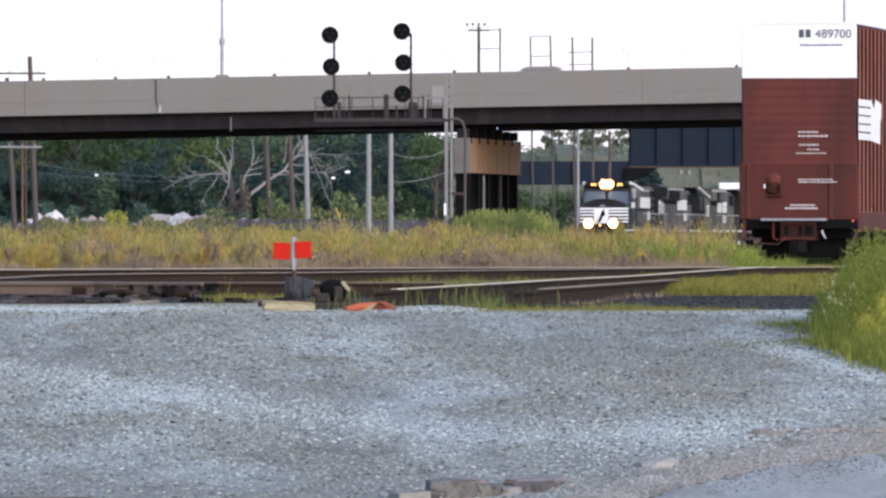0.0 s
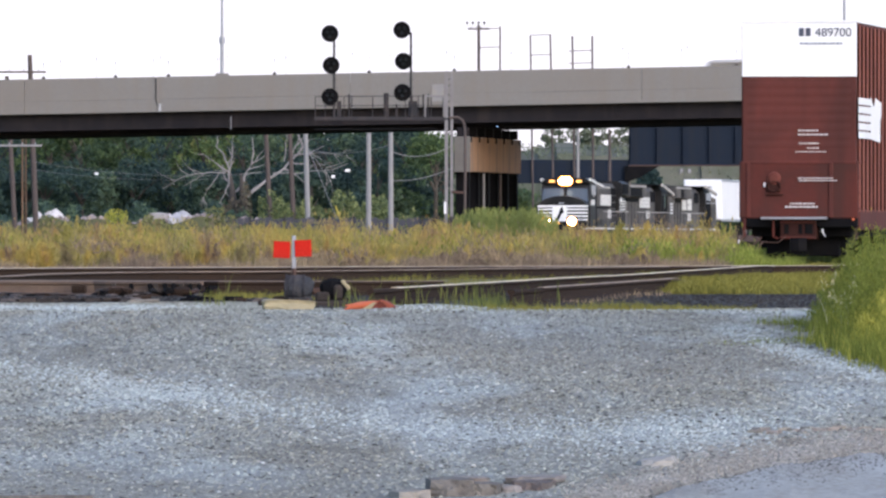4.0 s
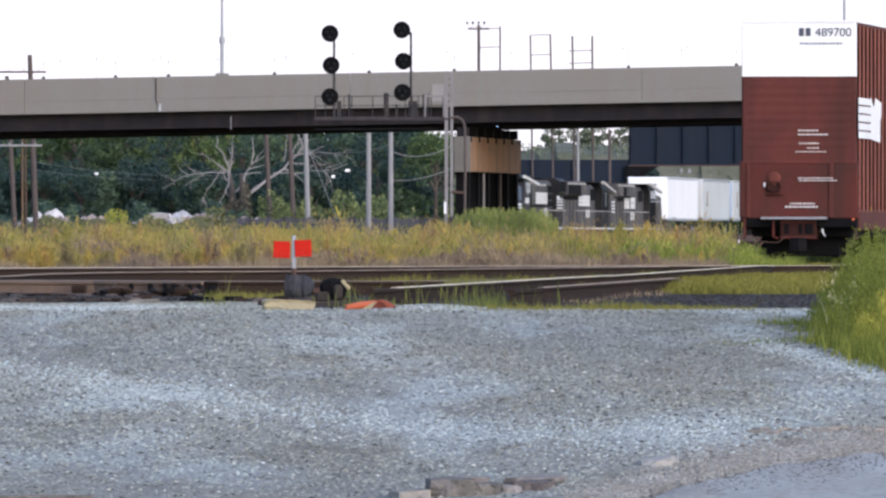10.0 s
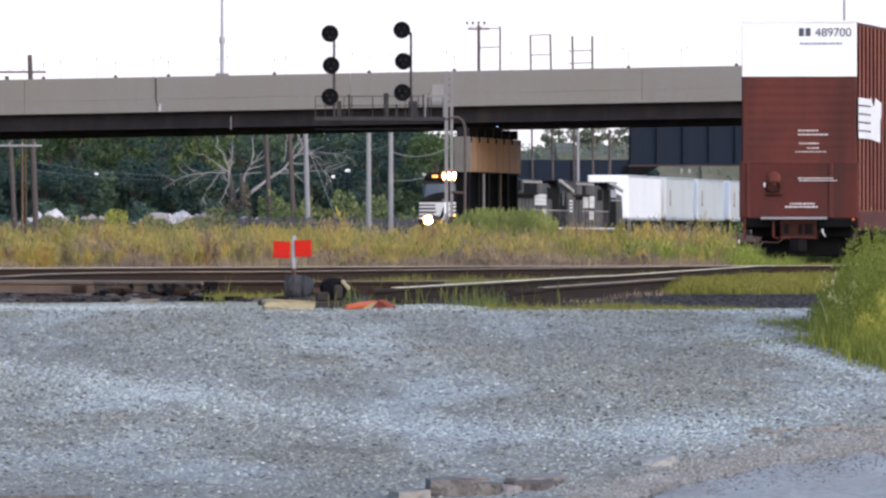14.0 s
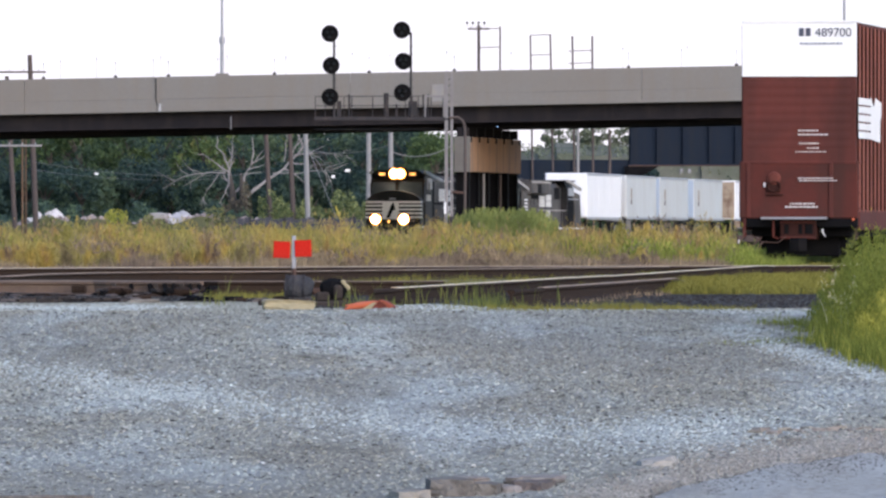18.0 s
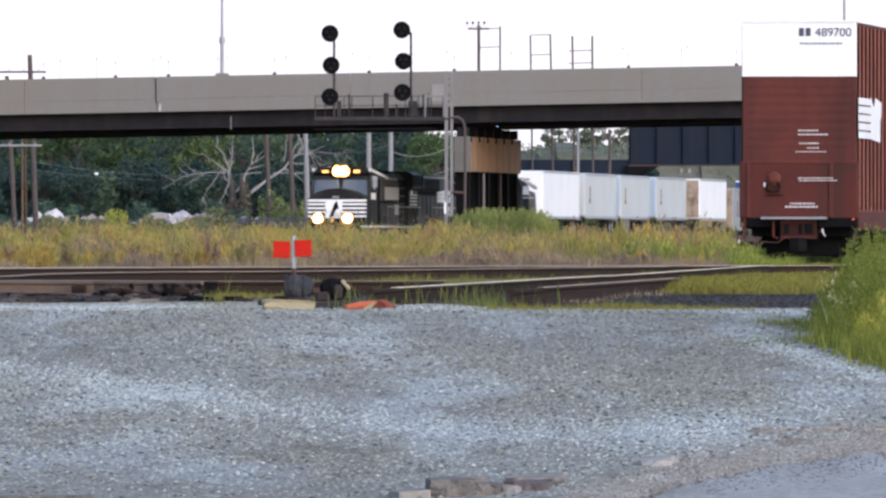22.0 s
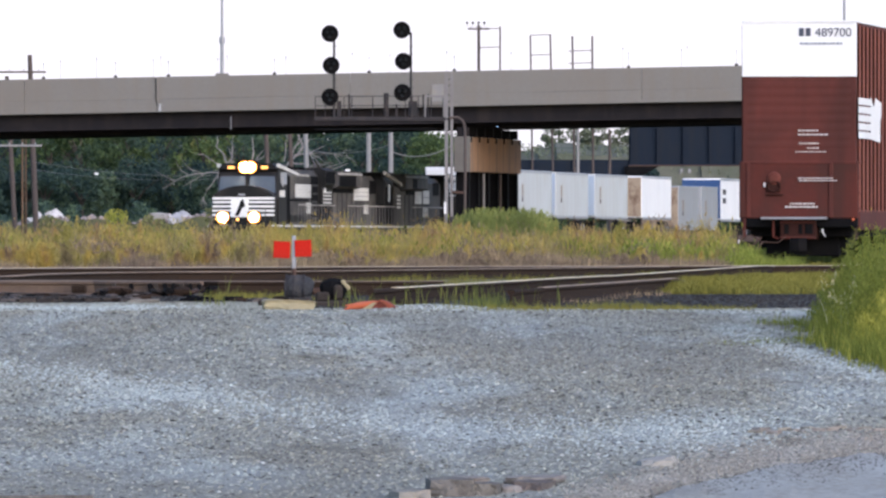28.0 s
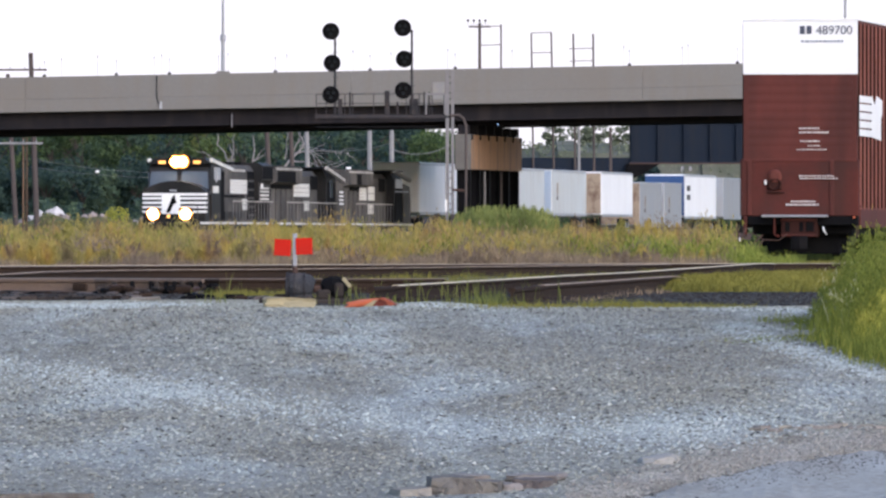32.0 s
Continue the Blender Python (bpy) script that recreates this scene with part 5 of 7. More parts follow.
case = empty("trackside_case", "dark rusty trackside equipment case on a short post", "equipment case")
case.matrix_basis = pose(-0.33, 529, 0.4)
Geo().box(-0.24, 0.2, -0.15, 0.15, 1.35, 2.2, 0.05).make("body", M_RUST, case)
Geo().prism([(-0.28, 2.2), (0.24, 2.2), (0.1, 2.42), (-0.16, 2.38)], 1, -0.2, 0.2).make("hood", M_SIGSTEEL, case)
Geo().tube([(0, 0, 0), (0, 0, 1.4)], 0.07, 8).make("post", M_SIGSTEEL, case)
Geo().box(0.04, 0.16, -0.165, -0.15, 1.66, 1.8, 0.01).make("plate", M_WHITE, case, "small white plate")


lamp = empty("clearance_lamp", "tiny lit blue green lamp under the overpass", "lamp")
Geo().tube([(0, 0, 0), (0, -0.06, 0)], 0.03, 12).make("lens", M_LENS, lamp)
Geo().box(-0.08, 0.08, 0.0, 0.5, -0.08, 0.08, 0.01).make("bracket", M_BLACK, lamp)
lamp.matrix_basis = pose(2.86, YB + 0.2, 7.56)


# ---- far railway bridge with a deep blue-grey girder ----
far_bridge = empty("railway_bridge", "far railway bridge with deep blue-grey plate girders", "bridge")
YF = 800.0
Geo().box(14.2, 70, YF, YF + 0.05, 7.4, 10.5).make("deep_girder", M_BLUE, far_bridge)
Geo().box(14.2, 70, YF - 0.3, YF + 0.3, 7.28, 7.4).make("lower_flange", M_BLUE, far_bridge)
Geo().box(14.1, 70, YF - 0.3, YF + 0.3, 10.5, 10.6).make("upper_flange", M_BLUE, far_bridge)
for i in range(20):
    x = 14.4 + i * 2.0
    Geo().box(x - 0.05, x + 0.05, YF - 0.28, YF, 7.4, 10.5).make("web_stiffener", M_BLUE, far_bridge)
Geo().box(14.2, 70, YF - 0.34, YF - 0.3, 7.2, 7.3).make("bottom_flange", M_RUST, far_bridge, "rusty bottom flange")
Geo().box(4, 14.2, YF, YF + 0.4, 5.9, 7.7, 0.02).make("approach_girder", M_BLUE, far_bridge)
for x in (6.8, 9.9):
    Geo().box(x - 0.03, x + 0.03, YF - 0.15, YF, 5.9, 7.7).make("web_stiffener", M_BLUE, far_bridge)
Geo().box(-2, 70, YF + 0.4, YF + 6, 7.6, 7.7).make("deck", M_CONC, far_bridge)
Geo().prism([(13.9, 7.2), (16.5, 7.2), (15.2, 6.4), (13.9, 5.9)], 1, YF - 0.4, YF + 5).make("bearing_block", M_BLACK, far_bridge, "black bearing block")
Geo().box(12.6, 14.4, YF + 0.3, YF + 5.5, 0, 7.2, 0.05).make("abutment", M_CONC, far_bridge)


# ---- poles ----
def pole(x, y, top, r, material, lean=0.0, arms=(), label="weathered wooden utility pole behind the tracks"):
    e = empty("utility_pole", label, "utility pole", "utility poles")
    z0 = float(ground_z(x, y)) - 0.2
    Geo().tube([(lean, 0, z0), (lean * 0.5, 0, (z0 + top) / 2), (0, 0, top)], [r * 1.15, r, r * 0.85], 10).make("shaft", material, e)
    for x0, x1, z in arms:
        a = Geo().box(x0, x1, -0.2, -0.1, z - 0.06, z + 0.06, 0.01).make("cross_arm", M_WOODPOLE if material is M_WOODPOLE else M_PALEPOLE, e)
        for k in range(4):
            xx = x0 + (x1 - x0) * (k + 0.5) / 4
            Geo().tube([(xx, -0.15, z + 0.05), (xx, -0.15, z + 0.2)], [0.03, 0.045], 6).make("insulator", M_GALV, a)
    e.matrix_basis = pose(x, y, 0)
    return e


for x, y, top, r, m, lean, arms in (
        (-9.1, 690, 9.6, 0.17, M_PALEPOLE, 0.25, ()), (-4.55, 640, 9.0, 0.16, M_PALEPOLE, 0.0, ()), (-3.2, 640, 9.0, 0.16, M_PALEPOLE, 0.0, ()),
        (-11.9, 700, 9.6, 0.17, M_WOODPOLE, 0.45, ()), (-10.3, 700, 9.6, 0.17, M_WOODPOLE, 0.4, ()),
        (-26.7, 640, 11.6, 0.15, M_WOODPOLE, 0.6, ()), (-25.3, 640, 12.9, 0.17, M_WOODPOLE, 0.45, ((-2.6, 1.0, 11.85),)),
        (-25.75, 640, 7.9, 0.07, M_TANPOLE, 0.0, ((-2.0, 1.2, 7.35),)), (-25.58, 641, 7.9, 0.06, M_TANPOLE, 0.0, ()),
        (2.6, 760, 17.2, 0.13, M_WOODPOLE, 0.0, ((-0.8, 0.8, 16.9),)), (4.15, 760, 17.1, 0.075, M_WOODPOLE, 0.0, ()),
        (6.35, 760, 16.4, 0.075, M_WOODPOLE, 0.25, ()), (7.8, 760, 16.5, 0.08, M_WOODPOLE, 0.3, ()),
        (9.4, 760, 16.4, 0.085, M_WOODPOLE, 0.25, ()), (10.85, 760, 16.4, 0.085, M_WOODPOLE, 0.1, ()),
        (9.75, 755, 9.6, 0.11, M_PALEPOLE, 0.0, ()), (12.1, 760, 9.6, 0.12, M_WOODPOLE, 0.05, ())):
    pole(x, y, top, r, m, lean, arms)
for x0, x1, z in ((2.6, 4.15, 16.9), (2.6, 4.15, 15.55), (6.3, 7.8, 16.45), (6.35, 7.8, 15.0), (9.1, 10.85, 15.3), (9.1, 10.85, 14.4)):
    o = empty("pole_brace", "thin steel bar joining two tall poles", "brace", "pole braces")
    Geo().tube([(x0, 760, z), (x1, 760, z + 0.05)], 0.032, 6).make("bar", M_RUST, o)
for k in range(4):
    o = empty("flood_lamp", "small flood lamp on a pole cross arm", "flood lamp", "pole flood lamps")
    Geo().tube([(0, 0, 0), (0, 0, 0.25)], 0.03, 6).make("stem", M_GALV, o)
    Geo().tube([(0, -0.15, 0.35), (0, 0.15, 0.4)], [0.1, 0.06], 10).make("lamp_head", M_SIGSTEEL, o)
    o.matrix_basis = pose(1.75 + k * 0.42, 760, 17.0)


def cable(a, b, sag, r=0.022):
    o = empty("overhead_cable", "thin drooping grey cable between poles", "cable", "overhead cables")
    a, b = Vector(a), Vector(b)
    pts = [a.lerp(b, k / 12) - Vector((0, 0, sag * (1 - (2 * k / 12 - 1) ** 2))) for k in range(13)]
    Geo().tube(pts, r, 5).make("strand", M_PALEPOLE, o)


cable((-3.2, 640, 7.0), (0.6, 640, 7.4), 0.5)
cable((-3.2, 640, 5.2), (0.6, 640, 6.0), 0.25)
cable((-9.1, 690, 7.6), (-3.2, 640, 7.4), 0.4, 0.016)
cable((-25.3, 640, 6.4), (-12.0, 690, 6.0), 0.5, 0.007)
cable((-25.3, 640, 5.9), (-15.0, 690, 5.6), 0.3, 0.007)
guy = empty("guy_wire", "slanting guy wire with a yellow guard tube", "guy wire")
Geo().tube([(-9.05, 690, 8.0), (-6.9, 682, 2.9)], 0.018, 5).make("wire", M_PALEPOLE, guy)
Geo().tube([(-7.0, 682.3, 3.75), (-6.42, 680.5, 2.2), (-6.2, 680, 0.4)], 0.05, 8).make("guard_tube", mat("yellow_plastic", (0.6, 0.45, 0.06), (0.5, 0.37, 0.05), 0.6), guy, "yellow plastic guard tube")
for x, y, z, w in ((-23.2, 700, 6.0, 0.2), (-7.25, 690, 5.75, 0.2), (-6.3, 690, 6.15, 0.28)):
    o = empty("white_plate", "small white plate fixed to an overhead line", "plate", "line plates")
    Geo().box(-0.6 * w, 0.6 * w, -0.02, 0.02, -0.085, 0.085, 0.02).make("plate", M_BOXTOP, o)
    Geo().tube([(0, 0.03, -z), (0, 0.03, 0.1)], 0.007, 5).make("stem", M_BLACK, o)
    o.matrix_basis = pose(x, y, z)
for x in (19.85, 20.5):
    o = empty("short_mast", "pale short steel mast beside the far bridge", "mast", "short masts")
    Geo().box(-0.13, 0.13, -0.13, 0.13, 0.3, 7.5, 0.02).make("shaft", M_PALEPOLE, o)
    o.matrix_basis = pose(x, 870, 0)


# ---- trees and woods ----
hill = Geo()
for i in range(60):
    x = -4 + i * 1.5
    top = 9.4 + 0.3 * math.sin(i * 0.8) + 0.15 * math.sin(i * 2.3)
    hill.prism([(858, 0.3), (872, top - 1.0), (886, top), (925, top), (950, 0.3)], 0, x, x + 1.5)
M_HILL = mat("grassy_bank", (0.135, 0.145, 0.09), (0.105, 0.112, 0.07), 0.95, scale=0.2, fine=2.0, bump=0.4, dirt=(0.22, 0.2, 0.15), dirt_amount=0.6)
tagged(hill.make("hillside", M_HILL, fix=False), "grey green grassy hillside behind the far bridge", "hillside", kind="structure")


def tree_mesh(height, spread, n, seed, material):
    """Trunk with limbs, and a crown of leaf clumps with gaps."""
    rng = np.random.default_rng(seed)
    e = empty("tree", "dense dark green broadleaf tree behind the tracks", "tree", "wood behind the tracks")
    g = Geo()
    g.tube([(0, 0, -0.3), (0.1, 0, height * 0.3), (0.0, 0.1, height * 0.62), (0.15, 0, height * 0.85)], [0.24, 0.18, 0.11, 0.03], 8)
    clumps = []
    for i in range(24):
        a = rng.uniform(0, 2 * math.pi)
        z = height * rng.uniform(0.12, 0.97)
        r = spread * (1 - abs(z / height - 0.5) ** 1.6) * rng.uniform(0.35, 1.0)
        c = np.array([r * math.cos(a), r * math.sin(a), z])
        clumps.append((c, spread * rng.uniform(0.22, 0.42)))
        if i < 9:
            g.tube([(0, 0, z * 0.7), tuple(c * np.array([0.5, 0.5, 0.9])), tuple(c)], [0.09, 0.05, 0.02], 5)
    g.make("trunk", M_BARK, e)
    per = n // len(clumps)
    pts = []
    for c, r in clumps:
        d = rng.normal(size=(per, 3))
        d /= np.linalg.norm(d, axis=1)[:, None]
        pts.append(c + d * (r * rng.uniform(0.45, 1.08, per) ** 0.6)[:, None] * np.array([1, 1, 0.75]))
    v, f = leaves(np.concatenate(pts), np.full(per * len(clumps), 0.15), rng)
    soup("crown", v, f, material, e)
    return e


kinds = [tree_mesh(6.6, 2.7, 4200, 11, M_LEAF), tree_mesh(5.8, 2.9, 4200, 12, M_LEAF), tree_mesh(9.8, 3.2, 4600, 13, M_LEAF2), tree_mesh(11.0, 3.0, 4600, 14, M_LEAF2), tree_mesh(8.4, 3.3, 4000, 15, M_LEAF2), tree_mesh(7.6, 1.7, 2600, 16, M_SCRUB), tree_mesh(9.4, 3.0, 4400, 17, M_LEAF)]
rng = np.random.default_rng(5)
spots = []
for y, step, choice in ((745, 2.3, (0, 1)), (765, 3.0, (6, 2, 0)), (790, 3.0, (2, 3, 3)), (815, 3.6, (2, 3))):
    x = -42.0
    while x < 0.8:
        k = choice[int(rng.integers(0, len(choice)))]
        if x > -14:
            k = 6 if y > 760 else (0, 1)[len(spots) % 2]
        spots.append((x + rng.uniform(-0.8, 0.8), y + rng.uniform(-5, 5), k if x < -2.5 else 4))
        x += step
for x in (9.2, 12.2, 13.2, 15.8, 17.2, 20, 24, 28, 34, 41):
    spots.append((x, 905 + float(rng.uniform(-8, 8)), 5))
for x in np.arange(1, 60, 3.6):
    spots.append((float(x + rng.uniform(-1, 1)), 845 + float(rng.uniform(-3, 3)), 4))
first = set()
for x, y, k in spots:
    sink = -3.6 if 835 < y < 880 else 3.4 if y > 890 else 0.0
    m = pose(x, y, 0.4 + sink, 0, 0, float(rng.uniform(0, 360)))
    if k not in first:
        first.add(k)
        kinds[k].matrix_basis = m
    else:
        copy_thing(kinds[k], m)


def dead_tree(place, limbs, seed, label):
    """Bare bleached tree: each limb starts at (x, z), heads at an angle and bends by curl over its length."""
    rng = np.random.default_rng(seed)
    e = empty("dead_tree", label, "tree", "bare trees")
    Geo().tube([(0, 0, -0.3), (-0.1, 0, 2.5), (0.1, 0, 4.2), (0.0, 0, 5.2), (-0.1, 0, 6.2)], [0.42, 0.34, 0.3, 0.2, 0.08], 9).make("trunk", M_DEADBARK, e, "grey brown barked trunk")
    for x, z, ang, curl, length, rad in limbs:
        n, q, pts = 9, Vector((x, 0, z)), []
        depth = rng.normal(0, 0.15)
        for i in range(n + 1):
            pts.append(q.copy())
            a = radians(ang + curl * i / n + rng.normal(0, 9))
            q = q + Vector((math.cos(a), depth + rng.normal(0, 0.1), math.sin(a))) * length / n
        g = Geo().tube(pts, [0.78 * rad * (1 - 0.075 * i) for i in range(n + 1)], 7)
        for k in range(4 if length > 2.5 else 2):
            i = int(rng.integers(3, n + 1))
            a = radians(ang + curl * i / n + rng.choice([-1, 1]) * rng.uniform(25, 60))
            sub = [pts[i].copy()]
            for jj in range(5):
                a += radians(rng.normal(0, 14))
                sub.append(sub[-1] + Vector((math.cos(a), rng.normal(0, 0.2), math.sin(a))) * length * 0.07)
            g.tube(sub, [rad * 0.42 * (1 - 0.17 * jj) for jj in range(6)], 5)
        g.make("limb", M_DEADWOOD, e)
    e.matrix_basis = place


dead_tree(pose(-14.66, 725, 0.0), [(-0.1, 5.0, 80, 55, 3.3, 0.12), (-0.1, 6.2, 146, -10, 2.2, 0.08), (-0.1, 6.6, 84, 4, 2.3, 0.07), (-0.4, 6.2, 172, 48, 4.7, 0.07), (-0.2, 5.4, 243, 8, 1.5, 0.08), (-0.9, 6.2, 236, 12, 2.6, 0.055), (0.3, 4.9, 52, 40, 4.1, 0.11), (0.0, 5.2, 120, -30, 1.8, 0.09), (-1.9, 6.1, 200, 30, 1.6, 0.04)], 21, "bare bleached dead tree with forked limbs before the wood")
dead_tree(pose(-13.9, 724, 0.0), [(0.2, 4.5, 38, 14, 6.0, 0.17), (2.1, 6.2, -4, 20, 5.4, 0.06), (3.4, 7.4, 2, -8, 3.8, 0.05), (3.5, 7.6, 72, -15, 2.0, 0.06), (3.9, 7.9, -38, -28, 3.2, 0.045), (4.0, 8.0, -22, -18, 2.8, 0.04), (3.6, 8.0, 40, -10, 2.4, 0.05), (2.9, 7.0, 80, 5, 2.2, 0.05)], 24, "bare leaning dead tree with pale tangled limbs")


def shrub_band(name, label, x0, x1, y0, y1, h0, h1, n, material, size, seed):
    """A low tangle of leaves on the ground."""
    rng = np.random.default_rng(seed)
    x, y = rng.uniform(x0, x1, n), rng.uniform(y0, y1, n)
    top = h0 + (h1 - h0) * np.clip(0.5 + 0.3 * np.sin(x * 1.1 + seed) + 0.25 * np.sin(x * 2.7 + 1) + 0.15 * np.sin(x * 5.9), 0, 1)
    z = ground_z(x, y) + top * rng.uniform(0.03, 1, n) ** 0.8
    v, f = leaves(np.stack([x, y, z], 1), np.full(n, size), rng)
    return tagged(soup(name, v, f, material), label, "shrubs", kind="stuff")


shrub_band("undergrowth", "tangled dark undergrowth along the wood", -34, -12.5, 712, 735, 1.8, 3.8, 17000, M_LEAF, 0.17, 31)
shrub_band("vine_thicket", "pale green vine thicket along the wood", -13.5, -2, 712, 735, 2.2, 4.3, 11000, M_VINE, 0.16, 32)
shrub_band("vine_thicket", "yellow green leafy vines before the dark wood", -12.4, -4.3, 698, 704, 2.9, 4.5, 5200, M_VINE, 0.13, 84)
shrub_band("dry_vine_tangle", "brown dry vines hanging round the dead trunks", -15.2, -13.2, 720, 724, 3.4, 6.2, 1500, M_DRYVINE, 0.12, 83)
shrub_band("dark_bush", "dark bush below the far bridge girder", 15.0, 17.8, 848, 853, 5.6, 7.1, 3500, M_LEAF, 0.2, 39)
shrub_band("hedge", "olive green scrub below the far bridge", 0, 50, 835, 846, 1.2, 3.4, 14000, M_LEAF2, 0.2, 33)
rng = np.random.default_rng(61)
hx, ht = rng.uniform(-3, 62, 6000), rng.uniform(0, 1, 6000)
hz = np.interp(ht, [0, 0.5, 1], [0.3, 8.4, 9.4]) + rng.uniform(0, 0.4, 6000)
hv, hf = leaves(np.stack([hx, 857 + ht * 29, hz], 1), np.full(6000, 0.18), rng)
tagged(soup("hill_scrub", hv, hf, M_SCRUB), "olive scrub covering the far hillside", "scrub", kind="stuff")
shrub_band("deep_wood", "deep shaded foliage at the back of the wood", -46, -1.5, 828, 845, 9.6, 11.6, 34000, M_LEAF2, 0.34, 37)
# low dark fence and pale rubble heaps behind the train
fence = empty("fence", "low dark wire fence with slats along the railway", "fence")
for i in range(34):
    x = -14.5 + i * 0.45
    Geo().box(x, x + 0.42, 668, 668.04, 0.5, 2.95 + 0.08 * math.sin(i * 2.1), 0.0).make("fence_panel", M_FENCE, fence)
for i in range(8):
    Geo().tube([(-14.5 + i * 2.2, 667.9, 0.3), (-14.5 + i * 2.2, 667.9, 3.15)], 0.04, 6).make("post", M_SIGSTEEL, fence)
def bank_top(x):
    return 2.75 + 0.2 * math.sin(x * 1.9) + 0.16 * math.sin(x * 0.7)


rng = np.random.default_rng(17)
for i in range(92):
    big = i < 12
    x = float(rng.uniform(-18.4, -16.4)) if big else float(rng.uniform(-26.6, -25.0)) if i < 24 else float(rng.uniform(-28, -18)) if i < 48 else float(rng.uniform(-16.6, -11.4))
    r = float(rng.uniform(0.4, 0.72)) if big else float(rng.uniform(0.3, 0.55)) if i < 24 else float(rng.uniform(0.16, 0.4))
    bm = bmesh.new()
    bmesh.ops.create_icosphere(bm, subdivisions=1, radius=r)
    for v in bm.verts:
        v.co *= rng.uniform(0.55, 1.35)
        v.co.z *= 0.85
    me = bpy.data.meshes.new("rubble_block")
    bm.to_mesh(me)
    bm.free()
    me.materials.append(M_ROCK if i < 24 else M_ROCKDULL)
    o = new("rubble_block", me)
    y = float(rng.uniform(676.5, 684))
    o.matrix_basis = pose(x, y, bank_top(x) + (0.25 if big else 0.0) * r, 0, 0, float(rng.uniform(0, 360)))
    tagged(o, "pale broken rubble block in a heap", "rubble", "rubble heap")
heap = Geo()
for i in range(54):
    x = -28.5 + i * 0.36
    ring = [(a, b, x + k) for k in (0, 0.36) for a, b in ((668, 0.3), (676, bank_top(x + k)), (686, bank_top(x + k)), (700, 0.3))]
    heap.add([(c, a, b) for a, b, c in ring], [(0, 1, 5, 4), (1, 2, 6, 5), (2, 3, 7, 6)])
tagged(heap.make("earth_bank", M_FIELD, fix=False), "low earth bank under the rubble heap", "earth bank", kind="structure")
shrub_band("yellow_bush", "bright yellow green weeds on the earth bank", -21.4, -20.1, 663, 667, 2.5, 3.1, 900, M_ROADBUSH, 0.1, 81)
shrub_band("tall_bank_weed", "tall grey green weed rising from the bank", -15.1, -13.9, 661, 664, 2.9, 3.6, 700, M_BANK, 0.11, 82)
shrub_band("bank_weeds", "yellow green weeds on the earth bank", -28.5, -9, 662, 675, 1.3, 2.7, 14000, M_BANK, 0.12, 35)


# ---- tall weeds ----
def weeds(name, label, n, x_at, y0, y1, h, w, material, seed, lean=0.35, plume=0.0, per=5, size=0.05, down=0.85, tufts=8, spread=(0.07, 0.07, 0.12), wispy=False):
    """Clumps of bent blades, some with flowering tops."""
    rng = np.random.default_rng(seed)
    y = rng.uniform(y0, y1, n)
    x = x_at(y, rng)
    hh = h * (0.66 + 0.17 * np.sin(x * 0.9 + y * 0.05 + seed) + 0.22 * np.sin(x * 2.3 + y * 0.4 + seed * 2) + 0.24 * np.sin(x * 6.3 + y * 0.7) * np.sin(x * 1.7 + 2) + 0.14 * rng.normal(size=n)).clip(0.2, 1.45)
    p = np.repeat(np.stack([x, y, ground_z(x, y) - 0.02], 1), per, 0)
    p[:, :2] += rng.normal(0, 0.1, (n * per, 2))
    hb = np.repeat(hh, per) * rng.uniform(0.45, 1.05, n * per)
    v, t = blades(p, hb, np.full(n * per, w) * rng.uniform(0.6, 1.4, n * per), lean, rng)
    f = t
    ob = soup(name, v, f, material)
    tagged(ob, label, "weeds", kind="stuff")
    if plume:
        m = int(n * plume)
        c = np.stack([x[:m], y[:m], ground_z(x[:m], y[:m])], 1)
        c = np.repeat(c, tufts, 0)
        c[:, 2] += np.repeat(hh[:m], tufts) * rng.uniform(down, 1.02, m * tufts)
        c = c + rng.normal(0, 1, (m * tufts, 3)) * np.array(spread)
        v2, f2 = (wisps if wispy else leaves)(c, np.full(len(c), size), rng)
        tagged(soup("weed_tops", v2, f2, material), label + " with feathery tops", "weeds", kind="stuff")
    return ob


across = lambda y, r: r.uniform(-0.047, 0.0275, len(y)) * y
weeds("goldenrod_field", "tall yellow goldenrod and brown autumn grass", 14000, across, 208, 285, 0.64, 0.016, M_GOLD, 41, plume=0.6, per=8, size=0.065, down=0.5, tufts=9, wispy=True)
weeds("goldenrod_field", "tall yellow goldenrod and brown autumn grass", 6500, across, 285, 420, 0.98, 0.024, M_GOLD, 42, plume=0.5, per=7, size=0.08, down=0.55, tufts=10, wispy=True)


def bushes(k, r0, r1, wide=0.24):
    """Plan positions gathered in k bushes between two bearings."""
    def at(y, r):
        mids = r.uniform(r0, r1, k)
        return mids[r.integers(0, k, len(y))] * y + r.normal(0, wide, len(y))
    return at


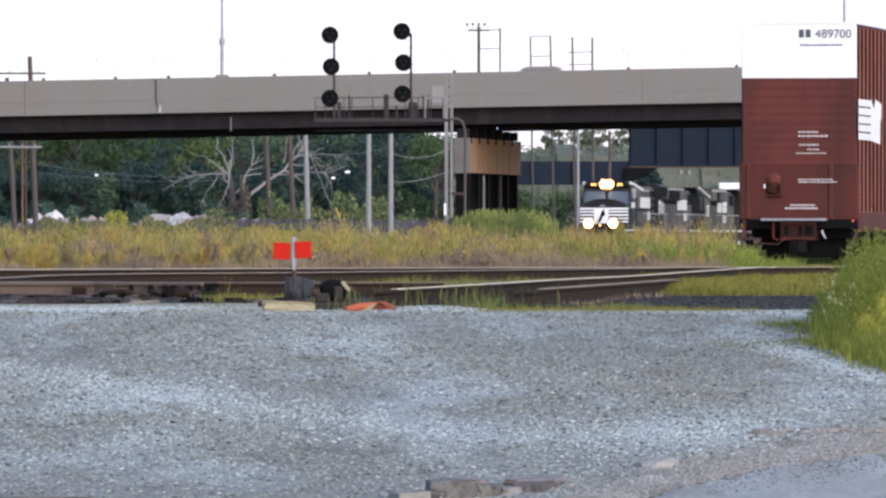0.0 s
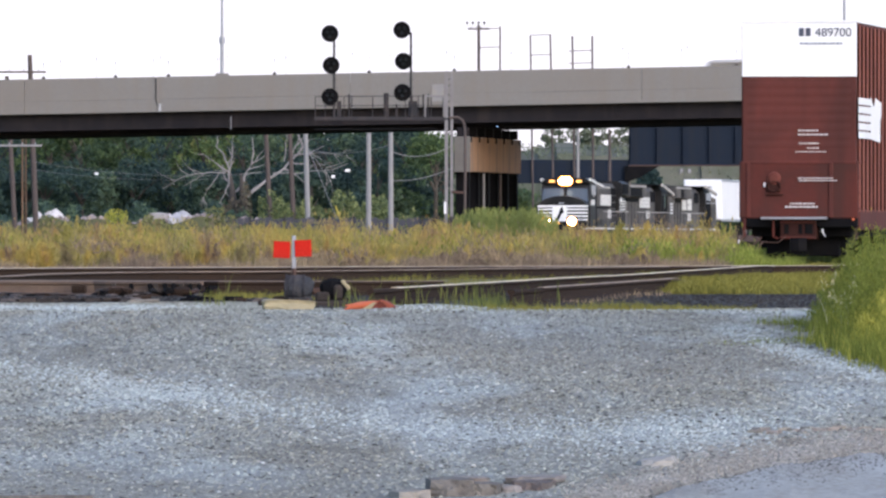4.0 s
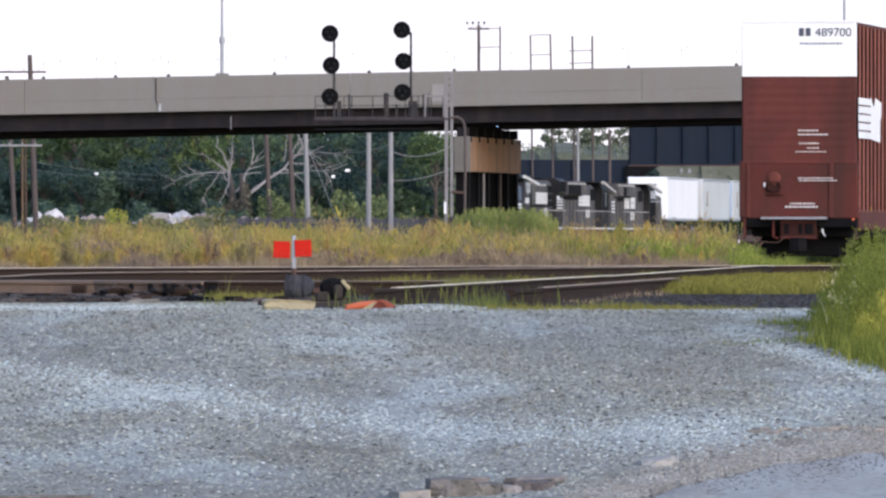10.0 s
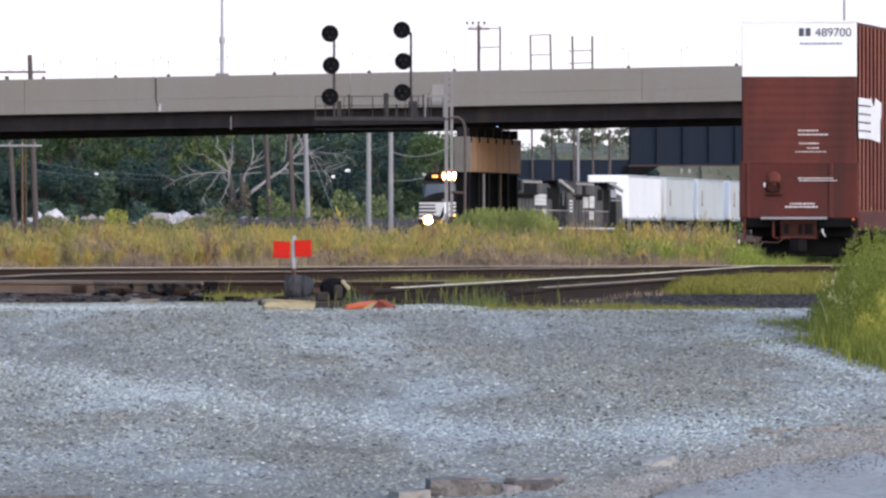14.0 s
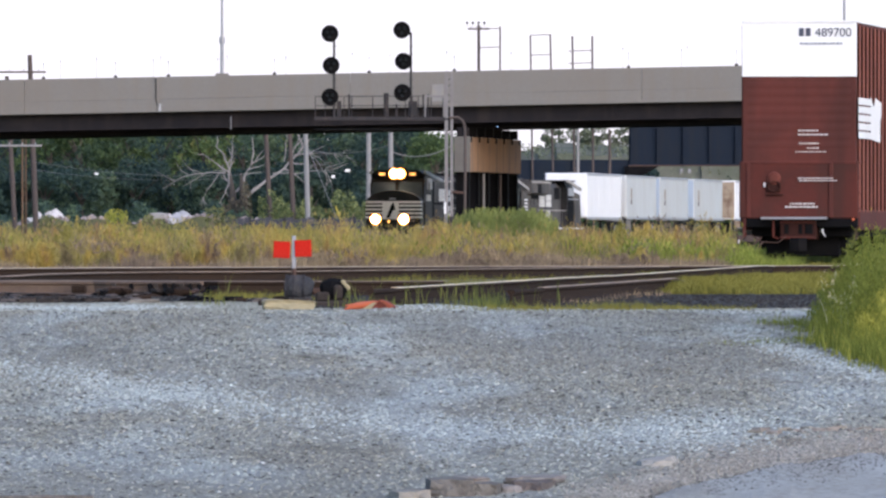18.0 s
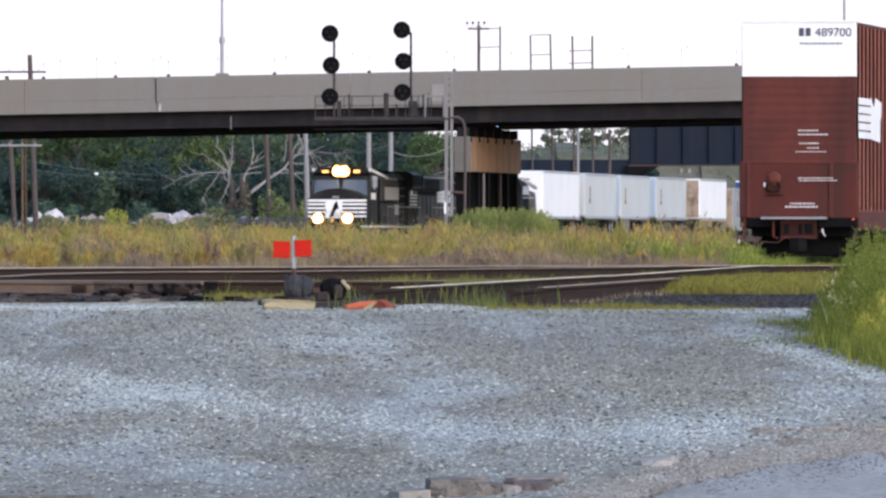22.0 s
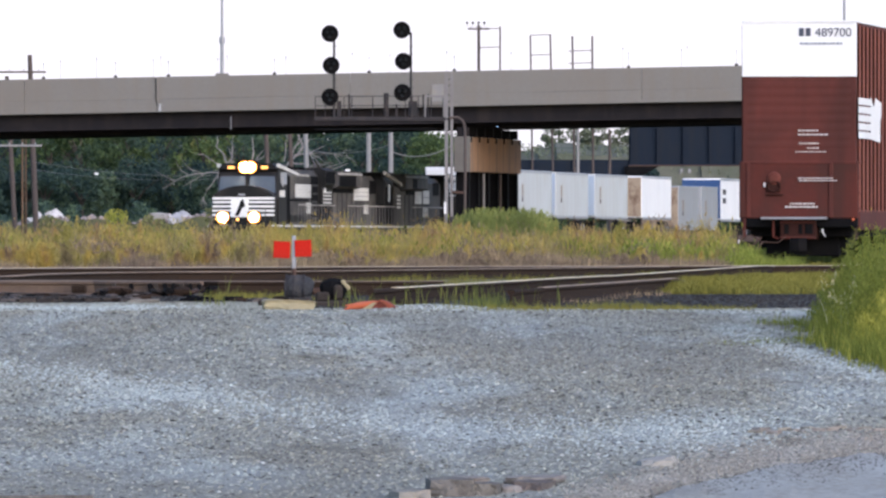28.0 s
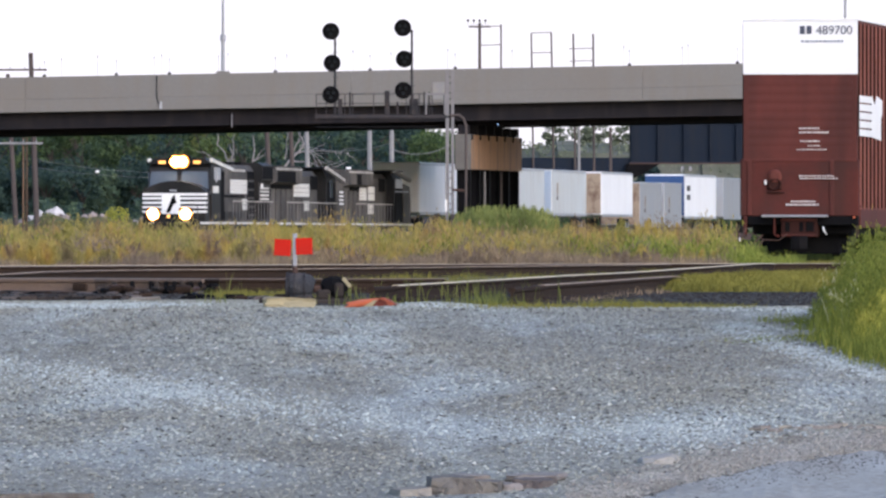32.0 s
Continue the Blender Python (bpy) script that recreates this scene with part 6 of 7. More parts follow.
def plumes(name, label, n, r0, r1, y0, y1, h0, h1, material, seed, per=150, dome=None, size=0.045):
    """Separate bushy stalks: slender spindles of upright leaves, each of its own height and width."""
    rng = np.random.default_rng(seed)
    y = rng.uniform(y0, y1, n)
    x = rng.uniform(r0, r1, n) * y
    h = rng.uniform(h0, h1, n)
    if not dome:
        h = h * (0.85 + 0.25 * np.sin(x * 1.7 + seed))
    else:
        h = h * np.sqrt(np.clip(1 - ((x - dome[0]) / dome[1]) ** 4, 0.1, 1))
    w = rng.uniform(1.1, 3.3, n) * size
    f = rng.beta(1.6, 1.3, (n, per))
    wide = w[:, None] * np.sin(math.pi * np.clip(f * 0.9 + 0.08, 0, 1)) ** 0.7
    dx, dy = rng.normal(0, 1, (2, n, per)) * wide * 0.6
    lean = rng.normal(0, 0.1, n)[:, None] * f
    gz = ground_z(x, y)[:, None]
    c = np.stack([x[:, None] + dx + lean, y[:, None] + dy, gz + h[:, None] * f], 2).reshape(-1, 3)
    v, q = wisps(c, np.full(len(c), size), rng, 0.35)
    return tagged(soup(name, v, q, material), label, "weeds", kind="stuff")


for r0, r1, n, y0, y1, h0, h1, seed in ((-0.047, 0.0275, 150, 204, 212, 0.35, 0.62, 101), (-0.047, 0.0275, 330, 214, 232, 0.45, 0.85, 102), (-0.047, 0.0275, 300, 235, 275, 0.55, 1.0, 103), (-0.047, -0.02, 60, 250, 280, 0.9, 1.25, 104)):
    plumes("goldenrod_stalks", "separate bushy goldenrod stalks turning ochre and brown", n, r0, r1, y0, y1, h0, h1, M_PLUME, seed)
plumes("dry_stalks", "mauve brown dry stalks along the foot of the goldenrod", 300, -0.016, 0.0205, 202.5, 209, 0.2, 0.44, M_STEMS, 107, size=0.05)
plumes("goldenrod_stalks", "separate bushy goldenrod stalks turning ochre and brown", 240, -0.047, -0.016, 203, 210, 0.34, 0.62, M_PLUME, 109, size=0.05)
plumes("goldenrod_plumes", "tall ochre goldenrod plumes standing over the dry stalks", 150, -0.047, 0.0275, 210, 235, 0.7, 1.0, M_GOLDHEAD, 108, per=170, size=0.055)
for y0, k, h, seed in ((211, 34, 0.66, 57), (215, 40, 0.76, 67), (224, 44, 0.86, 68), (240, 44, 0.86, 69), (262, 40, 0.9, 70)):
    weeds("goldenrod_heads", "bushy ochre goldenrod heads in clumps", 260, bushes(k, -0.047, 0.0275), y0, y0 + 5, h, 0.014, M_GOLDHEAD, seed, plume=1.0, per=8, size=0.05, down=0.4, tufts=80, spread=(0.13, 0.13, 0.08), wispy=True)
for y0, k, h, seed in ((206, 16, 0.6, 71), (218, 20, 0.8, 72), (250, 22, 0.95, 73)):
    weeds("dry_seed_heads", "brown purple dry seed heads among the goldenrod", 150, bushes(k, -0.047, 0.0275, 0.35), y0, y0 + 4, h, 0.013, M_STEMS, seed, plume=1.0, per=9, size=0.05, down=0.3, tufts=60, spread=(0.13, 0.13, 0.1), wispy=True)
weeds("green_weed_clumps", "bushy green weeds among the goldenrod", 240, lambda y, r: r.uniform(0.0185, 0.0295, len(y)) * y, 206, 216, 0.5, 0.016, M_GREEN, 58, plume=1.0, per=12, size=0.07, down=0.25, tufts=60, spread=(0.16, 0.16, 0.1), wispy=True)
weeds("green_weed_clumps", "yellow green bushy weeds among the goldenrod", 120, across, 206, 260, 0.72, 0.014, M_BUSH, 60, plume=1.0, per=8, size=0.06, down=0.35, tufts=90, spread=(0.15, 0.15, 0.1), wispy=True)
weeds("dry_stems", "dry brown purple stems below the goldenrod", 9000, across, 201, 209, 0.42, 0.012, M_STEMS, 52, lean=0.3, per=6)
plumes("green_reed_clump", "tall fresh green reed clump among goldenrod", 420, 0.0008, 0.0108, 326, 345, 1.75, 2.2, M_REED, 43, per=130, dome=(1.95, 2.05), size=0.075)
weeds("rail_end_grass", "rank olive grass over the buried rail end", 500, lambda y, r: y * r.uniform(0.0222, 0.0262, len(y)), 124, 131, 0.2, 0.014, M_TURF, 62, lean=0.6, per=6)
weeds("track_grass", "green grass growing between the yard tracks", 1900, lambda y, r: (r.uniform(-0.012, 0.045, len(y))) * y, 135, 205, 0.17, 0.010, M_TURF, 44, lean=0.6)
weeds("siding_turf", "flat olive turf between the siding rails", 9000, lambda y, r: (0.0185 + 0.0235 * r.uniform(0, 1, len(y)) ** 0.85) * y, 124, 200, 0.13, 0.019, M_TURF, 59, lean=0.7, per=6)
weeds("rail_end_tuft", "dry grass tuft before the buried rail end", 34, lambda y, r: 0.4 + 0.2 * r.normal(0, 1, len(y)), 96.6, 98.6, 0.17, 0.008, M_TURF, 74, lean=0.6, per=7)
weeds("dry_track_grass", "short dry grass along the ballast edge", 460, lambda y, r: (r.uniform(0.004, 0.03, len(y))) * y, 98.4, 100.6, 0.1, 0.007, M_TURF, 45, lean=0.7)
weeds("rail_end_grass", "rank green grass round the end of the rail", 26, lambda y, r: -0.62 + 0.2 * r.normal(0, 1, len(y)), 100.6, 102.7, 0.2, 0.008, M_GREENDULL, 92, lean=0.5, per=7)
weeds("rail_end_grass", "dry grass round the end of the buried rail", 34, lambda y, r: 0.5 + 0.16 * r.normal(0, 1, len(y)), 99.6, 101.8, 0.24, 0.008, M_GREENDULL, 93, lean=0.5, per=7)
weeds("dry_foot_grass", "dry tan grass along the foot of the buried rail", 40, lambda y, r: np.interp(y, [101, 117, 132, 140], [0.75, 1.95, 3.1, 3.7]) + 0.12 + 0.1 * np.abs(r.normal(0, 1, len(y))), 101.5, 137, 0.13, 0.01, M_STEMS, 94, lean=0.7, per=6)
weeds("rail_foot_grass", "olive grass hiding the foot of the rail", 430, lambda y, r: np.interp(y, [103, 117, 132.5, 143, 161, 189], [-0.6, 0.45, 1.6, 2.5, 3.8, 5.9]) + 0.11 + 0.05 * r.normal(0, 1, len(y)), 126, 188, 0.15, 0.012, M_TURF, 91, lean=0.5, per=6)
weeds("tall_track_weeds", "single green weeds standing by the rails", 44, lambda y, r: r.choice([-2.2, -0.9, -0.3, -0.25, 0.12, 0.42, 0.45, 1.1, -2.4], len(y)) + r.normal(0, 0.08, len(y)), 103, 118, 0.34, 0.009, M_GREENDULL, 46, lean=0.45, per=6)
weeds("turnout_grass", "olive grass growing over the turnout rails", 300, lambda y, r: r.uniform(-2.55, -1.3, len(y)), 111, 117.5, 0.15, 0.009, M_TURF, 50, lean=0.6)
weeds("roadside_bush", "dense yellow green weeds beside the gravel", 1000, lambda y, r: 3.7 - 0.03 * (y - 90) + 1.2 * r.uniform(0, 1, len(y)) ** 0.8, 84.5, 95, 0.52, 0.009, M_ROADBUSH, 47, lean=0.28, plume=1.0, per=7, size=0.026, down=0.2, tufts=16, wispy=True)
def mound(name, label, n, x0, x1, y0, y1, high, rise, size, material, seed):
    """A dense leafy bank of weeds whose top climbs from x0 over rise metres."""
    rng = np.random.default_rng(seed)
    stems = max(40, n // 60)
    sx, sy = rng.uniform(x0, x1, stems), rng.uniform(y0, y1, stems)
    sh = high * np.clip((sx - x0) / rise, 0.04, 1) ** 0.6 * rng.uniform(0.72, 1.1, stems)
    k = rng.integers(0, stems, n)
    f = rng.uniform(0.05, 1, n) ** 0.75
    x = sx[k] + rng.normal(0, 0.05, n) * (1.25 - f)
    y = sy[k] + rng.normal(0, 0.1, n)
    v, q = wisps(np.stack([x, y, ground_z(x, y) + sh[k] * f], 1), np.full(n, size), rng, 0.6)
    return tagged(soup(name, v, q, material), label, "weeds", kind="stuff")


mound("leafy_bush", "leafy dark green weeds rising from the roadside grass", 34000, 3.24, 5.0, 87.5, 93, 0.84, 0.42, 0.022, M_LEAFYGREEN, 63)
mound("leafy_bush", "yellow green leafy weeds beside the gravel", 15000, 3.36, 5.0, 86, 89, 0.5, 0.4, 0.022, M_ROADBUSH, 64)
weeds("pale_seed_heads", "pale seed heads among the roadside weeds", 7, lambda y, r: 3.46 + 0.2 * r.uniform(-1, 1, len(y)), 87, 90, 0.6, 0.003, M_STRAW, 65, lean=0.3, plume=1.0, per=2, size=0.016, down=0.85, tufts=14, spread=(0.02, 0.02, 0.03), wispy=True)
weeds("arching_stems", "long arching yellow stems rising from the roadside weeds", 7, lambda y, r: 4.15 + 0.2 * r.uniform(-1, 1, len(y)), 87, 92, 1.7, 0.012, M_BUSH, 55, lean=0.5, per=4)
weeds("roadside_grass", "tall yellow green grass along the gravel edge", 380, lambda y, r: 3.2 + (88 - y) * 0.07 + 1.1 * r.uniform(0, 1, len(y)) ** 1.3, 82.6, 88.5, 0.34, 0.009, M_ROADBUSH, 98, lean=0.4, per=8)
weeds("roadside_grass", "rank green grass along the gravel edge", 620, lambda y, r: 3.2 + (88 - y) * 0.07 + 1.1 * r.uniform(0, 1, len(y)) ** 1.3, 82.8, 88.5, 0.36, 0.009, M_LEAFYGREEN, 100, lean=0.45, per=8)
weeds("gravel_tongue", "thin low weeds creeping out over the gravel", 150, lambda y, r: 2.15 + 1.15 * r.uniform(0, 1, len(y)) ** 0.6, 87.9, 89.2, 0.075, 0.008, M_LEAFYGREEN, 99, lean=0.8, per=6)
weeds("low_roadside_grass", "low green grass spreading over the gravel edge", 620, lambda y, r: 3.12 + (93 - y) * 0.1 + 0.22 * np.sin(y * 3.1) + 0.14 * np.sin(y * 8.3) + 0.45 * np.abs(r.normal(0, 0.9, len(y))), 85.5, 93.5, 0.15, 0.008, M_LEAFYGREEN, 48, lean=0.8, per=6)
weeds("gravel_weeds", "thin pale green weeds growing through the gravel", 26, lambda y, r: -0.68 + 0.17 * r.normal(0, 1, len(y)), 92.0, 93.4, 0.06, 0.008, M_TURF, 75, lean=0.8, per=6)
weeds("siding_verge", "low green grass at the end of the siding", 900, lambda y, r: (0.0265 + 0.0075 * r.uniform(0, 1, len(y)) ** 1.6) * y, 218, 252, 0.42, 0.018, M_GREEN, 56, lean=0.6)
weeds("siding_verge", "short olive grass and dirt beside the siding rails", 3200, lambda y, r: r.uniform(0.0295, 0.0405, len(y)) * y, 206, 258, 0.14, 0.016, M_TURF, 96, lean=0.7, per=6)
weeds("rank_grass", "rank grass standing behind the boxcar wheels", 1500, lambda y, r: r.uniform(0.0295, 0.041, len(y)) * y, 284, 300, 0.75, 0.02, M_GREENDULL, 97, lean=0.5, per=7)
weeds("siding_grass", "bright green grass beside the standing boxcar", 2500, lambda y, r: (r.uniform(0.014, 0.0275, len(y))) * y, 212, 255, 0.62, 0.02, M_GREEN, 49, lean=0.6)


# ---- the train ----
SPEED, RAIL2 = 5.11, 0.73


def loco_bogie(parent, y):
    g = Geo()
    for sx in (-1, 1):
        g.prism([(-2.4, 0.5), (-2.3, 0.85), (-0.6, 1.0), (0.6, 1.0), (2.3, 0.85), (2.4, 0.5), (1.9, 0.4), (-1.9, 0.4)], 0, sx * 1.1 - 0.08, sx * 1.1 + 0.08)
    b = g.make("bogie", M_LOCODIRT, parent)
    b.location = (0, y, 0)
    for yy in (-1.9, 0, 1.9):
        for sx in (-1, 1):
            Geo().tube([(sx * 0.7, yy, 0.52), (sx * 0.86, yy, 0.52)], 0.52, 18).make("wheel", M_BLACK, b)
            Geo().box(sx * 1.2 - 0.06, sx * 1.2 + 0.06, yy - 0.18, yy + 0.18, 0.4, 0.7, 0.03).make("axle_box", M_LOCODIRT, b)
    return b


def railing(e, y0, y1, step=1.1, z0=1.62, z1=2.62):
    for sx in (-1, 1):
        Geo().tube([(sx * 1.5, y0, z1), (sx * 1.5, y1, z1)], 0.03, 6).make("hand_rail", M_LOCOWHITE, e)
        y = y0
        while y <= y1 + 0.01:
            Geo().tube([(sx * 1.5, y, z0), (sx * 1.5, y, z1)], 0.014, 6).make("stanchion", M_MAST, e)
            y += step


def lettering(e, y0, y1, z0, z1, n, x=1.07):
    """A block of white side lettering as plain bars."""
    h = (z1 - z0) / n
    for sx in (-1, 1):
        for i in range(n):
            Geo().box(min(sx * x, sx * (x + 0.012)), max(sx * x, sx * (x + 0.012)), y0, y1, z0 + i * h, z0 + (i + 0.93) * h).make("lettering_bar", M_LOCOBRIGHT, e)


def under(e, L, tank=True, front=0.35):
    Geo().box(-1.48, 1.48, front, L - 0.35, 1.38, 1.6, 0.02).make("deck", M_LOCO, e)
    for sx in (-1, 1):
        Geo().box(sx * 1.5 - 0.02, sx * 1.5 + 0.02, front + 0.05, L - 0.4, 1.5, 1.6, 0.005).make("sill_stripe", M_LOCOBRIGHT, e, "pale grey sill stripe")
    Geo().box(-0.6, 0.6, 0.5, L - 0.5, 0.95, 1.38, 0.03).make("underframe", M_LOCODIRT, e)
    if tank:
        Geo().prism([(-1.35, 1.36), (1.35, 1.36), (1.35, 0.7), (1.0, 0.35), (-1.0, 0.35), (-1.35, 0.7)], 1, L / 2 - 2.6, L / 2 + 2.6).make("fuel_tank", M_LOCODIRT, e)
    loco_bogie(e, 4.0)
    loco_bogie(e, L - 4.0)
    coupler(e, front - 0.05, -1)
    coupler(e, L - 0.3, 1)


def lead_loco():
    L = 22.2
    e = empty("locomotive", "black leading diesel locomotive with white striped nose and lit headlights", "locomotive", "train locomotives")
    under(e, L, front=-1.35)
    # plough and steps
    Geo().prism([(-1.45, 0.25), (1.45, 0.25), (1.5, 1.0), (1.5, 1.42), (-1.5, 1.42), (-1.5, 1.0)], 1, -1.3, -1.0).make("pilot", M_LOCO, e)
    Geo().prism([(-1.7, 0.12), (-1.05, 0.12), (-1.05, 0.75), (-1.35, 0.75)], 0, -1.3, 1.3).make("snow_plough", M_LOCODIRT, e)
    for sx in (-1, 1):
        for k in range(3):
            Geo().box(sx * 1.3 - 0.22, sx * 1.3 + 0.22, -1.0, -0.55, 0.45 + k * 0.35, 0.49 + k * 0.35, 0.01).make("step", M_GALV, e)
        Geo().tube([(sx * 1.35, -1.25, 1.45), (sx * 1.35, -1.25, 2.4), (sx * 1.0, -1.25, 2.45)], 0.025, 6).make("front_rail", M_SIGSTEEL, e)
    # nose
    nose = Geo()
    nose.prism([(-1.5, 1.6), (1.5, 1.6)] + [(1.5 * math.cos(a * math.pi / 12), 2.99 + 0.56 * math.sin(a * math.pi / 12) ** 1.35) for a in range(13)], 1, 0.2, 1.5)
    nose = nose.make("nose", M_LOCO, e)
    for i, (z0, z1) in enumerate(((2.04, 2.14), (2.25, 2.35), (2.46, 2.56), (2.67, 2.77), (2.85, 2.97))):
        Geo().box(-1.51, 1.51, 0.185, 0.205, z0, z1).make("nose_stripe", M_WHITE, nose, "white nose stripe")
        for sx in (-1, 1):
            Geo().box(sx * 1.51 - 0.008, sx * 1.51 + 0.008, 0.2, 0.75, z0, z1).make("nose_stripe", M_WHITE, nose)
    Geo().box(-0.6, 0.3, 0.174, 0.184, 1.98, 2.97).make("emblem_field", M_WHITE, nose, "white emblem field")
    Geo().prism([(-0.4, 2.05), (-0.2, 2.05), (-0.02, 2.45), (0.12, 2.5), (0.02, 2.9), (-0.12, 2.75), (-0.24, 2.4)], 1, 0.16, 0.172).make("emblem", M_BLACK, nose, "dark slanting emblem shape")
    Geo().box(-0.22, 0.12, 0.18, 0.19, 3.05, 3.14).make("number_plate_bar", M_GALV, nose)
    # cab
    cab = Geo().prism([(1.55, 2.9), (1.95, 4.2), (2.3, 4.55), (5.0, 4.62), (5.0, 1.6), (2.3, 1.6), (2.3, 2.9)], 0, -1.48, 1.48).make("cab", M_LOCO, e)
    roof = Geo().prism([(-1.5, 4.38), (-1.2, 4.66), (1.2, 4.66), (1.5, 4.38), (1.4, 4.38), (-1.4, 4.38)], 1, 1.85, 5.1).make("cab_roof", M_LOCO, e)
    for sx in (-1, 1):
        ws = Geo().prism([(sx * 0.10, 3.56), (sx * 0.7, 3.46), (sx * 1.44, 3.14), (sx * 1.37, 4.02), (sx * 0.12, 4.06)], 1, -0.01, 0.02).make("windshield", M_GLASS, cab, "dark sloping windshield pane")
        ws.matrix_basis = Matrix.Translation((0, 1.66, 0)) @ Matrix.Translation((0, 0, 3.5)) @ Matrix.Rotation(radians(-17), 4, "X") @ Matrix.Translation((0, 0, -3.5))
        # the window's reflection is put in as plain pale grey
        Geo().box(sx * 1.49 - 0.01, sx * 1.49 + 0.01, 2.9, 4.9, 3.62, 4.22).make("side_window", M_TRAILGREY, cab, "side window coloured pale grey as its reflection")
        Geo().prism([(1.9, 4.64), (8.6, 4.2), (8.6, 4.05), (1.9, 4.47)], 0, sx * 1.5 - 0.06, sx * 1.5 + 0.06).make("roof_edge", M_LOCOBRIGHT, cab, "pale sloping roof edge")
        Geo().box(sx * 1.49 - 0.014, sx * 1.49 + 0.014, 2.6, 4.3, 2.98, 3.32).make("cab_panel", M_LOCOBRIGHT, cab)
        Geo().box(sx * 1.1 - 0.03, sx * 1.1 + 0.03, 5.2, 6.8, 2.45, 3.4).make("equipment_panel", M_STENCIL, cab, "worn pale equipment panel")
        Geo().tube([(sx * 1.62, 2.8, 3.5), (sx * 1.62, 2.8, 4.0)], 0.05, 6).make("mirror", M_GALV, cab)
    # lights: lenses oversized and ringed with added amber glow in place of glare
    hl = Geo().box(-0.5, 0.5, 1.73, 2.2, 4.15, 4.79, 0.06).make("headlight_box", M_BLACK, e)
    for sx in (-1, 1):
        Geo().tube([(sx * 0.16, 1.72, 4.47), (sx * 0.16, 1.66, 4.47)], 0.18, 18).make("headlight", M_HEAD, hl, "brightly lit headlight lens")
        Geo().tube([(sx * 0.16, 1.725, 4.47), (sx * 0.16, 1.715, 4.47)], 0.31, 20).make("reflector", M_AMBER, hl, "glowing amber ring standing for the headlight's halo")
        Geo().box(sx * 0.84 - 0.17, sx * 0.84 + 0.17, 1.78, 1.84, 4.38, 4.52, 0.01).make("number_board", M_NUMBER, e, "lit amber number board")
        dl = Geo().box(sx * 0.78 - 0.33, sx * 0.78 + 0.33, -1.24, -1.0, 1.66, 2.28, 0.05).make("ditch_light_box", M_BLACK, e)
        Geo().tube([(sx * 0.78, -1.25, 1.97), (sx * 0.78, -1.265, 1.97)], 0.31, 20).make("reflector", M_AMBER, dl, "glowing amber ring standing for the ditch light's halo")
        Geo().tube([(sx * 0.78, -1.25, 1.97), (sx * 0.78, -1.31, 1.97)], 0.2, 18).make("ditch_light", M_HEAD, dl, "brightly lit ditch light lens")
    Geo().tube([(-0.06, -1.1, 1.86), (-0.06, -1.14, 1.86)], 0.08, 12).make("marker_lamp", M_NUMBER, e)
    # long hood
    Geo().prism([(-1.05, 1.6), (1.05, 1.6), (1.05, 4.12), (0.85, 4.4), (-0.85, 4.4), (-1.05, 4.12)], 1, 5.1, 18.4).make("long_hood", M_LOCO2, e)
    Geo().prism([(-1.3, 1.6), (1.3, 1.6), (1.3, 3.5), (1.5, 3.68), (1.5, 4.4), (1.2, 4.55), (-1.2, 4.55), (-1.5, 4.4), (-1.5, 3.68), (-1.3, 3.5)], 1, 18.4, 21.7).make("radiator_section", M_LOCO, e)
    for sx in (-1, 1):
        # flat black plate in place of the shade inside a recess
        Geo().box(sx * 1.06 - 0.02, sx * 1.06 + 0.02, 5.2, 8.8, 1.7, 4.05).make("blower_recess_shade", M_BLACK, e)
        Geo().box(sx * 1.06 - 0.02, sx * 1.06 + 0.02, 16.2, 18.3, 1.75, 4.1).make("intake_grille", M_BLACK, e)
        for k in range(5):
            Geo().box(sx * 1.085 - 0.01, sx * 1.085 + 0.01, 16.3, 18.2, 1.9 + k * 0.42, 2.0 + k * 0.42).make("grille_slat", M_LOCO2, e)
        # another black plate painting the shaded tail recess
        Geo().box(sx * 1.31 - 0.01, sx * 1.31 + 0.01, 18.6, 21.5, 1.75, 2.6).make("tail_recess_shade", M_BLACK, e)
        Geo().box(sx * 1.51 - 0.01, sx * 1.51 + 0.01, 18.5, 21.5, 3.75, 4.35).make("radiator_grille", M_BLACK, e)
        for z in (2.72, 2.9, 3.08, 3.24):
            Geo().box(sx * 1.31 - 0.01, sx * 1.31 + 0.01, 18.8, 21.6, z, z + 0.085).make("tail_stripe", M_LOCOBRIGHT, e, "white tail stripe")
        Geo().prism([(18.9, 3.28), (19.8, 3.3), (19.6, 3.55), (19.1, 3.5)], 0, sx * 1.31 - 0.011, sx * 1.31 + 0.011).make("tail_emblem", M_WHITE, e)
        for k in range(4):
            Geo().box(sx * 1.065 - 0.012, sx * 1.065 + 0.012, 9.0 + k * 1.58, 10.45 + k * 1.58, 1.75, 2.12, 0.004).make("hood_door", M_LOCO, e)
            Geo().box(sx * 1.065 - 0.008, sx * 1.065 + 0.008, 9.0 + k * 1.58, 10.45 + k * 1.58, 2.8, 2.92, 0.002).make("door_latch_strip", M_BLACK, e)
        Geo().box(sx * 1.05 - 0.03, sx * 1.05 + 0.03, 10.6, 15.4, 4.06, 4.18, 0.01).make("roof_edge", M_LOCOWHITE, e, "pale roof edge strip")
    lettering(e, 10.6, 16.0, 3.0, 3.68, 5, 1.07)
    lettering(e, 14.4, 16.0, 2.2, 2.76, 2, 1.08)
    Geo().box(-0.45, 0.45, 9.2, 11.0, 4.4, 4.62, 0.03).make("exhaust_stack", M_BLACK, e)
    Geo().box(-0.95, 0.95, 6, 8.4, 4.36, 4.5, 0.03).make("roof_hatch", M_BLACK, e)
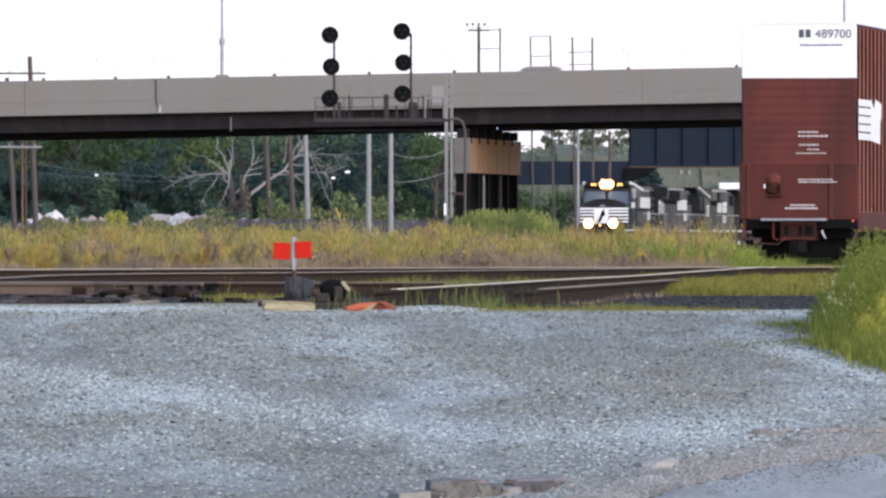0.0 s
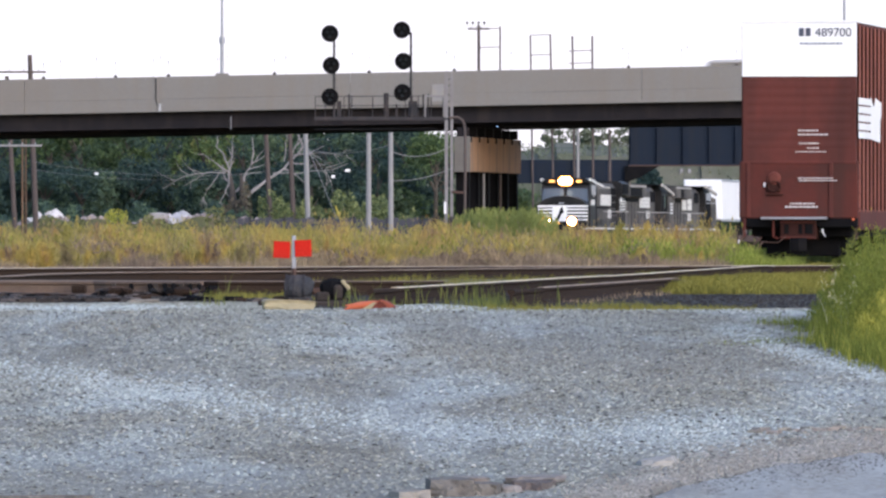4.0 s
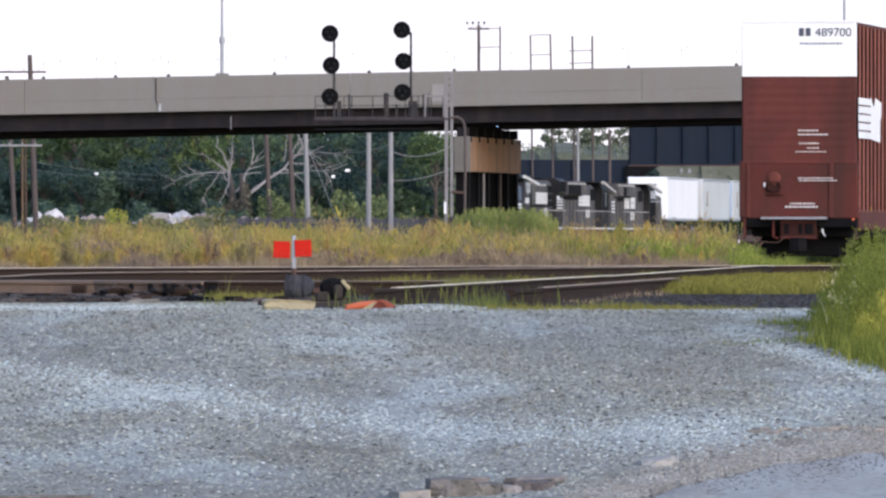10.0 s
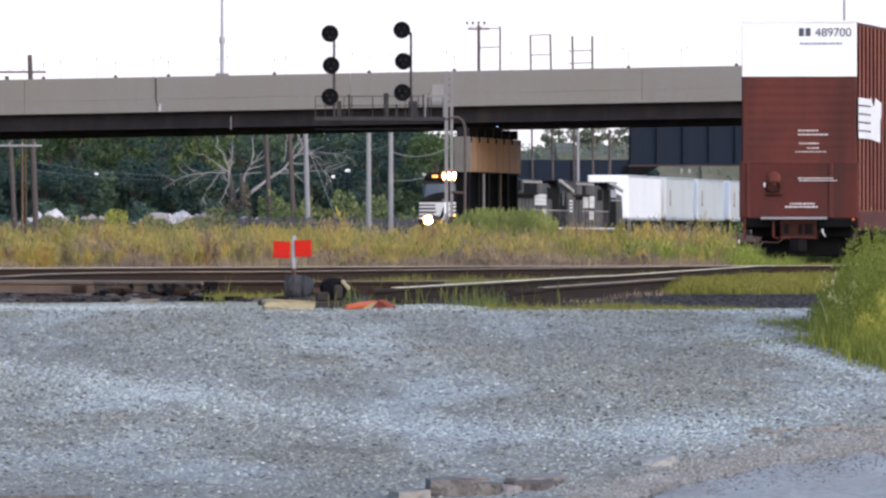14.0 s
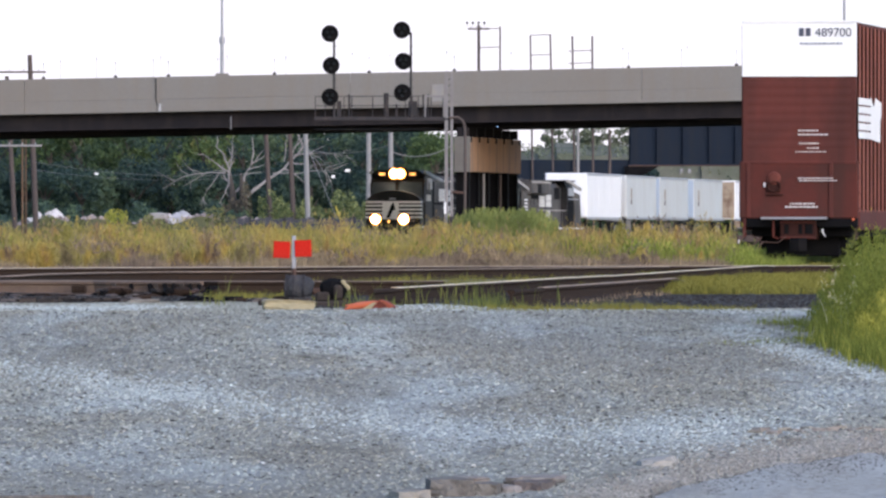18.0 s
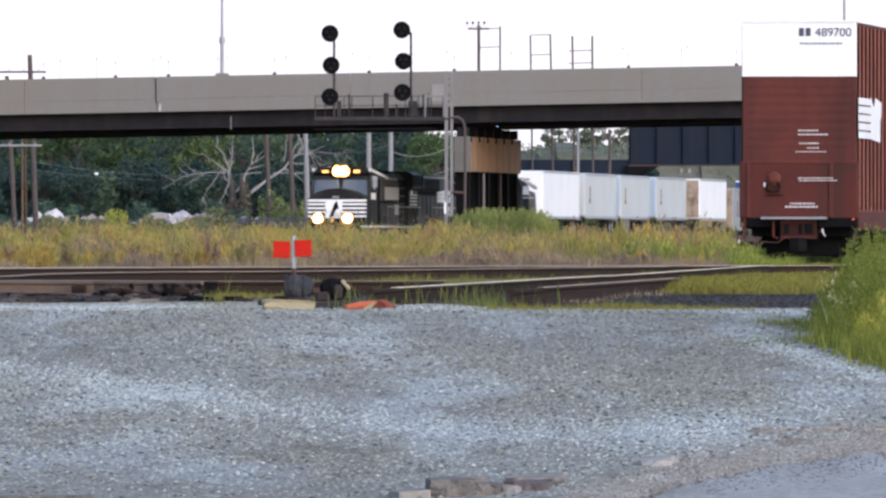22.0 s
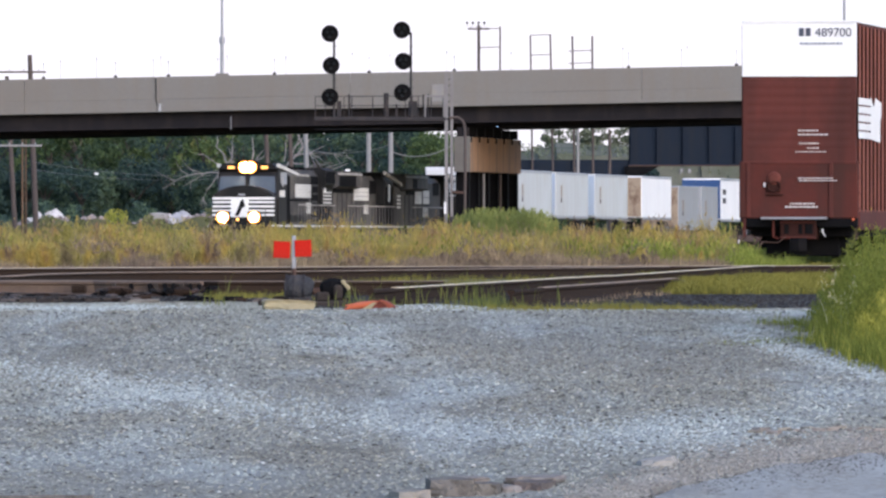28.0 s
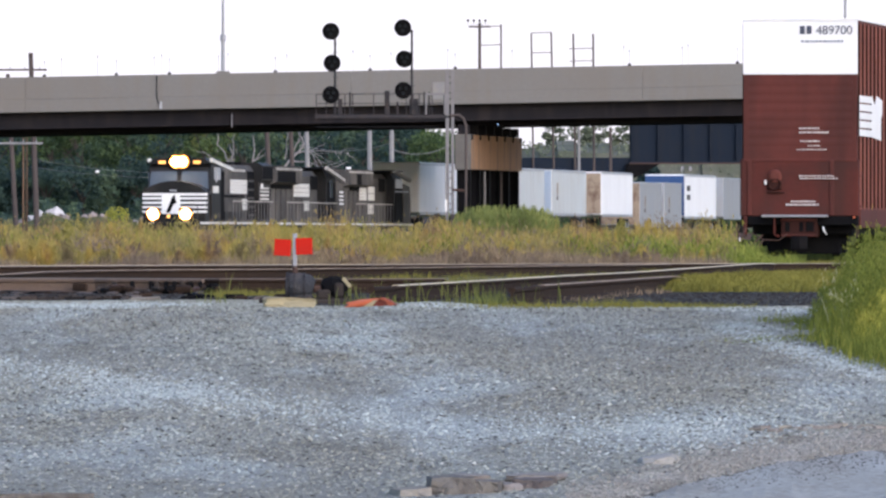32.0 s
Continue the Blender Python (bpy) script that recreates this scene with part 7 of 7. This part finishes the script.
    for y in (13.2, 15.2, 17.2):
        Geo().tube([(0, y, 4.38), (0, y, 4.56)], 0.6, 16).make("roof_fan", M_BLACK, e)
    railing(e, 8.9, 21.6, 1.0)
    return e


def trailing_loco(variant):
    L = (24.6, 24.4)[variant]
    e = empty("locomotive", ("dusty black diesel locomotive running long hood first in the consist", "dusty black diesel locomotive coupled last in the consist")[variant], "locomotive", "train locomotives")
    under(e, L)
    Geo().prism([(-0.97, 1.6), (0.97, 1.6), (0.97, 3.95), (0.72, 4.25), (-0.72, 4.25), (-0.97, 3.95)], 1, 0.9, 17.4).make("long_hood", M_LOCO2, e)
    Geo().prism([(0.97, 3.5), (1.35, 3.62), (1.35, 4.25), (1.1, 4.36), (-1.1, 4.36), (-1.35, 4.25), (-1.35, 3.62), (-0.97, 3.5)], 1, 0.9, 9.6).make("radiator_section", M_LOCO2, e)
    Geo().box(-1.33, 1.33, 0.95, 9.5, 4.36, 4.42, 0.02).make("radiator_roof", M_LOCO2, e)
    v = 1.0 * variant
    for sx in (-1, 1):
        # black plate drawn for the dark of an open intake
        Geo().box(sx * 1.0 - 0.02, sx * 1.0 + 0.02, 1.6 + 2 * v, 8.4 - 1.5 * v, 3.3, 3.96).make("intake_void_shade", M_BLACK, e)
        Geo().box(sx * 1.355 - 0.012, sx * 1.355 + 0.012, 1.4 + 2.4 * v, 7.4 - 2.0 * v, 3.62, 4.18).make("radiator_grille", M_BLACK, e)
        Geo().box(sx * 1.36 - 0.02, sx * 1.36 + 0.02, 0.9, 9.6, 4.22, 4.33, 0.01).make("roof_edge", M_LOCOWHITE, e, "pale roof edge strip")
        for k in range(7):
            Geo().box(sx * 0.975 - 0.012, sx * 0.975 + 0.012, 1.3 + k * 1.75, 2.9 + k * 1.75, 1.75, 2.2, 0.004).make("hood_door", M_LOCO2, e)
            Geo().box(sx * 0.975 - 0.016, sx * 0.975 + 0.016, 1.3 + k * 1.75, 1.36 + k * 1.75, 1.75, 3.3).make("door_edge", M_BLACK, e)
        Geo().box(sx * 0.98 - 0.02, sx * 0.98 + 0.02, 15.0 - 0.6 * v, 17.3 - 0.6 * v, 3.3, 4.0).make("rear_window", M_BLACK, e)
    # cab at the trailing end with a sloping roof edge, low nose behind it
    a = 17.8 - 0.5 * v
    cab = Geo().prism([(-1.3, 1.6), (1.3, 1.6), (1.35, 3.9), (1.1, 4.38), (-1.1, 4.38), (-1.35, 3.9)], 1, a + 0.4, a + 3.6).make("cab", M_LOCO, e)
    Geo().box(-1.4, 1.4, a - 0.8, a + 3.8, 4.38, 4.46, 0.02).make("cab_roof", M_LOCO, cab)
    for sx in (-1, 1):
        Geo().prism([(a - 0.8, 4.50), (a + 5.6, 3.88 + 0.12 * v), (a + 5.6, 3.72 + 0.12 * v), (a - 0.8, 4.32)], 0, sx * 1.5 - 0.07, sx * 1.5 + 0.07).make("roof_edge", M_LOCOWHITE, cab, "pale sloping roof edge")
        Geo().box(sx * 1.33 - 0.03, sx * 1.33 + 0.03, a + 0.7, a + 3.3, 1.7, 3.7).make("cab_door", M_BLACK, cab)
        if variant:
            # pale grey sheet colour imitates the reflection in this window
            Geo().box(sx * 1.38 - 0.02, sx * 1.38 + 0.02, a + 0.7, a + 3.2, 3.5, 4.0).make("side_window", M_TRAILGREY, cab, "side window coloured pale grey as its reflection")
            Geo().box(sx * 1.4 - 0.02, sx * 1.4 + 0.02, a + 0.5, a + 5.5, 3.28, 3.36).make("belt_strip", M_GALV, cab)
        else:
            Geo().box(sx * 1.37 - 0.02, sx * 1.37 + 0.02, a + 1.4, a + 2.2, 2.9, 3.8).make("side_window", M_GLASS, cab)
        Geo().prism([(a + 3.6, 1.6), (L - 0.6, 1.6), (L - 0.6, 2.6), (L - 1.0, 3.6), (a + 3.6, 3.75)], 0, sx * 1.38 - 0.02, sx * 1.38 + 0.02).make("nose_side", M_LOCO2, e)
        for z in (2.55, 2.75, 2.95, 3.15) if not variant else ():
            Geo().box(sx * 1.41 - 0.015, sx * 1.41 + 0.015, L - 2.2, L - 0.9, z, z + 0.1).make("nose_stripe", M_WHITE, e)
    Geo().prism([(a + 3.6, 1.6), (L - 0.5, 1.6), (L - 0.5, 2.7), (L - 0.9, 3.2), (a + 3.6, 3.5)], 0, -1.3, 1.3).make("low_nose", M_LOCO2, e)
    if variant:
        lettering(e, 7.1, 9.7, 2.82, 3.5, 4, 0.99)
        lettering(e, 10.2, 12.7, 2.82, 3.58, 2, 0.99)
        lettering(e, 10.2, 12.3, 2.1, 2.62, 2, 0.99)
    else:
        lettering(e, 9.1, 14.5, 2.92, 3.6, 3, 0.99)
        lettering(e, 12.6, 14.4, 2.22, 2.72, 2, 0.99)
    Geo().box(-0.9, 0.9, 0.3, 0.9, 1.6, 3.6, 0.05).make("end_sandbox", M_LOCO2, e)
    for y in (11, 13, 15):
        Geo().tube([(0, y, 4.24), (0, y, 4.42)], 0.55, 16).make("roof_fan", M_BLACK, e)
    railing(e, 3.6 - v, 20.8 - 5.0 * v, 1.15)
    if not variant:
        st = Geo()
        for k in range(3):
            st.box(0.95, 1.5, L - 0.9 + 0.28 * k, L - 0.7 + 0.28 * k, 1.25 - 0.35 * k, 1.3 - 0.35 * k)
        st.make("end_steps", M_RUST, e)
    return e


def flat_wheels(e, y, n, z, r=0.5):
    for k in range(n):
        for sx in (-1, 1):
            w = Geo().tube([(sx * 0.72, y + k * 1.25, z), (sx * 1.25, y + k * 1.25, z)], r, 16).make("tyre", M_TYRE, e)
            Geo().tube([(sx * 1.24, y + k * 1.25, z), (sx * 1.27, y + k * 1.25, z)], r * 0.55, 12).make("rim", M_GALV, w)


def trailer(L, z0, z1, skin, front, label, marks=True, gap=0.0):
    """A semi-trailer body with its landing legs and wheels, z from the rail."""
    e = empty("semi_trailer", label, "trailer", "trailers on the train")
    Geo().box(-1.3, 1.3, 0.03, L, z0 + 0.12, z1, 0.05).make("body", skin, e)
    Geo().box(-1.24, 1.24, 0.0, 0.06, z0 + 0.2, z1 - 0.1, 0.02).make("front_panel", front, e)
    for sx in (-1, 1):
        Geo().box(sx * 1.3 - 0.02, sx * 1.3 + 0.02, 0.1, L - 0.1, z0, z0 + 0.16, 0.01).make("side_rail", M_TRAILGREY, e)
        Geo().box(sx * 1.3 - 0.02, sx * 1.3 + 0.02, 0.1, L - 0.1, z1 - 0.14, z1 - 0.02, 0.01).make("top_rail", M_TRAILGREY, e)
        for k in (L * 0.33, L * 0.67):
            Geo().box(sx * 1.302 - 0.004, sx * 1.302 + 0.004, k, k + 0.05, z0 + 0.16, z1 - 0.14).make("seam", skin, e)
        if marks:
            Geo().box(sx * 1.31 - 0.008, sx * 1.31 + 0.008, 2.25, 2.7, z0 + 0.95, z0 + 1.25).make("stencil_bar", M_RUST, e)
            Geo().box(sx * 1.31 - 0.008, sx * 1.31 + 0.008, 2.3, 2.75, z0 + 1.3, z0 + 2.0).make("stencil_bar", M_TRAILRUST, e)
        Geo().box(sx * 0.8 - 0.06, sx * 0.8 + 0.06, 3.2, 3.35, z0 - 0.95, z0 + 0.05, 0.01).make("landing_leg", M_SIGSTEEL, e)
    for sx in (-1, 1):
        Geo().box(sx * 0.63 - 0.6, sx * 0.63 + 0.6, L - 0.02, L + 0.03, z0 + 0.15, z1 - 0.08, 0.01).make("rear_door", skin, e)
    flat_wheels(e, L - 3.2, 2, z0 - 0.6)
    return e


def flatcar(L, label):
    e = empty("flatcar", label, "flatcar", "intermodal flatcars")
    Geo().box(-1.3, 1.3, 0.3, L - 0.3, 0.92, 1.12, 0.02).make("deck", M_LOCODIRT, e)
    Geo().box(-0.3, 0.3, 0.2, L - 0.2, 0.55, 0.92, 0.02).make("centre_sill", M_BLACK, e)
    for sx in (-1, 1):
        Geo().box(sx * 1.3 - 0.05, sx * 1.3 + 0.05, 1.5, L - 1.5, 0.7, 1.16, 0.02).make("side_sill", M_RUST, e)
    bogie(e, 1.8)
    bogie(e, L - 1.8)
    coupler(e, 0.3, -1)
    coupler(e, L - 0.3, 1)
    Geo().box(-0.3, 0.3, 2.6, 3.4, 1.12, 2.0, 0.04).make("trailer_hitch", M_RUST, e)
    return e


lead = lead_loco()
second = trailing_loco(0)
third = trailing_loco(1)
TRAIN = [(lead, 0.0), (second, 22.4), (third, 47.3)]
TRAIN.append((flatcar(38.6, "dark flatcar carrying white trailers"), 72.4))
TRAIN.append((flatcar(39.5, "dark flatcar carrying grey trailers"), 111.6))
TRAIN.append((flatcar(45.0, "dark rusty well flatcar carrying low containers"), 152.0))
TRAIN.append((flatcar(42.0, "dark flatcar carrying white trailers"), 198.2))
trail = "pale grey-blue semi-trailer riding on a flatcar"
TRAIN += [(trailer(17.6, 2.1, 4.97, M_BOXTOP, M_BOXTOP, "bright clean white semi-trailer riding behind the locomotives", False), 74.6),
          (trailer(16.0, 2.15, 4.95, M_TRAILSILVER, M_TRAILSILVER, trail), 94.6),
          (trailer(15.6, 2.15, 4.93, M_TRAILSILVER, M_TRAILBLUE, trail), 112.5),
          (trailer(16.6, 2.15, 4.93, M_TRAILSILVER, M_TRAILBLUE, trail), 131.4),
          (trailer(16.0, 2.15, 4.95, M_BOXTOP, M_TRAILRUST, "white semi-trailer with a rust stained front panel", False), 155.4),
          (trailer(11.4, 1.5, 4.42, M_TRAILGREY, M_TRAILRUST, "low grey container sitting in a well car"), 175.2),
          (trailer(9.6, 1.5, 4.45, M_TRAILGREY, M_TRAILGREY, "short low pale grey container in a well car"), 188.2)]


def reefer():
    e = trailer(18.6, 2.1, 5.05, M_BOXTOP, M_WHITE, "white refrigerated trailer with a blue front frame", False)
    g = Geo().box(-1.31, 1.31, -0.03, 0.0, 4.45, 4.95).box(1.05, 1.31, -0.03, 0.0, 2.3, 4.45).box(-1.31, -1.15, -0.03, 0.0, 2.3, 4.45)
    g.make("front_frame", M_BLUEPAINT, e, "blue painted front frame")
    for z in (3.35, 3.95):
        Geo().box(1.3, 1.312, 1.5, 3.4, z, z + 0.35).make("stencil_bar", M_SIGSTEEL, e)
    return e


TRAIN.append((reefer(), 199.1))
TRAIN.append((trailer(16.2, 2.1, 4.95, M_TRAILGREY, M_TRAILGREY, "grey semi-trailer riding on a flatcar", False), 221.8))


# ---- cars on the overpass ----
def road_car(material, label, roof):
    e = empty("car", label, "car", "cars on the overpass")
    Geo().prism([(-2.2, 0.3), (2.2, 0.3), (2.25, 0.75), (1.9, 0.88), (-2.1, 0.95), (-2.25, 0.7)], 1, -0.88, 0.88).make("body", material, e)
    Geo().prism([(-1.85, 0.92), (1.15, 0.88), (0.5, roof - 0.08), (0.15, roof), (-1.2, roof), (-1.6, roof - 0.08)], 1, -0.76, 0.76).make("cabin", material, e)
    for sy in (-1, 1):
        Geo().prism([(-1.6, 0.95), (0.85, 0.93), (0.4, roof - 0.14), (-1.4, roof - 0.13)], 1, sy * 0.765 - 0.01, sy * 0.765 + 0.01).make("side_window", M_GLASS, e)
        for x in (-1.35, 1.35):
            w = Geo().tube([(x, sy * 0.7, 0.31), (x, sy * 0.9, 0.31)], 0.31, 18).make("wheel", M_TYRE, e)
            Geo().tube([(x, sy * 0.9, 0.31), (x, sy * 0.915, 0.31)], 0.19, 12).make("rim", M_GALV, w)
        Geo().box(2.2, 2.27, sy * 0.6 - 0.18, sy * 0.6 + 0.18, 0.58, 0.72, 0.02).make("headlight", M_GALV, e)
        Geo().box(-2.29, -2.2, sy * 0.6 - 0.18, sy * 0.6 + 0.18, 0.6, 0.75, 0.02).make("tail_light", M_RED, e)
    return e


grey_car = road_car(M_CARGREY, "dark grey car driving over the bridge", 1.62)
silver_car = road_car(M_GALV, "silver grey car driving over the bridge", 1.55)
red_car = road_car(M_CARRED, "dark red car driving over the bridge", 1.58)


def motions():
    times = [2 * k for k in range(17)]
    for ob, back in TRAIN:
        rows = []
        for t in times:
            u = back - SPEED * t - 0.0034 * t * t
            slope = 0.1398 + 3.6e-5 * (u + 10)
            rows.append((t, pose(10.145 + 0.1398 * u + 1.79e-5 * u ** 2 + 3.1e-8 * u ** 3, 662 + 0.9901 * u, RAIL2, 0, 0, -math.degrees(math.atan(slope)))))
        walk(ob, rows)
    for ob, t0, x0, v, lane, turn in ((grey_car, 0.0, 4.8, -17.1, 14.0, 180), (silver_car, 2.5, -12.2, 18.6, 5.0, 0), (red_car, 22.8, -15.1, 16.7, 6.0, 0)):
        rows = []
        for t in times:
            x = x0 + v * (t - t0)
            rows.append((t, pose(x, YB + lane, 9.32 + GRADE * x, 0, -math.degrees(math.atan(GRADE)) * (1 if turn == 0 else -1), turn)))
        walk(ob, rows)


motions()
